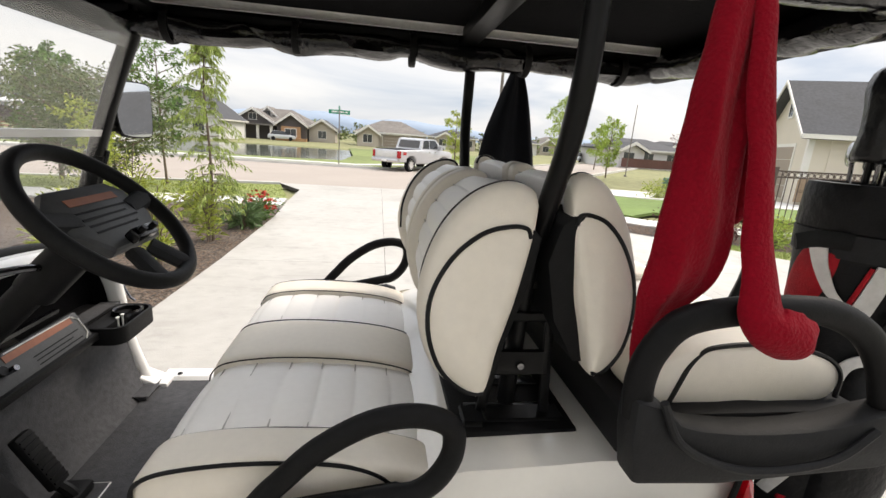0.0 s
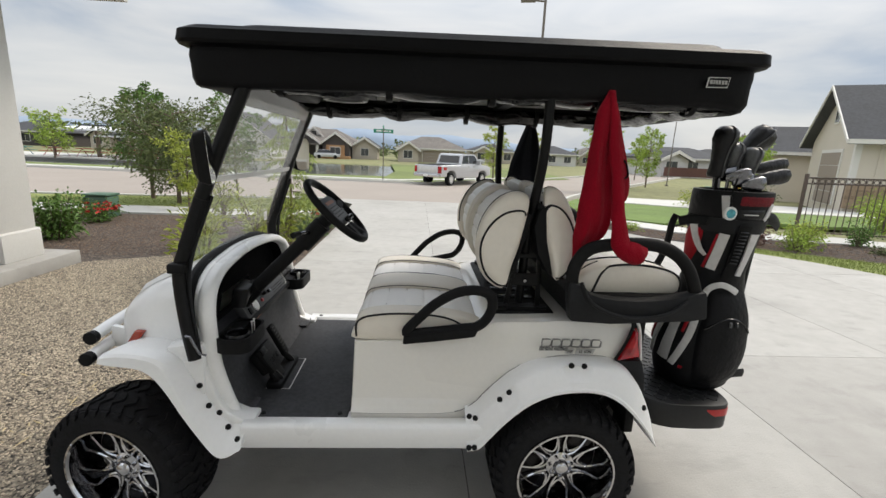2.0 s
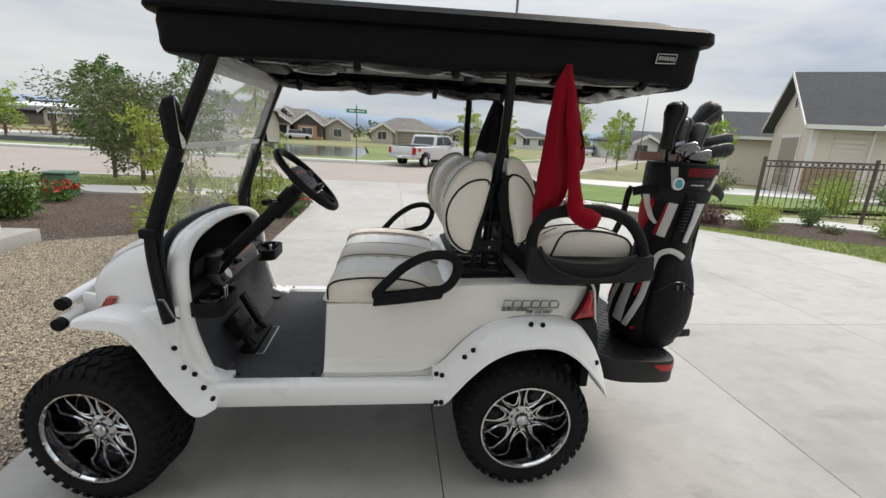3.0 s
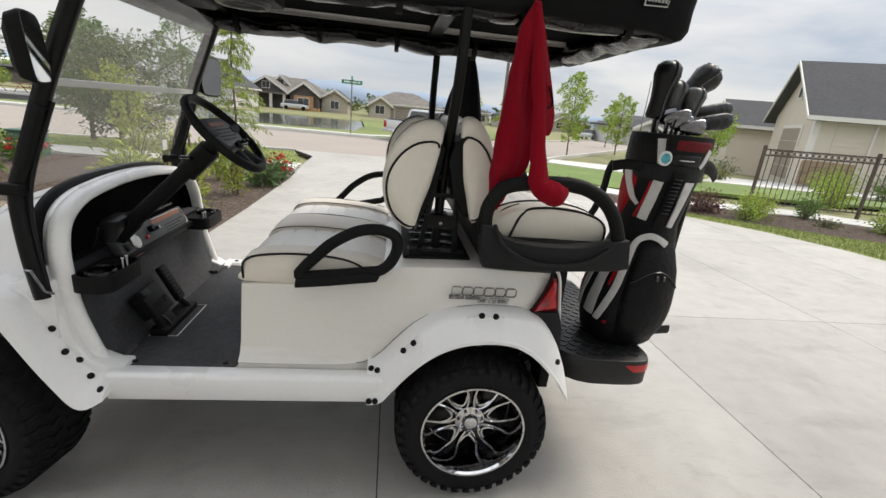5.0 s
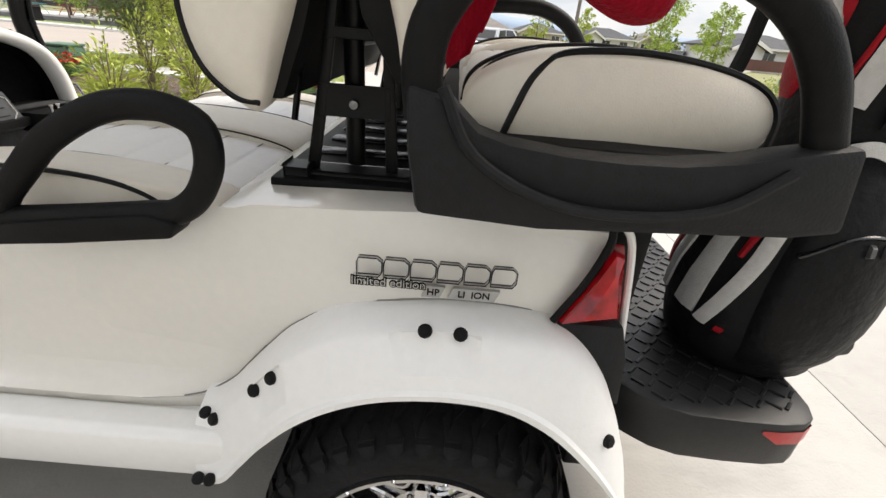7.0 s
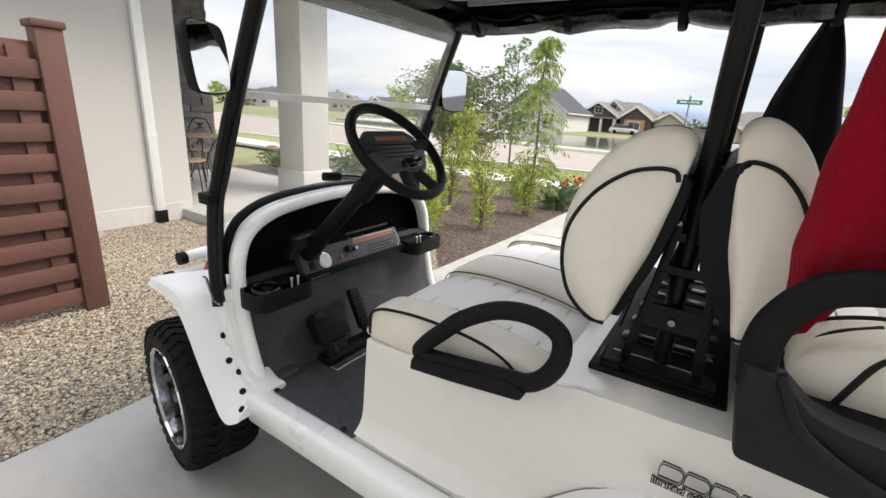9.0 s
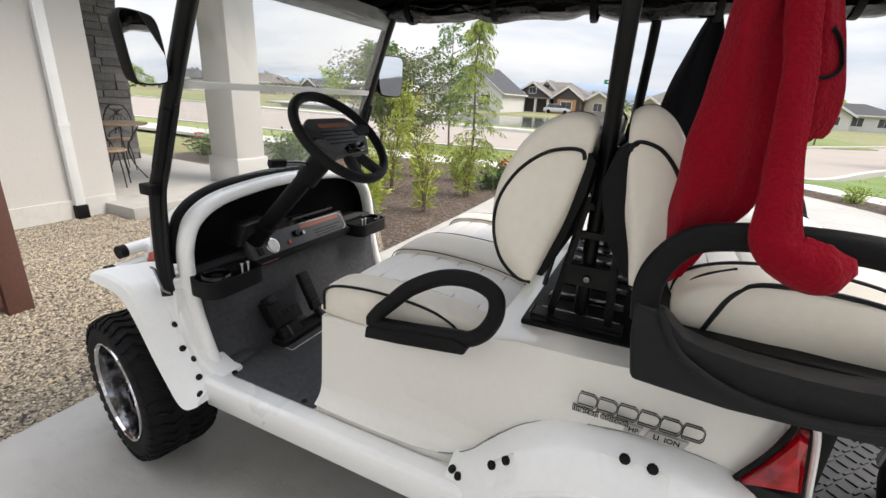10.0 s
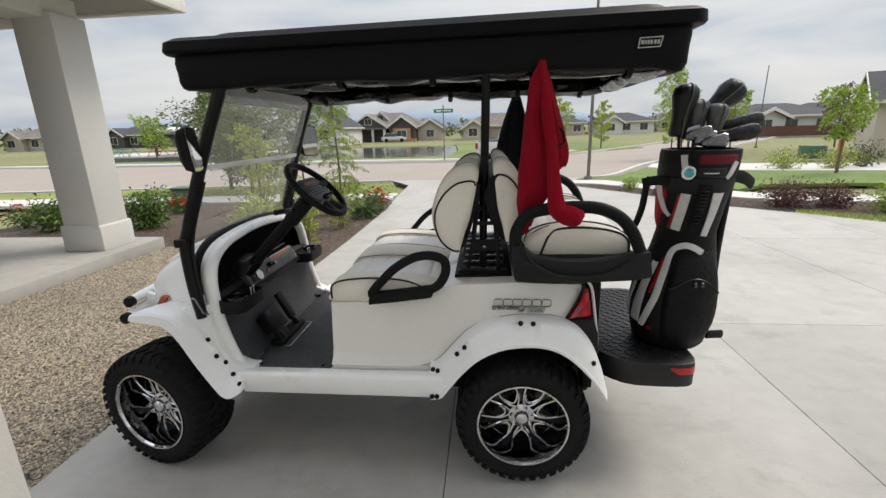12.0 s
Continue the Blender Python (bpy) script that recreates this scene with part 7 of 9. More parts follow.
headcover_club(0.040, 0.03, 0.160, (0.90, 0.1, 0.45, 0), (0.185, 0.058), "leather_black", "golf club under a tilted black leather head cover")
headcover_club(-0.032, 0.0, 0.088, (0.02, 0.0, 0.05, 0), (0.165, 0.052), "leather_grey", "golf club under a dark grey head cover")
headcover_club(0.036, -0.02, 0.090, (0.10, 0.0, 0.0, 0), (0.145, 0.047), "leather_grey", "golf club under a small grey head cover")


def iron(dx, dy, h, a, mat="steel"):
    foot = bag_base + bag_axis * 0.75 + Vector((dx * 0.6, dy * 0.6, 0))
    neck = bag_base + bag_axis + Vector((dx, dy, h))
    club = thing("golf_club", "steel iron with its blade showing above the bag rim" if mat == "steel" else "golf club with a black padded putter cover", "golf club", foot, group="clubs in the bag")
    part("shaft", tube([Vector((0, 0, 0)), neck - foot], 0.005, 8), "steel", club)
    d = Vector((math.cos(a), math.sin(a), 0.15)).normalized()
    c = neck - foot
    k = 1.0 if mat == "steel" else 2.0
    up = Vector((0, 0, 1))
    sec = []
    n = d.cross(up).normalized()
    shape = ((-0.012, 0.008, 0.007), (0.0, 0.013, 0.010), (0.015, 0.018, 0.012), (0.04, 0.022, 0.013), (0.066, 0.025, 0.012), (0.08, 0.020, 0.009), (0.086, 0.008, 0.004))
    for t, hh, th in shape:
        p = c + d * t * k + up * (0.004 if k < 2 else 0.0)
        h2 = hh * (1.25 if k < 2 else 1.35)
        sec.append([p + n * (th * k * 0.85 * math.cos(q * math.tau / 12)) + up * (h2 * math.sin(q * math.tau / 12)) for q in range(12)])
    part("club_head", loft(sec), mat, club, "", 0.5)


for dx, dy, h, a in ((-0.105, -0.05, 0.062, 0.2), (-0.085, -0.075, 0.055, -0.2), (-0.06, -0.085, 0.035, 0.1), (-0.07, 0.04, 0.06, 0.8), (-0.03, -0.10, 0.025, -0.1)):
    iron(dx, dy, h, a)
iron(0.030, -0.06, 0.050, 0.05, "leather_black")
iron(0.085, 0.02, 0.095, 0.10, "leather_black")

# ---- loose ground cover ----
def scatter(name, poly, n, size, mat, label, category, seed, lift=0.0, flat=0.6, shape="stone"):
    r = np.random.RandomState(seed)
    xs, ys = np.array([p[0] for p in poly]), np.array([p[1] for p in poly])
    oct_v = np.array([(1, 0, 0), (-1, 0, 0), (0, 1, 0), (0, -1, 0), (0, 0, 1), (0, 0, -1)], float)
    oct_f = np.array([(0, 2, 4), (2, 1, 4), (1, 3, 4), (3, 0, 4)])
    verts, faces = [], []
    made = 0
    while made < n:
        x, y = r.uniform(xs.min(), xs.max()), r.uniform(ys.min(), ys.max())
        inside = False
        for i in range(len(poly)):
            x1, y1, x2, y2 = *poly[i - 1], *poly[i]
            if (y1 > y) != (y2 > y) and x < (x2 - x1) * (y - y1) / (y2 - y1) + x1:
                inside = not inside
        if not inside:
            continue
        s = size * r.uniform(0.5, 1.4)
        if shape == "stone":
            v = oct_v * np.array([s * r.uniform(0.7, 1.3), s * r.uniform(0.6, 1.1), s * flat]) * r.uniform(0.8, 1.2, (6, 1))
        else:
            v = oct_v * np.array([s * r.uniform(1.0, 2.4), s * 0.28, s * 0.2])
        a, b = r.uniform(0, 6.28), r.uniform(-0.4, 0.4)
        c, sn = math.cos(a), math.sin(a)
        v = v @ np.array([[1, 0, b], [0, 1, 0], [-b, 0, 1]])
        v = v @ np.array([[c, sn, 0], [-sn, c, 0], [0, 0, 1]])
        v += (x, y, land(x, y) + lift + r.uniform(-0.3, 0.6) * s * flat)
        faces.extend((oct_f + 6 * made).tolist())
        verts.extend(v.tolist())
        made += 1
    return tagged(raw(name, verts, faces, mat), label, category, kind="stuff")


scatter("pebbles", [(-1.38, -1.25), (-1.38, 2.0), (-2.4, 3.4), (-3.2, 4.2), (-4.02, 3.68), (-4.02, 1.4), (-4.5, 1.33), (-4.5, -1.25)], 88000, 0.0068, "pebble", "loose tan and grey pea gravel", "gravel", 1, -0.028)
scatter("straw", [(-1.6, -0.9), (-1.6, 0.6), (-3.2, 0.8), (-3.2, -0.9)], 160, 0.018, "straw", "dry straw blown over the gravel", "straw", 8, -0.012, shape="chip")
scatter("bark_chips", [(-1.39, 2.0), (-1.39, 4.0), (-1.46, 7.0), (-1.64, 8.2), (-6.5, 8.0), (-6.0, 3.8), (-3.2, 4.2), (-2.4, 3.4)], 15000, 0.016, "chip", "brown bark mulch chips", "mulch", 2, -0.026, shape="chip")
scatter("bark_chips_right", [(5.3, 7.1), (4.3, 9.0), (3.4, 10.5), (3.9, 11.2), (6.3, 7.8), (7.5, 7.1), (9.2, 6.5), (10.2, 5.4), (10.0, 3.6), (9.3, 4.0), (8.3, 4.55), (7.35, 5.4), (6.3, 6.35)], 9000, 0.022, "chip", "dark bark mulch chips", "mulch", 3, -0.015, shape="chip")


def blades(name, poly, n, h, seed, label):
    r = np.random.RandomState(seed)
    xs, ys = [p[0] for p in poly], [p[1] for p in poly]
    verts, faces, made = [], [], 0
    while made < n:
        x, y = r.uniform(min(xs), max(xs)), r.uniform(min(ys), max(ys))
        inside = False
        for i in range(len(poly)):
            x1, y1, x2, y2 = *poly[i - 1], *poly[i]
            if (y1 > y) != (y2 > y) and x < (x2 - x1) * (y - y1) / (y2 - y1) + x1:
                inside = not inside
        if not inside:
            continue
        a, k, z = r.uniform(0, 6.28), h * r.uniform(0.5, 1.3), land(x, y) - 0.01
        dx, dy = math.cos(a) * 0.006, math.sin(a) * 0.006
        verts += [(x - dx, y - dy, z), (x + dx, y + dy, z), (x + r.uniform(-0.03, 0.03), y + r.uniform(-0.03, 0.03), z + k)]
        faces.append((3 * made, 3 * made + 1, 3 * made + 2))
        made += 1
    return tagged(raw(name, verts, faces, "blade"), label, "grass", kind="stuff")


blades("grass_right", [(7.5, 0.5), (7.5, 2.5), (7.35, 3.7), (6.9, 4.8), (6.1, 6.0), (6.3, 6.28), (7.33, 5.33), (8.27, 4.48), (9.25, 3.93), (9.95, 3.2), (10.1, 0.5)], 22000, 0.05, 4, "short green mown grass along the driveway")
blades("grass_verge", [(-1.75, 9.8), (-2.5, 12.7), (-10, 11.6), (-10, 9.5)], 9000, 0.035, 5, "short green mown verge grass")


# ---- plants ----
def leaf_mesh(centers, dirs, size, r, aspect=0.45, droop=0.25):
    """Two-triangle leaves with a fold, one at each centre."""
    verts, faces = [], []
    for i, (c, d) in enumerate(zip(centers, dirs)):
        d = Vector(d)
        d = (d + Vector((r.uniform(-0.5, 0.5), r.uniform(-0.5, 0.5), r.uniform(-0.5, 0.3)))).normalized()
        s = d.cross(Vector((r.uniform(-1, 1), r.uniform(-1, 1), r.uniform(-0.2, 1)))).normalized()
        L = size * r.uniform(0.6, 1.35)
        c = Vector(c)
        tip = c + d * L - Vector((0, 0, L * droop))
        m = c + d * L * 0.5
        up = s.cross(d) * L * 0.08
        verts += [c, m + s * L * aspect * 0.5 + up, tip, m - s * L * aspect * 0.5 + up]
        faces += [(4 * i, 4 * i + 1, 4 * i + 2), (4 * i, 4 * i + 2, 4 * i + 3)]
    return [tuple(v) for v in verts], faces


def tree(name, x, y, height, crown_w, crown_base, leaf, n_leaf, leaf_size, seed, label, trunk_r=0.04, limbs=14, shape="oval", category="tree", lean=0.03, z0=None):
    r = random.Random(seed)
    z = land(x, y) - 0.03 if z0 is None else z0
    t = thing(name, label, category, (x, y, z))
    top = Vector((r.uniform(-lean, lean) * height, r.uniform(-lean, lean) * height, height))
    trunk = smooth_path([(0, 0, 0), tuple(top * 0.3 + Vector((r.uniform(-0.03, 0.03) * height * 0.3, 0, 0))), tuple(top * 0.65), tuple(top * 0.96)], 4)
    bm = tube(trunk, trunk_r, 8, taper=0.2)
    ends = []
    for k in range(limbs):
        f = crown_base + (0.95 - crown_base) * (k + r.random()) / limbs
        p = top * f
        u = (f - crown_base) / (1 - crown_base)
        prof = {"oval": math.sin(math.pi * min(1, 0.15 + 0.85 * u)) ** 0.7, "cone": 1.05 - u, "round": math.sqrt(max(0.05, 1 - (1.7 * u - 0.75) ** 2)), "vase": 0.4 + 0.6 * u}[shape]
        a = k * 2.4 + r.uniform(-0.5, 0.5)
        L = crown_w * 0.5 * prof * r.uniform(0.65, 1.15)
        rise = {"oval": 0.6, "cone": 0.1, "round": 0.35, "vase": 1.3}[shape]
        e = p + Vector((math.cos(a) * L, math.sin(a) * L, L * rise * r.uniform(0.5, 1.2)))
        mid = p.lerp(e, 0.5) + Vector((0, 0, -0.06 * L))
        tube([p, mid, e], trunk_r * 0.35, 6, taper=0.3, bm=bm)
        ends.append((p, mid, e, L))
    part("trunk", bm, "bark", t, "slender branching trunk", 1.0)
    centers, dirs = [], []
    total = sum(L for *_, L in ends)
    for p, mid, e, L in ends:
        clumps = max(2, int(3 + L / max(0.2, crown_w) * 6))
        for c in range(clumps):
            f = r.uniform(0.25, 1.08)
            cc = (p.lerp(mid, f * 2) if f < 0.5 else mid.lerp(e, f * 2 - 1)) + Vector((r.gauss(0, 0.14) * L, r.gauss(0, 0.14) * L, r.gauss(0, 0.12) * L))
            rad = max(0.06, 0.30 * L * r.uniform(0.6, 1.1))
            for q in range(max(3, int(n_leaf * L / total / clumps))):
                v = Vector((r.gauss(0, 1), r.gauss(0, 1), r.gauss(0, 1))).normalized() * rad * r.random() ** 0.5
                v.z *= 0.75
                centers.append(cc + v)
                dirs.append(v.normalized() * 0.7 + (e - p).normalized() * 0.5)
    vs, fs = leaf_mesh(centers, dirs, leaf_size, r)
    raw("crown", vs, fs, leaf, t, "many small leaves with gaps")
    return t


def shrub(name, x, y, h, w, leaf, n_leaf, leaf_size, seed, label, stems=9, aspect=0.4, flowers=0, upright=0.5, category="shrub", petal="petal", petal_size=0.035):
    r = random.Random(seed)
    t = thing(name, label, category, (x, y, land(x, y) - 0.03))
    bm, centers, dirs, tips = None, [], [], []
    for k in range(stems):
        a = k * 2.4 + r.uniform(-0.4, 0.4)
        out = w * 0.5 * math.sqrt((k + 0.5) / stems) * r.uniform(0.7, 1.15)
        e = Vector((math.cos(a) * out, math.sin(a) * out, h * r.uniform(0.65, 1.05) * (1 - 0.3 * (out / (w * 0.5 + 0.01)) ** 2)))
        mid = Vector((e.x * (1 - upright) * 0.9, e.y * (1 - upright) * 0.9, e.z * 0.55))
        bm = tube([Vector((e.x * 0.08, e.y * 0.08, 0)), mid, e], 0.006 + 0.006 * h, 5, taper=0.3, smooth=2, bm=bm)
        for q in range(n_leaf // stems):
            f = r.uniform(0.12, 1.03)
            c = mid * (f * 2) if f < 0.5 else mid.lerp(e, f * 2 - 1)
            v = Vector((r.gauss(0, 1), r.gauss(0, 1), r.gauss(0, 0.8)))
            centers.append(c + v * (0.075 * w + 0.02))
            dirs.append(v.normalized() + (e - mid).normalized() * upright * 1.5)
        tips.append(e)
    part("woody_base", bm, "bark", t, smooth=1.0)
    vs, fs = leaf_mesh(centers, dirs, leaf_size, r, aspect)
    raw("foliage", vs, fs, leaf, t, "loose leaves with gaps")
    if flowers:
        fc, fd = [], []
        for k in range(flowers):
            a, q = r.uniform(0, 6.28), w * 0.5 * math.sqrt(r.random())
            c = Vector((math.cos(a) * q, math.sin(a) * q, h * r.uniform(0.65, 1.1) * (1 - 0.4 * (q / (w * 0.5)) ** 2)))
            for j in range(7):
                fc.append(c + Vector((r.uniform(-0.02, 0.02), r.uniform(-0.02, 0.02), 0)))
                fd.append((math.cos(j), math.sin(j), 0.4))
        vs, fs = leaf_mesh(fc, fd, petal_size, r, 0.9, 0.05)
        raw("blossom", vs, fs, petal, t, "red blossoms")
    return t


def conifer(x, y, h, seed, label):
    """Airy whorls of drooping branches, each hung with short needle sprays."""
    r = random.Random(seed)
    t = thing("young_conifer", label, "tree", (x, y, land(x, y) - 0.03))
    path = smooth_path([(0, 0, 0), (0.02, 0.0, h * 0.4), (-0.02, 0.01, h * 0.75), (0.02, 0, h * 0.95), (0.05, 0, h)], 8)
    bm = tube(path, 0.022, 7, taper=0.15)
    centers, dirs = [], []
    z = 0.30
    while z < h - 0.03:
        f = z / h
        p = path[min(len(path) - 1, int(f * (len(path) - 1)))]
        for k in range(r.choice((4, 5, 5, 6))):
            a = r.uniform(0, math.tau)
            L = (0.50 * (1 - f) ** 0.75 + 0.05) * r.uniform(0.45, 1.15)
            e = p + Vector((math.cos(a) * L, math.sin(a) * L, L * r.uniform(-0.38, -0.02)))
            m = p.lerp(e, 0.55) + Vector((0, 0, L * 0.16))
            branch = smooth_path([p, m, e], 4)
            tube(branch, 0.0045, 4, taper=0.3, bm=bm)
            for q in range(int(10 + 95 * L)):
                g = r.uniform(0.10, 1.0) * (len(branch) - 1)
                c = branch[int(g)].lerp(branch[min(int(g) + 1, len(branch) - 1)], g % 1)
                centers.append(c + Vector((r.gauss(0, 0.012), r.gauss(0, 0.012), r.gauss(0, 0.010) - 0.012)))
                dirs.append((e - p).normalized() * 0.5 + Vector((r.gauss(0, 0.35), r.gauss(0, 0.35), -0.75)))
        z += r.uniform(0.055, 0.10)
    part("trunk", bm, "bark", t, "thin leaning trunk", 1.0)
    vs, fs = leaf_mesh(centers, dirs, 0.060, r, 0.20, 0.25)
    raw("needles", vs, fs, "leaf_conifer", t, "soft weeping needles")


M["leaf_conifer"] = material("needle_green", (0.33, 0.40, 0.10), 0.65, var=0.35, scale=2, bump=0, island=1.2, second=(0.17, 0.23, 0.06))
conifer(-1.78, 5.06, 2.52, 21, "young yellow-green weeping conifer in the mulch bed")
for i, (x, y, h, w) in enumerate(((-1.83, 3.65, 1.12, 0.50), (-2.35, 3.15, 0.8, 0.5), (-1.82, 5.00, 1.05, 0.45), (-2.9, 4.6, 1.15, 0.6), (-2.05, 2.75, 0.95, 0.42), (-2.5, 6.3, 0.7, 0.6), (-3.3, 6.2, 1.2, 0.7), (-2.0, 2.55, 0.5, 0.4))):
    shrub("bamboo_shrub", x, y, h, w, "leaf_yellow", 620, 0.085, 30 + i, "airy yellow-green shrub with narrow leaves in the mulch bed", 10, 0.22, upright=0.8)
shrub("flower_clump", -1.62, 6.75, 0.48, 0.62, "leaf_green", 700, 0.07, 41, "clump of orange-red flowers at the driveway edge", 14, 0.3, 38, petal_size=0.045)
shrub("strappy_plant", -1.66, 6.0, 0.42, 0.6, "leaf_blue", 420, 0.16, 42, "grey-green strappy leaved plant beside the driveway", 12, 0.12, upright=0.6)
shrub("flower_clump", -6.0, 6.9, 0.40, 0.9, "leaf_green", 800, 0.07, 43, "red flowering clump beside the pavement", 16, 0.3, 46, petal_size=0.05)
shrub("flower_clump", -8.0, 5.2, 0.45, 0.8, "leaf_green", 600, 0.07, 44, "red flowering clump behind the porch pillar", 14, 0.3, 14, petal_size=0.05)
shrub("laurel_shrub", -5.45, 5.15, 0.72, 0.85, "leaf_green", 1500, 0.085, 45, "dense dark green rounded shrub by the porch", 22, 0.42, upright=0.3)
shrub("laurel_shrub", -7.1, 4.9, 0.55, 0.6, "leaf_green", 800, 0.085, 46, "dense dark green rounded shrub by the porch", 20, 0.42, upright=0.3)

box_u = thing("utility_box", "green metal utility cabinet by the pavement", "utility box", (-6.35, 7.55, land(-6.35, 7.55)))
part("cabinet", box(-0.24, 0.24, -0.2, 0.2, -0.02, 0.42, 0.03), "util_green", box_u)
part("lid", box(-0.255, 0.255, -0.215, 0.215, 0.42, 0.47, 0.02), "util_green", box_u)

tree("street_tree", -5.1, 11.5, 3.75, 1.45, 0.26, "leaf_green", 2600, 0.085, 51, "young broadleaf street tree on the verge", 0.035, 20)
tree("dark_crab_tree", -6.2, 10.3, 2.5, 3.6, 0.16, "leaf_dark", 10500, 0.085, 52, "spreading dark-leaved crab apple tree on the verge", 0.06, 30, "round", lean=0.0)
tree("street_tree", -7.45, 11.3, 3.2, 1.6, 0.22, "leaf_green", 5200, 0.10, 53, "taller bright green street tree", 0.06, 24)
tree("street_tree", -5.3, 9.0, 1.55, 1.2, 0.15, "leaf_yellow", 1500, 0.09, 54, "pale green multi-stem young tree", 0.03, 16, "vase")

tree("street_tree", -30.5, 38.0, 3.9, 3.0, 0.18, "leaf_lime", 1800, 0.22, 55, "bright yellow-green tree by the lakeside terrace", 0.07, 18)

# right side
for i, (x, y, h, w, m, n) in enumerate(((6.35, 6.7, 0.52, 0.95, "leaf_purple", 1700), (7.05, 6.5, 0.46, 0.80, "leaf_purple", 1300), (4.4, 9.75, 0.35, 0.5, "leaf_lime", 500), (4.8, 8.6, 0.30, 0.55, "leaf_purple", 600), (5.3, 8.1, 0.22, 0.4, "leaf_lime", 350),
                                       (7.55, 5.9, 0.50, 0.75, "leaf_lime", 900), (8.15, 6.4, 0.55, 0.75, "leaf_yellow", 900), (9.3, 6.35, 0.5, 0.6, "leaf_green", 700), (9.75, 5.1, 0.45, 0.75, "leaf_lime", 800), (10.0, 4.6, 0.2, 0.4, "leaf_green", 300), (8.9, 5.5, 0.16, 0.35, "leaf_dark", 250))):
    shrub("garden_shrub", x, y, h, w, m, n, 0.06, 60 + i, {"leaf_purple": "low dark purple-leaved shrub in the mulch", "leaf_lime": "low bright green shrub in the mulch", "leaf_yellow": "airy yellow-green shrub in the mulch", "leaf_green": "low green shrub in the mulch", "leaf_dark": "tiny dark green plant in the mulch"}[m], 14, 0.4, upright=0.4)
tree("street_tree", 11.0, 24.2, 4.9, 1.9, 0.16, "leaf_lime", 3400, 0.14, 71, "young lime-green street tree", 0.05, 30)
tree("street_tree", 11.5, 12.75, 2.7, 1.35, 0.36, "leaf_lime", 2300, 0.10, 72, "young lime-green tree on the lawn patch", 0.05, 28)
tree("purple_tree", 24.2, 31.0, 4.2, 2.6, 0.12, "leaf_purple", 2200, 0.14, 74, "dark purple-leaved tree by the drive", 0.06, 16)
tree("street_tree", 17.0, 30.0, 4.4, 1.7, 0.16, "leaf_lime", 2200, 0.16, 75, "young lime-green street tree", 0.06, 28)
tree("street_tree", 6.3, 34.0, 4.2, 1.9, 0.12, "leaf_yellow", 2000, 0.16, 76, "young yellow-green tree across the street", 0.06, 16)
tree("street_tree", 10.5, 38.0, 4.0, 1.7, 0.12, "leaf_yellow", 1600, 0.18, 77, "young yellow-green tree across the street", 0.06, 14)
tree("street_tree", 22.0, 42.0, 4.4, 2.2, 0.3, "leaf_lime", 1400, 0.2, 78, "young street tree down the side road", 0.06, 14)
for i, (x, y, h, w, m) in enumerate(((11.5, 15.2, 0.7, 1.3, "leaf_yellow"), (13.0, 14.9, 0.8, 1.4, "leaf_yellow"), (14.3, 15.5, 1.0, 1.2, "leaf_dark"), (15.2, 11.3, 0.9, 1.5, "leaf_lime"), (16.5, 10.6, 0.8, 1.3, "leaf_green"), (12.3, 8.6, 0.65, 1.1, "leaf_lime"), (14.2, 7.8, 0.7, 1.2, "leaf_yellow"), (17.5, 13.5, 1.0, 1.6, "leaf_lime"))):
    shrub("garden_shrub", x, y, h, w, m, 700, 0.10, 80 + i, "rounded garden shrub by the neighbouring house", 14, 0.4, upright=0.3)

# ---- neighbours, street things, distance ----
def iron_fence():
    f = thing("iron_fence", "dark brown iron railing with a ring-patterned top", "fence", (0, 0, 0))
    pts = [Vector((9.0, 7.6)), Vector((11.0, 6.75)), Vector((14.6, 5.15)), Vector((18.2, 3.6))]
    a = pts[0]
    H = 1.36
    def bar(p, q, z0, z1, r, mat="iron", nm="rail"):
        part(nm, tube([(p.x, p.y, land(p.x, p.y) + z0), (q.x, q.y, land(q.x, q.y) + z1)], r, 4), mat, f, smooth=0)
    for p, q in zip(pts, pts[1:]):
        for z in (0.10, H - 0.16, H - 0.03):
            bar(p, q, z, z, 0.022)
        n = int((q - p).length / 0.115)
        for k in range(1, n):
            c = p.lerp(q, k / n)
            bar(c, c, 0.08, H - 0.03, 0.010, nm="picket")
            if k % 1 == 0:
                z = land(c.x, c.y) + H - 0.095
                m = p.lerp(q, (k + 0.5) / n)
                d = (q - p).normalized()
                part("ring", tube([(m.x + d.x * 0.045 * math.cos(t), m.y + d.y * 0.045 * math.cos(t), z + 0.045 * math.sin(t)) for t in [j * math.tau / 10 for j in range(10)]], 0.008, 4, closed=True), "iron", f, smooth=0)
    for p in pts:
        bar(p, p, -0.05, H + 0.06, 0.04, nm="post")


iron_fence()


def window(par, p, u, w, h, n, mat="trim_white"):
    """A window on a wall: p its lower corner, u the way along the wall, n the way out."""
    u, n, p = Vector(u), Vector(n), Vector(p)
    up = Vector((0, 0, 1))
    def slab(a0, a1, b0, b1, d0, d1):
        b = box(a0, a1, b0, b1, d0, d1)
        m = Matrix((u, up, n)).transposed().to_4x4()
        m.translation = p
        b.transform(m)
        return b
    fr = part("window", slab(-0.09, w + 0.09, -0.09, h + 0.09, -0.03, 0.05), mat, par, smooth=0)
    part("pane", slab(0, w / 2 - 0.02, 0, h, 0.04, 0.056), "pane", fr, smooth=0)
    part("pane", slab(w / 2 + 0.02, w, 0, h, 0.04, 0.056), "pane", fr, smooth=0)


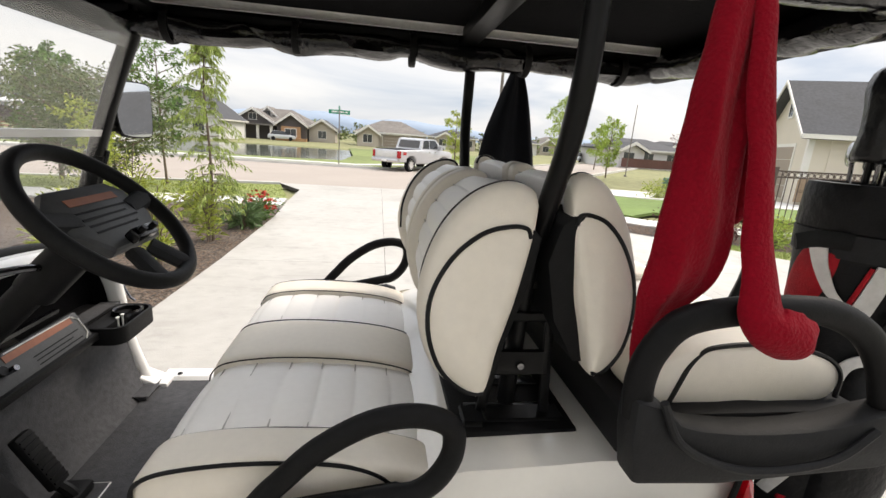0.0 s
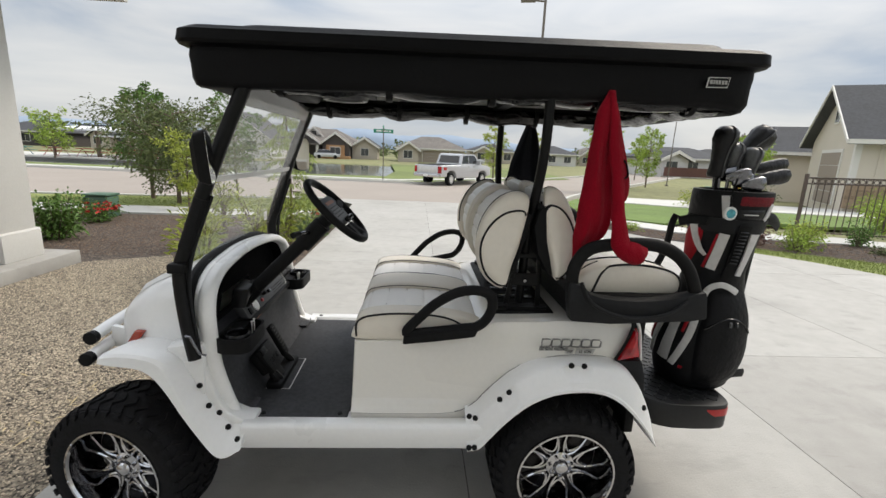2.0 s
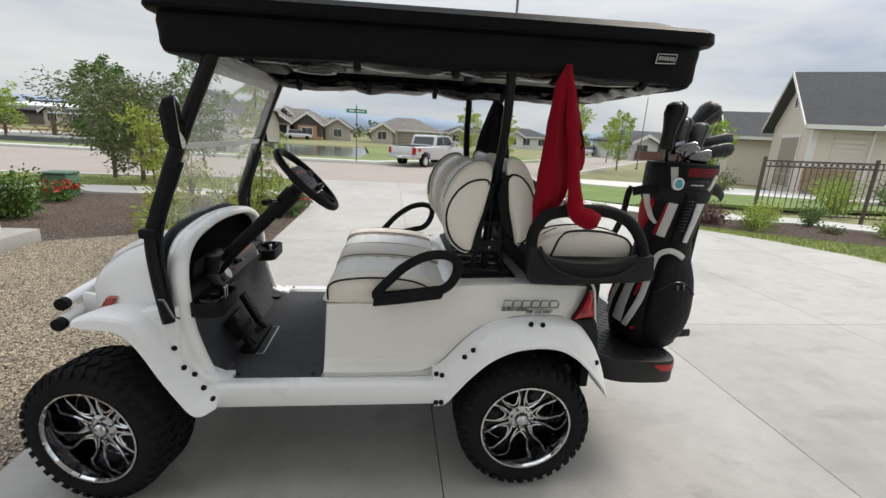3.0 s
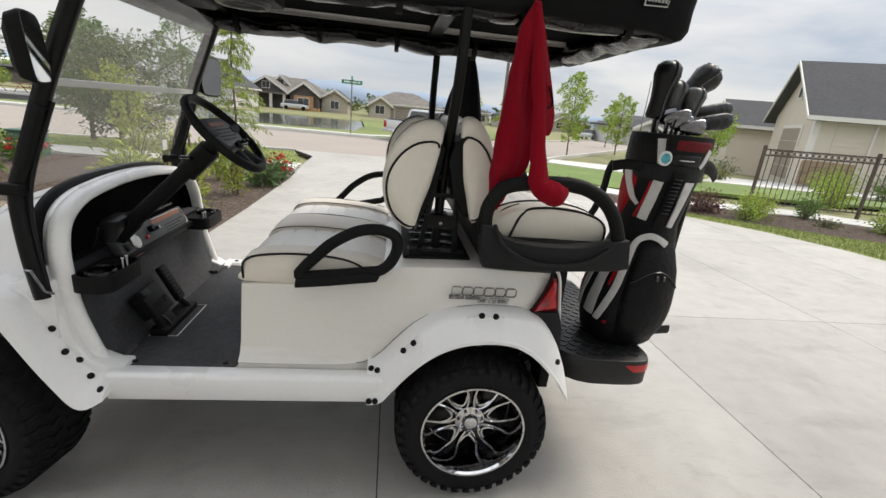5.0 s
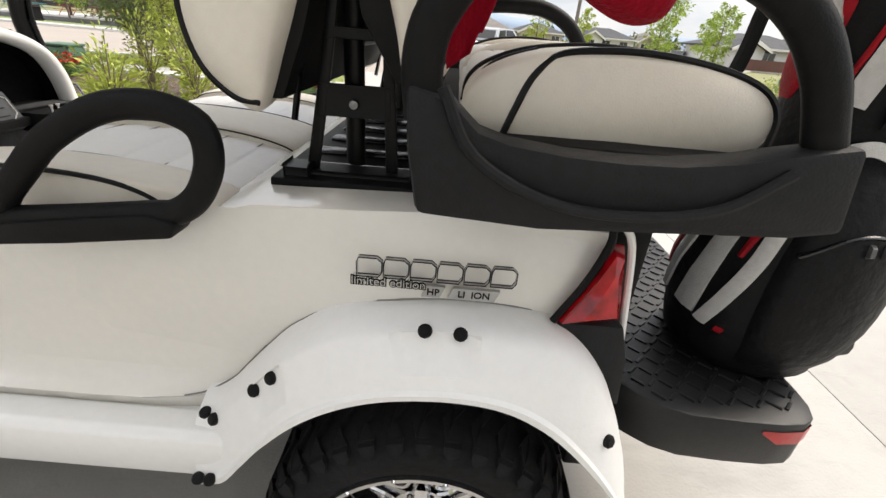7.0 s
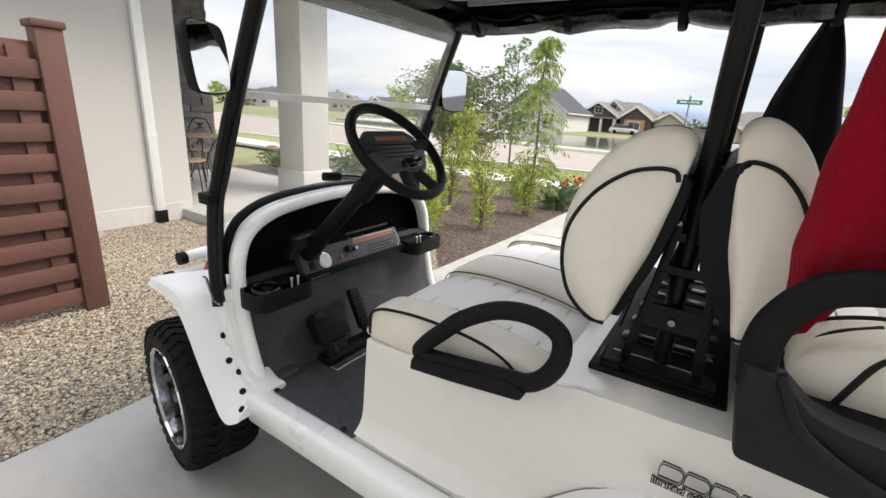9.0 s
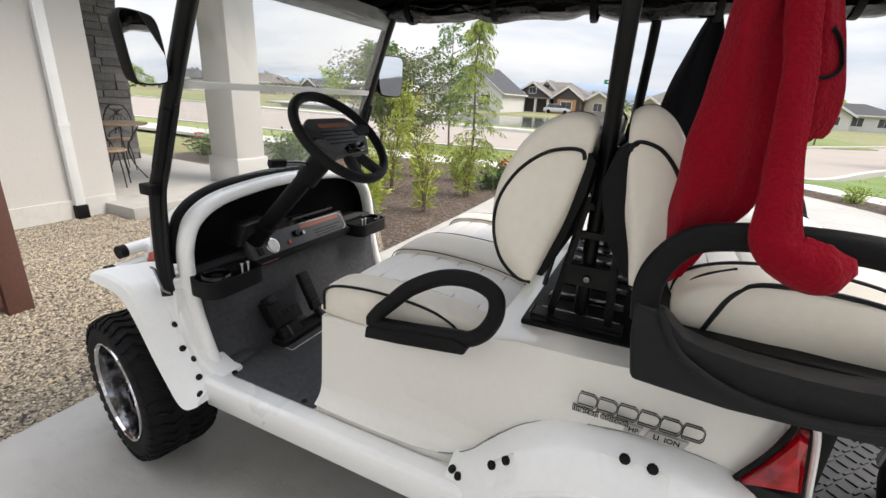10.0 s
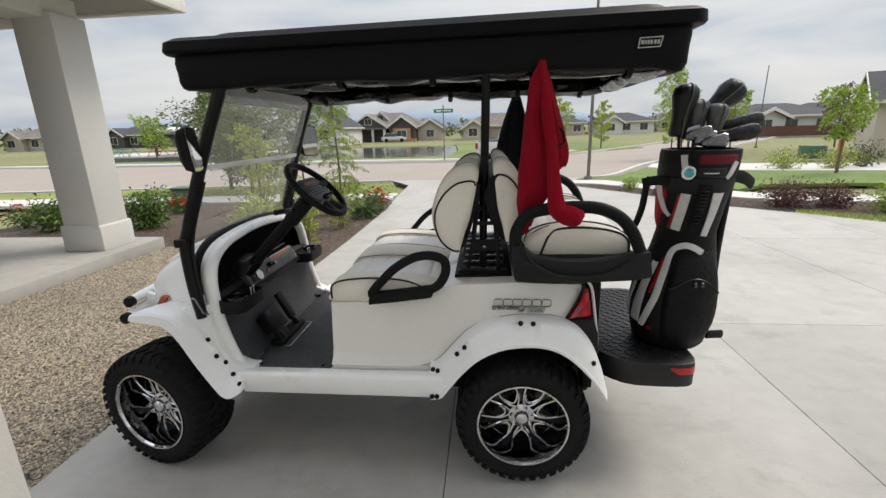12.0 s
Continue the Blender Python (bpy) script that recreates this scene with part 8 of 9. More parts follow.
def garage_door(par, p, u, w, h, n, mat="door_taupe"):
    u, n, p = Vector(u), Vector(n), Vector(p)
    m = Matrix((u, Vector((0, 0, 1)), n)).transposed().to_4x4()
    m.translation = p
    b = box(-0.14, w + 0.14, -0.02, h + 0.14, -0.03, 0.05); b.transform(m)
    d = part("garage_door", b, "trim_white", par, smooth=0)
    for k in range(4):
        b = box(0, w, k * h / 4 + 0.01, (k + 1) * h / 4 - 0.01, 0.03, 0.07, 0.01); b.transform(m)
        part("door_panel", b, mat, d, smooth=0)


def gable_house(name, x0, x1, y0, y1, wall, ridge, along, wall_mat, roof_mat, label, over=0.45, base=None):
    """A plain house: ridge along 'x' or 'y'."""
    z = land((x0 + x1) / 2, min(y0, 40)) - 0.1 if base is None else base
    h = thing(name, label, "house", (0, 0, z))
    part("wall", box(x0, x1, y0, y1, -0.5, wall), wall_mat, h, smooth=0)
    o, t = over, 0.18
    if along == "x":
        c = (y0 + y1) / 2
        drop = (ridge - wall) * o / (c - y0)
        prof = [(y0 - o, wall - drop), (c, ridge), (y1 + o, wall - drop), (y1 + o, wall - drop + t), (c, ridge + t), (y0 - o, wall - drop + t)]
        part("roof", prism(prof, x0 - o, x1 + o, "x"), roof_mat, h, smooth=0)
        for x, s in ((x0, -1), (x1, 1)):
            part("gable", prism([(y0, wall), (y1, wall), (c, ridge)], x, x - s * 0.2, "x"), wall_mat, h, smooth=0)
            part("barge_board", prism([(y0 - o, wall - drop + 0.04), (c, ridge + 0.04), (y1 + o, wall - drop + 0.04), (y1 + o, wall - drop + 0.2), (c, ridge + 0.19), (y0 - o, wall - drop + 0.19)], x + s * (o + 0.002), x + s * (o + 0.05), "x"), "trim_white", h, smooth=0)
        part("gutter", box(x0 - o, x1 + o, y0 - o - 0.1, y0 - o, wall - drop + 0.02, wall - drop + 0.2), "trim_white", h, smooth=0)
    else:
        c = (x0 + x1) / 2
        drop = (ridge - wall) * o / (c - x0)
        prof = [(x0 - o, wall - drop), (c, ridge), (x1 + o, wall - drop), (x1 + o, wall - drop + t), (c, ridge + t), (x0 - o, wall - drop + t)]
        part("roof", prism(prof, y0 - o, y1 + o, "y"), roof_mat, h, smooth=0)
        for y, s in ((y0, -1), (y1, 1)):
            part("gable", prism([(x0, wall), (x1, wall), (c, ridge)], y, y - s * 0.2, "y"), wall_mat, h, smooth=0)
            part("barge_board", prism([(x0 - o, wall - drop + 0.04), (c, ridge + 0.04), (x1 + o, wall - drop + 0.04), (x1 + o, wall - drop + 0.2), (c, ridge + 0.2), (x0 - o, wall - drop + 0.2)], y + s * (o + 0.002), y + s * (o + 0.05), "y"), "trim_white", h, smooth=0)
        for x, s in ((x0, -1), (x1, 1)):
            part("gutter", box(x + s * o, x + s * (o + 0.1), y0 - o, y1 + o, wall - drop + 0.02, wall - drop + 0.2), "trim_white", h, smooth=0)
    return h


def neighbour():
    h = gable_house("neighbour_house", 0.45, 17, 0.45, 6.6, 2.95, 5.2, "x", "siding", "shingle", "beige sided house with a dark shingle roof and garage", 0.45, base=-0.1)
    h.location = (17.6, 15.5, -0.12)
    h.rotation_euler = (0, 0, radians(-29))
    garage_door(h, (0.45, 4.6, 0.0), (0, -1, 0), 2.6, 2.35, (-1, 0, 0))
    window(h, (0.45, 3.75, 3.75), (0, -1, 0), 0.5, 0.6, (-1, 0, 0))
    for k in range(13):
        part("siding_board", box(1.2, 12, 0.41, 0.45, 0.25 + k * 0.205, 0.25 + k * 0.205 + 0.19), "siding", h, smooth=0)
    part("corner_board", box(0.40, 0.62, 0.40, 0.62, 0, 2.95), "trim_white", h, smooth=0)
    part("downpipe", tube([(2.6, 0.0, 2.85), (2.5, 0.36, 2.6), (2.45, 0.38, 0.1)], 0.045, 6), "trim_white", h, smooth=0)
    base = part("stone_skirt", box(0.36, 2.2, 0.34, 0.44, 0.0, 0.95), "stone_tan", h, "tan ledgestone skirt", smooth=0)
    r = random.Random(9)
    z = 0.02
    while z < 0.9:
        hh = r.uniform(0.08, 0.16); x = 0.36
        while x < 2.15:
            L = min(r.uniform(0.2, 0.5), 2.2 - x)
            part("stone", box(x + 0.01, x + L - 0.01, 0.28 + r.uniform(0, 0.03), 0.36, z + 0.008, z + hh - 0.008), "stone_tan", base, smooth=0)
            x += L
        z += hh
    part("porch_post", box(11.5, 12.0, -1.6, -1.1, 0, 2.8), "trim_white", h, smooth=0)
    part("post_plinth", box(11.3, 12.2, -1.8, -0.9, 0, 1.0), "stone_tan", h, smooth=0)
    part("porch_roof", prism([(-2.2, 2.75), (0.5, 3.3), (0.5, 3.45), (-2.2, 2.9)], 10.5, 17, "x"), "shingle", h, smooth=0)
    return h


neighbour()
side = gable_house("neighbour_wing", 0, 9, 0, 5, 2.6, 4.0, "x", "siding", "shingle", "lower beige wing of the neighbouring house", 0.4, base=-0.2)
side.location, side.rotation_euler = (20.9, 23.8, -0.25), (0, 0, radians(-29))
window(side, (0.0, 3.2, 0.9), (0, -1, 0), 0.7, 1.3, (-1, 0, 0))

# far houses across the pond
def hip_house(name, x0, x1, y0, y1, wall, ridge, wall_mat, roof_mat, label, over=0.6, base=-0.4):
    """A low house under a hipped roof, ridge along x."""
    h = thing(name, label, "house", (0, 0, base))
    part("wall", box(x0, x1, y0, y1, -0.5, wall), wall_mat, h, smooth=0)
    o, d = over, (y1 - y0) / 2 * 0.85
    c = (y0 + y1) / 2
    low = [(x0 - o, y0 - o, wall), (x1 + o, y0 - o, wall), (x1 + o, y1 + o, wall), (x0 - o, y1 + o, wall)]
    up = [(x, y, z + 0.2) for x, y, z in low]
    tops = [(x0 + d, c, ridge), (x1 - d, c, ridge)]
    raw("roof", low + up + tops, [(3, 2, 1, 0), (0, 1, 5, 4), (1, 2, 6, 5), (2, 3, 7, 6), (3, 0, 4, 7), (4, 5, 9, 8), (5, 6, 9), (6, 7, 8, 9), (7, 4, 8)], roof_mat, h)
    part("fascia", box(x0 - o - 0.03, x1 + o + 0.03, y0 - o - 0.05, y0 - o - 0.01, wall - 0.02, wall + 0.2), "trim_white", h, smooth=0)
    return h


def front_gable(par, x0, x1, y0, y1, wall, ridge, wall_mat, roof_mat):
    """A bay with its gable towards the street: walls, gable, white barge boards, window."""
    c = (x0 + x1) / 2
    part("bay_wall", box(x0, x1, y0, y1, -0.4, wall), wall_mat, par, smooth=0)
    part("bay_gable", prism([(x0, wall), (x1, wall), (c, ridge)], y0, y0 + 0.3, "y"), wall_mat, par, smooth=0)
    part("bay_roof", prism([(x0 - 0.5, wall - 0.2), (c, ridge), (x1 + 0.5, wall - 0.2), (x1 + 0.5, wall + 0.05), (c, ridge + 0.28), (x0 - 0.5, wall + 0.05)], y0 - 0.6, y1 + 3, "y"), roof_mat, par, smooth=0)
    part("bay_barge", prism([(x0 - 0.5, wall - 0.25), (c, ridge - 0.08), (x1 + 0.5, wall - 0.25), (x1 + 0.5, wall + 0.1), (c, ridge + 0.34), (x0 - 0.5, wall + 0.1)], y0 - 0.68, y0 - 0.61, "y"), "trim_white", par, smooth=0)


A = hip_house("craftsman_house", -26.0, -11.5, 85, 96, 2.4, 5.3, "house_tan", "shingle_brown", "dark craftsman house with brown gabled roofs across the pond")
front_gable(A, -25.0, -17.8, 82.5, 87, 2.3, 4.7, "house_dark", "shingle_brown")
front_gable(A, -17.2, -12.4, 81.5, 87, 2.3, 4.2, "house_dark", "shingle_brown")
front_gable(A, -21.5, -18.5, 87.5, 90, 3.6, 5.3, "house_white", "shingle_brown")
front_gable(A, -12.2, -7.6, 84, 89, 2.0, 3.6, "house_tan", "shingle")
window(A, (-22.0, 82.5, 3.0), (1, 0, 0), 1.2, 1.0, (0, -1, 0))
window(A, (-20.5, 87.5, 3.9), (1, 0, 0), 0.9, 0.8, (0, -1, 0))
window(A, (-10.6, 84, 0.5), (1, 0, 0), 1.4, 1.3, (0, -1, 0))
for k in range(4):
    part("porch_column", box(-24.8 + k * 2.2, -24.4 + k * 2.2, 80.6, 81.0, -0.4, 2.2), "trim_white", A, smooth=0)
part("porch_roof", box(-25.4, -17.6, 80.3, 82.5, 2.1, 2.35), "shingle_brown", A, smooth=0)
part("wood_bay", box(-16.4, -13.2, 80.8, 81.5, -0.4, 2.2), "house_wood", A, "honey-coloured timber bay", smooth=0)
window(A, (-15.7, 80.8, 0.5), (1, 0, 0), 1.8, 1.3, (0, -1, 0))
part("deck", box(-17.0, -12.0, 79.2, 80.8, -0.4, 0.3), "house_wood", A, smooth=0)

G = hip_house("garage_house", -3.5, 8.5, 80, 90, 2.2, 4.6, "house_tan", "shingle_brown", "low tan house with a wide garage across the pond", base=-0.5)
front_gable(G, -3.3, 0.2, 78.6, 82, 1.9, 3.2, "house_tan", "shingle")
garage_door(G, (1.0, 80, 0), (1, 0, 0), 4.8, 2.0, (0, -1, 0))
window(G, (-2.4, 78.6, 0.6), (1, 0, 0), 1.5, 1.3, (0, -1, 0))
L = gable_house("white_gable_house", -31.0, -21.0, 64, 76, 2.6, 6.2, "y", "house_white", "shingle", "white house with a steep grey gable roof", base=-0.4)
window(L, (-26.6, 64, 3.6), (1, 0, 0), 1.2, 1.2, (0, -1, 0))
window(L, (-24.2, 64, 0.8), (1, 0, 0), 1.4, 1.4, (0, -1, 0))
window(L, (-29.2, 64, 0.8), (1, 0, 0), 1.4, 1.4, (0, -1, 0))
for i, (x0, x1, y, rz, wm, rm) in enumerate(((11.5, 21, 96, 4.0, "house_tan", "shingle"), (24, 35, 96, 4.2, "house_white", "shingle"), (39, 48, 108, 4.4, "house_tan", "shingle_brown"), (31.5, 43, 57, 3.9, "house_white", "shingle"), (45, 55, 68, 4.2, "house_tan", "shingle"),
                                            (-48, -38, 92, 4.6, "house_white", "shingle"), (-62, -51, 88, 4.6, "house_tan", "shingle"), (-76, -65, 84, 4.4, "house_dark", "shingle"), (-92, -80, 78, 4.4, "house_tan", "shingle_brown"), (-108, -96, 70, 4.4, "house_white", "shingle"))):
    h = hip_house("far_house", x0, x1, y, y + 9, 2.2, rz, wm, rm, {"house_tan": "low tan house with a pitched roof far off", "house_white": "low white house with a grey roof far off", "house_dark": "low dark house with a grey roof far off"}[wm])
    front_gable(h, x0 + 0.8, x0 + 4.4, y - 1.2, y + 1, 2.1, rz - 0.9, wm, rm)
    for k in range(3):
        window(h, (x0 + 1.4 + k * (x1 - x0) / 3.2, y - (1.2 if k == 0 else 0), 0.6), (1, 0, 0), 1.5, 1.3, (0, -1, 0))

# wooden fence by the far right house
wf = thing("plank_fence", "brown plank fence before the far white house", "fence", (0, 0, -0.4))
for k in range(40):
    part("plank", box(32.0 + k * 0.26, 32.24 + k * 0.26, 54.5, 54.55, 0, 1.15), "fence_brown", wf, smooth=0)


# ---- pickup truck ----
def pickup():
    t = thing("pickup_truck", "silver four-door pickup truck parked at the far kerb", "pickup truck", (1.52, 25.66, -0.53))
    t.rotation_euler = (0, 0, radians(50.5))
    # x forward from the rear axle
    body = [(-1.15, 0.55), (-1.15, 1.18), (-1.12, 1.22), (0.95, 1.25), (1.0, 1.3), (3.1, 1.28), (4.2, 1.2), (4.55, 1.08), (4.6, 0.6), (4.1, 0.48), (4.05, 0.75), (3.75, 0.88), (3.4, 0.88), (3.1, 0.75), (3.05, 0.45), (0.5, 0.45), (0.45, 0.75), (0.18, 0.9), (-0.2, 0.9), (-0.46, 0.75), (-0.5, 0.55)]
    part("body", prism(body, -0.98, 0.98, "y", 0.05), "car_paint", t, "silver painted body")
    cab = lambda y: [(0.95, y, 1.28), (1.15, y * 0.93, 1.86), (1.35, y * 0.88, 1.93), (2.5, y * 0.88, 1.93), (2.7, y * 0.9, 1.88), (3.35, y, 1.28)]
    part("cab", loft([cab(0.95), cab(0.5), cab(-0.5), cab(-0.95)]), "car_paint", t, "", 0.5)
    for s in (-1, 1):
        part("side_window", loft([[(1.12, s * 0.935, 1.34), (1.25, s * 0.875, 1.80), (1.82, s * 0.862, 1.85), (1.82, s * 0.935, 1.34)], [(1.12, s * 0.965, 1.34), (1.25, s * 0.905, 1.80), (1.82, s * 0.892, 1.85), (1.82, s * 0.965, 1.34)]]), "car_glass", t)
        part("side_window", loft([[(1.90, s * 0.935, 1.34), (1.90, s * 0.862, 1.85), (2.52, s * 0.862, 1.85), (3.1, s * 0.935, 1.34)], [(1.90, s * 0.965, 1.34), (1.90, s * 0.892, 1.85), (2.52, s * 0.892, 1.85), (3.1, s * 0.965, 1.34)]]), "car_glass", t)
        part("tail_light", box(-1.17, -1.08, s * 0.80, s * 0.985, 0.78, 1.15, 0.02), "red_lens", t, "red tail light")
        part("door_mirror", box(2.75, 2.95, s * 0.98, s * 1.2, 1.3, 1.52, 0.03), "car_paint", t)
        part("decal", box(-0.85, -0.55, s * 0.982, s * 0.987, 0.95, 1.12), "red_label", t)
        for x in (1.72, 2.35):
            part("door_handle", box(x, x + 0.18, s * 0.975, s * 1.0, 1.12, 1.16), "chrome", t)
        for x in (0.0, 3.58):
            w = part("wheel", lathe([(0.2, -0.13), (0.36, -0.13), (0.39, -0.09), (0.39, 0.09), (0.36, 0.13), (0.2, 0.13)], (x, s * 0.84, 0.39), "y", 28), "tyre", t, "black tyre on an alloy rim")
            part("rim", lathe([(0, s * 0.11), (0.2, s * 0.12), (0.25, s * 0.135), (0.26, s * 0.12)], (x, s * 0.84, 0.39), "y", 20), "silver_label", w)
    part("rear_window", loft([[(0.955, y, 1.36), (1.105, y * 0.93, 1.80)] for y in (-0.78, 0.78)] , ring=False), "car_glass", t)
    part("rear_bumper", box(-1.32, -1.12, -0.95, 0.95, 0.52, 0.72, 0.04), "chrome", t, "chrome rear bumper")
    part("tailgate_panel", box(-1.165, -1.145, -0.72, 0.72, 0.80, 1.12, 0.005), "silver_label", t)
    part("number_plate", box(-1.33, -1.315, -0.16, 0.16, 0.56, 0.68), "white_label", t, "pale blank number plate")
    part("bed_well", box(-1.05, 0.9, -0.82, 0.82, 1.215, 1.262), "black_plastic", t)


pickup()


def far_car(x, y, a, mat, label, van=False):
    t = thing("parked_car", label, "car", (x, y, -0.55))
    t.rotation_euler = (0, 0, a)
    part("body", prism([(-2.2, 0.3), (-2.2, 0.85), (-1.9, 0.95), (1.2, 0.95), (2.1, 0.8), (2.2, 0.4), (2.1, 0.3)], -0.85, 0.85, "y", 0.06), mat, t)
    part("cabin", loft([[(-1.8, y_, 0.93), (-1.4, y_ * 0.85, 1.5), (0.3, y_ * 0.85, 1.5), (1.0, y_, 0.93)] for y_ in (-0.8, 0.8)]), "car_glass", t)
    part("car_roof", box(-1.4, 0.3, -0.68, 0.68, 1.47, 1.52, 0.02), mat, t)
    for s in (-1, 1):
        for xx in (-1.35, 1.35):
            part("wheel", lathe([(0.0, -0.1), (0.3, -0.1), (0.33, 0), (0.3, 0.1), (0, 0.1)], (xx, s * 0.78, 0.33), "y", 16), "tyre", t)


far_car(-15.6, 77.5, 0.2, "car_paint", "white car parked by the craftsman house")
far_car(9.5, 76, 0.1, "car_paint", "pale car by the low tan house")
far_car(31, 66, 0.9, "car_paint", "pale car far down the side road")


# ---- street sign, lamps ----
def street_sign():
    s = thing("street_sign", "green street name sign on a thin steel post", "street sign", (-2.02, 27.0, -0.45))
    part("post", tube([(0, 0, 0), (0, 0, 3.15)], 0.032, 8), "pole_steel", s)
    part("blade", box(-0.62, 0.62, -0.012, 0.012, 2.93, 3.16, 0.004), "sign_green", s, "green sign blade")
    for a, b in ((-0.46, -0.12), (-0.05, 0.28), (0.34, 0.48)):
        part("text_bar", box(a, b, -0.016, -0.012, 3.01, 3.09), "white_label", s)
    part("blade", box(-0.012, 0.012, -0.45, 0.45, 3.18, 3.38, 0.004), "sign_green", s)
    part("post_cap", box(-0.05, 0.05, -0.05, 0.05, 3.15, 3.19), "pole_steel", s)


street_sign()


def street_lamp(x, y, h, a, r=0.055):
    l = thing("street_lamp", "tall bronze street lamp post", "street lamp", (x, y, land(x, y) - 0.02))
    part("pole", tube([(0, 0, 0), (0, 0, h)], r, 10, taper=0.7), "pole_steel", l)
    part("base_plate", lathe([(0, 0.12), (0.10, 0.12), (0.13, 0.06), (0.14, 0.0)], (0, 0, 0), "z", 16), "pole_steel", l)
    arm = Vector((math.cos(a), math.sin(a), 0))
    part("arm", tube([(0, 0, h - 0.12), tuple(arm * 0.4 + Vector((0, 0, h - 0.08)))], 0.03, 8), "pole_steel", l)
    part("lantern", loft([[Vector((0, 0, h - 0.12 + dz)) + arm * (0.3 + L) + Vector((-arm.y, arm.x, 0)) * w for L, w in ((0, -0.1), (0.45, -0.13), (0.45, 0.13), (0, 0.1))] for dz in (0.0, 0.08)]), "pole_steel", l, "flat lantern head")


def utility_pole(x, y, h):
    p = thing("utility_pole", "slim bare steel pole beside the side road", "pole", (x, y, land(x, y) - 0.02))
    part("pole", tube([(0, 0, 0), (0.06, 0, h)], 0.045, 10, taper=0.6), "pole_steel", p)
    part("base_plate", lathe([(0, 0.12), (0.10, 0.12), (0.13, 0.06), (0.14, 0.0)], (0, 0, 0), "z", 16), "pole_steel", p)
    part("cap", lathe([(0, 0.03), (0.03, 0.02), (0.032, 0.0)], (0.06, 0, h), "z", 10), "pole_steel", p)


street_lamp(4.0, 12.75, 6.5, radians(170))
utility_pole(20.3, 33.0, 5.6)

# utility boxes by the lawn
for x, y, m, nm, lb in ((16.6, 21.6, "util_green", "utility_box", "low green utility cabinet on the lawn"), (18.3, 22.2, "marker_orange", "marker_post", "short orange marker post")):
    u = thing(nm, lb, "utility box" if m == "util_green" else "marker", (x, y, land(x, y) - 0.02))
    part("cabinet", box(-0.42, 0.42, -0.4, 0.4, 0, 0.62, 0.04) if m == "util_green" else box(-0.09, 0.09, -0.09, 0.09, 0, 1.0, 0.03), m, u)


# ---- dock terrace across the street ----
def terrace():
    d = thing("dock_terrace", "lakeside terrace with white canopies and low dark wall", "terrace", (-30, 41, -0.6))
    part("deck", box(-12, 9, -1, 8, 0.0, 0.22), "walk_concrete", d, smooth=0)
    part("front_wall", box(-12, 9, -1.4, -1.0, -0.5, 0.1), "stone_grey", d, smooth=0)
    for x0, x1, z in ((-3.5, 4.5, 2.7), (0.5, 6.5, 2.2)):
        c = part("canopy", prism([(0.5, z), (4.0, z + 0.35), (7.5, z), (7.5, z - 0.12), (4.0, z + 0.2), (0.5, z - 0.12)], x0, x1, "x"), "awning", d, "white canopy roof", smooth=0)
        for x in (x0 + 0.2, (x0 + x1) / 2, x1 - 0.2):
            part("canopy_post", box(x - 0.07, x + 0.07, 0.7, 0.84, 0.2, z), "bark", d, smooth=0)
    part("solar_row", prism([(4.0, 3.12), (7.5, 2.76), (7.5, 2.86), (4.0, 3.22)], -3.4, 4.4, "x"), "solar", d, "dark panels on the canopy", smooth=0)


terrace()


def picnic(x, y, mat, label):
    t = thing("picnic_table", label, "picnic table", (x, y, -0.38), group="picnic tables on the terrace")
    part("tabletop", box(-0.9, 0.9, -0.38, 0.38, 0.70, 0.76), mat, t, smooth=0)
    for s in (-1, 1):
        part("bench", box(-0.9, 0.9, s * 0.62, s * 0.85, 0.42, 0.46), mat, t, smooth=0)
        part("leg", tube([(s * 0.6, -0.75, 0), (s * 0.6, 0.0, 0.7), (s * 0.6, 0.75, 0)], 0.03, 4), mat, t, smooth=0)


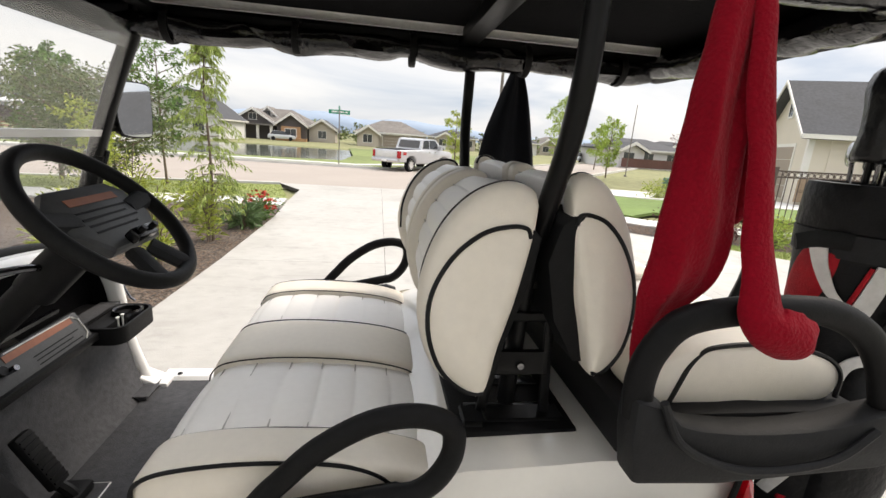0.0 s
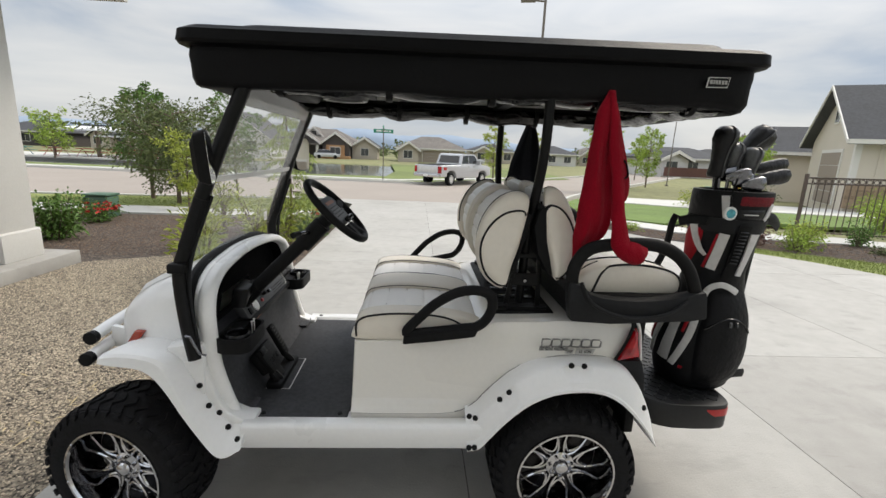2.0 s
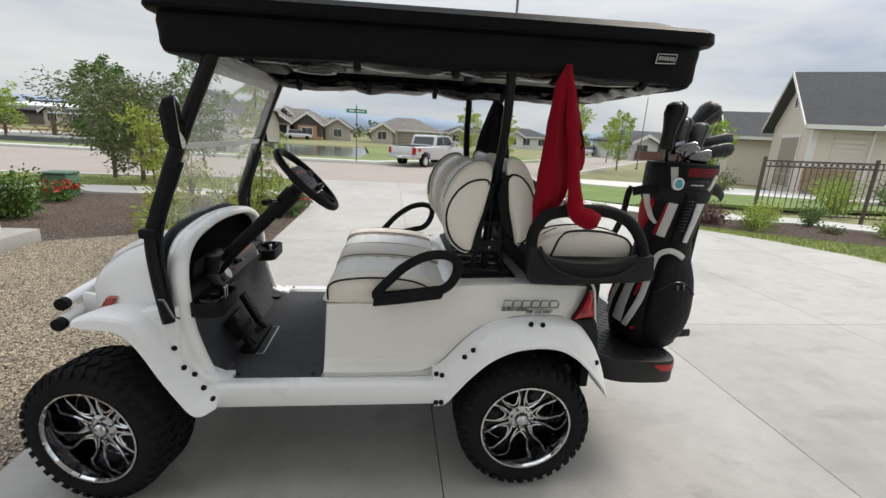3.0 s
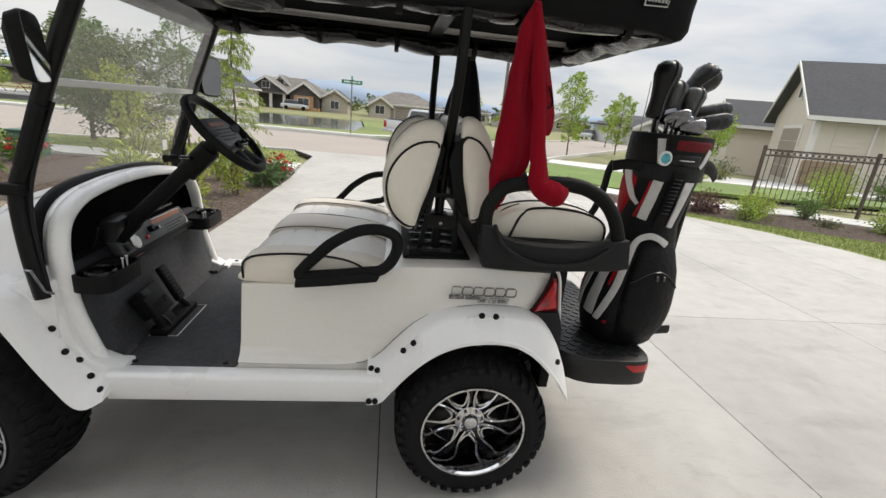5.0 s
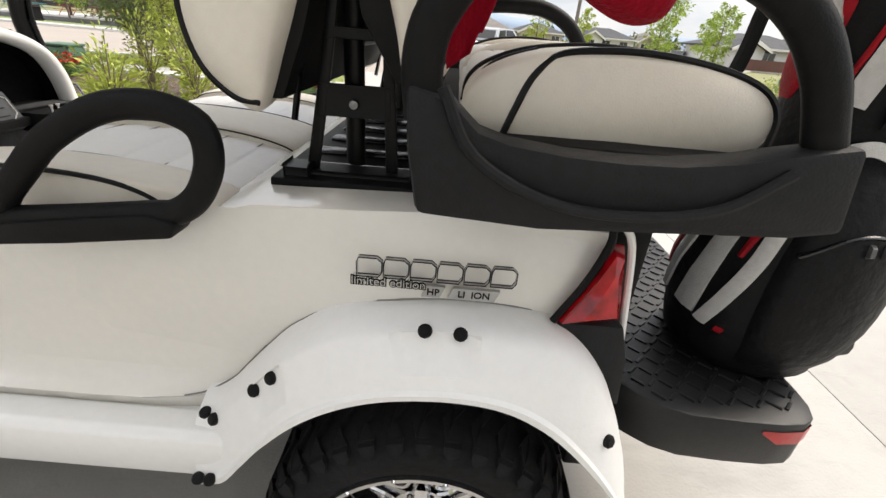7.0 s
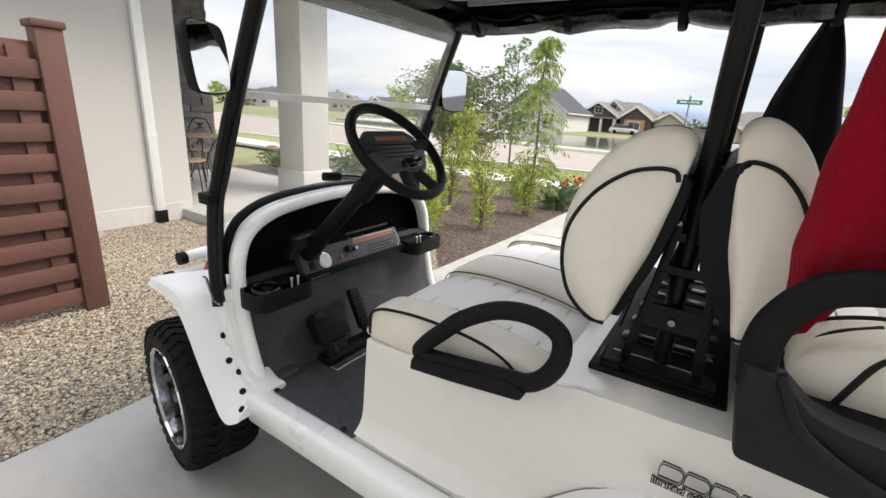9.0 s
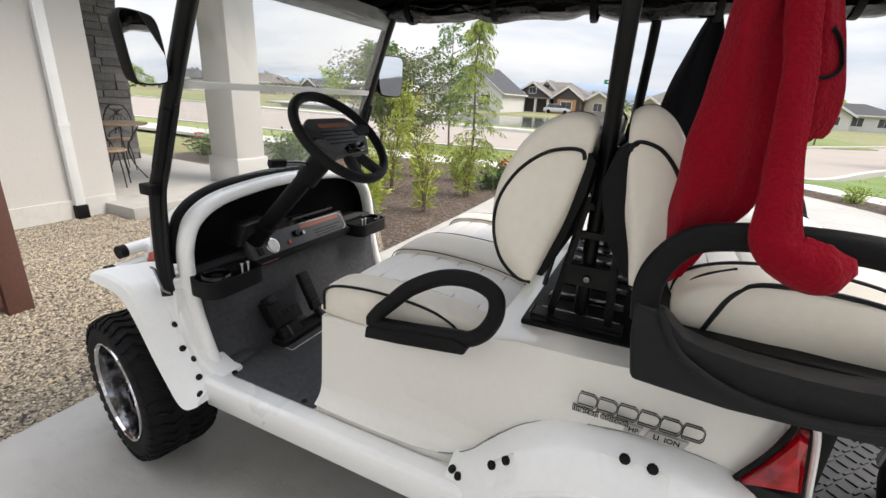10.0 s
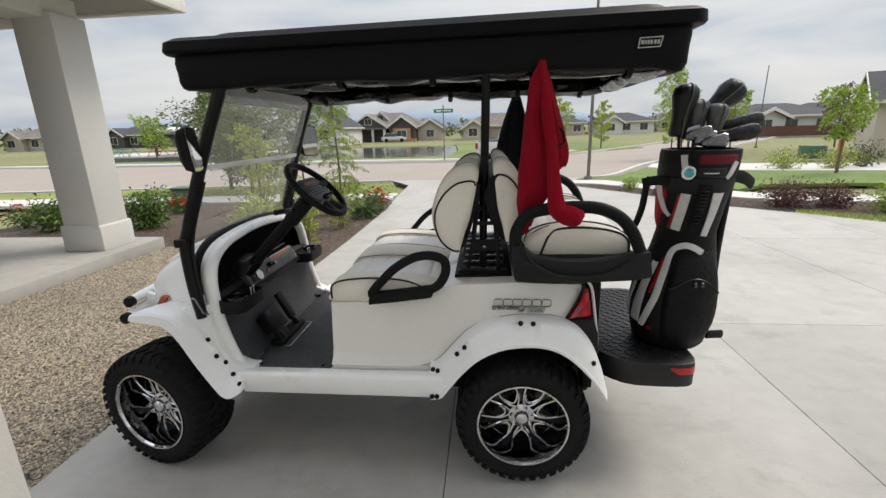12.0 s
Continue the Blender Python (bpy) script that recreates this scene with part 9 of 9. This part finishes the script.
for x, y, m in ((-36.0, 41.2, "tbl_teal"), (-33.0, 41.5, "tbl_red"), (-30.5, 42, "tbl_red"), (-28.2, 42.2, "tbl_red"), (-26.4, 42.5, "tbl_red"), (-25.0, 41.5, "tbl_red"), (-38.5, 42, "tbl_teal")):
    picnic(x, y, m, "red slatted picnic table" if m == "tbl_red" else "teal slatted picnic table")


# ---- far woods and hills ----
def far_woods():
    r = np.random.RandomState(77)
    verts, faces = [], []
    i = 0
    for k in range(420):
        a = r.uniform(-1.25, 1.25)
        d = r.uniform(105, 170)
        x, y = d * math.sin(a), d * math.cos(a)
        h = r.uniform(2.0, 5.2) * (1.0 if a < 0.2 else 0.85)
        w = r.uniform(2.0, 5.0)
        for q in range(46):
            t = r.uniform(0, 1)
            rr = w * 0.5 * math.sqrt(max(0.05, 1 - (1.6 * t - 0.7) ** 2))
            b = r.uniform(0, 6.28)
            c = np.array([x + rr * math.cos(b) * r.uniform(0.3, 1), y + rr * math.sin(b) * r.uniform(0.3, 1), -0.5 + h * t])
            s = r.uniform(0.25, 0.6)
            u = r.normal(size=3); u /= np.linalg.norm(u)
            v = np.cross(u, r.normal(size=3)); v /= np.linalg.norm(v)
            verts += [tuple(c - u * s), tuple(c + v * s * 0.6), tuple(c + u * s), tuple(c - v * s * 0.6)]
            faces.append((4 * i, 4 * i + 1, 4 * i + 2, 4 * i + 3))
            i += 1
    tagged(raw("far_woods", verts, faces, "leaf_dark"), "dark green treetops behind the far houses", "woods", kind="stuff")


far_woods()


def hills():
    rows = []
    n = 160
    for j, (d, k) in enumerate(((2600, 0.0), (2620, 0.55), (2700, 1.0), (3000, 0.0))):
        row = []
        for i in range(n + 1):
            a = radians(-75 + 150 * i / n)
            deg = math.degrees(a)
            h = 42 + 70 * math.exp(-((deg + 9) / 9) ** 2) + 50 * math.exp(-((deg - 6) / 7) ** 2) + 40 * math.exp(-((deg + 34) / 12) ** 2) + 30 * math.exp(-((deg - 40) / 20) ** 2)
            h *= 1 + 0.16 * noise.noise(Vector((deg * 0.22, 0, 0))) + 0.06 * noise.noise(Vector((deg * 0.9, 3, 0)))
            row.append((d * math.sin(a), d * math.cos(a), -5 + h * k))
        rows.append(row)
    tagged(part("backdrop_hills", loft(rows, ring=False), "hill", smooth=1.2), "mountain ridge on the horizon, coloured blue for haze", "mountains", kind="structure")


hills()
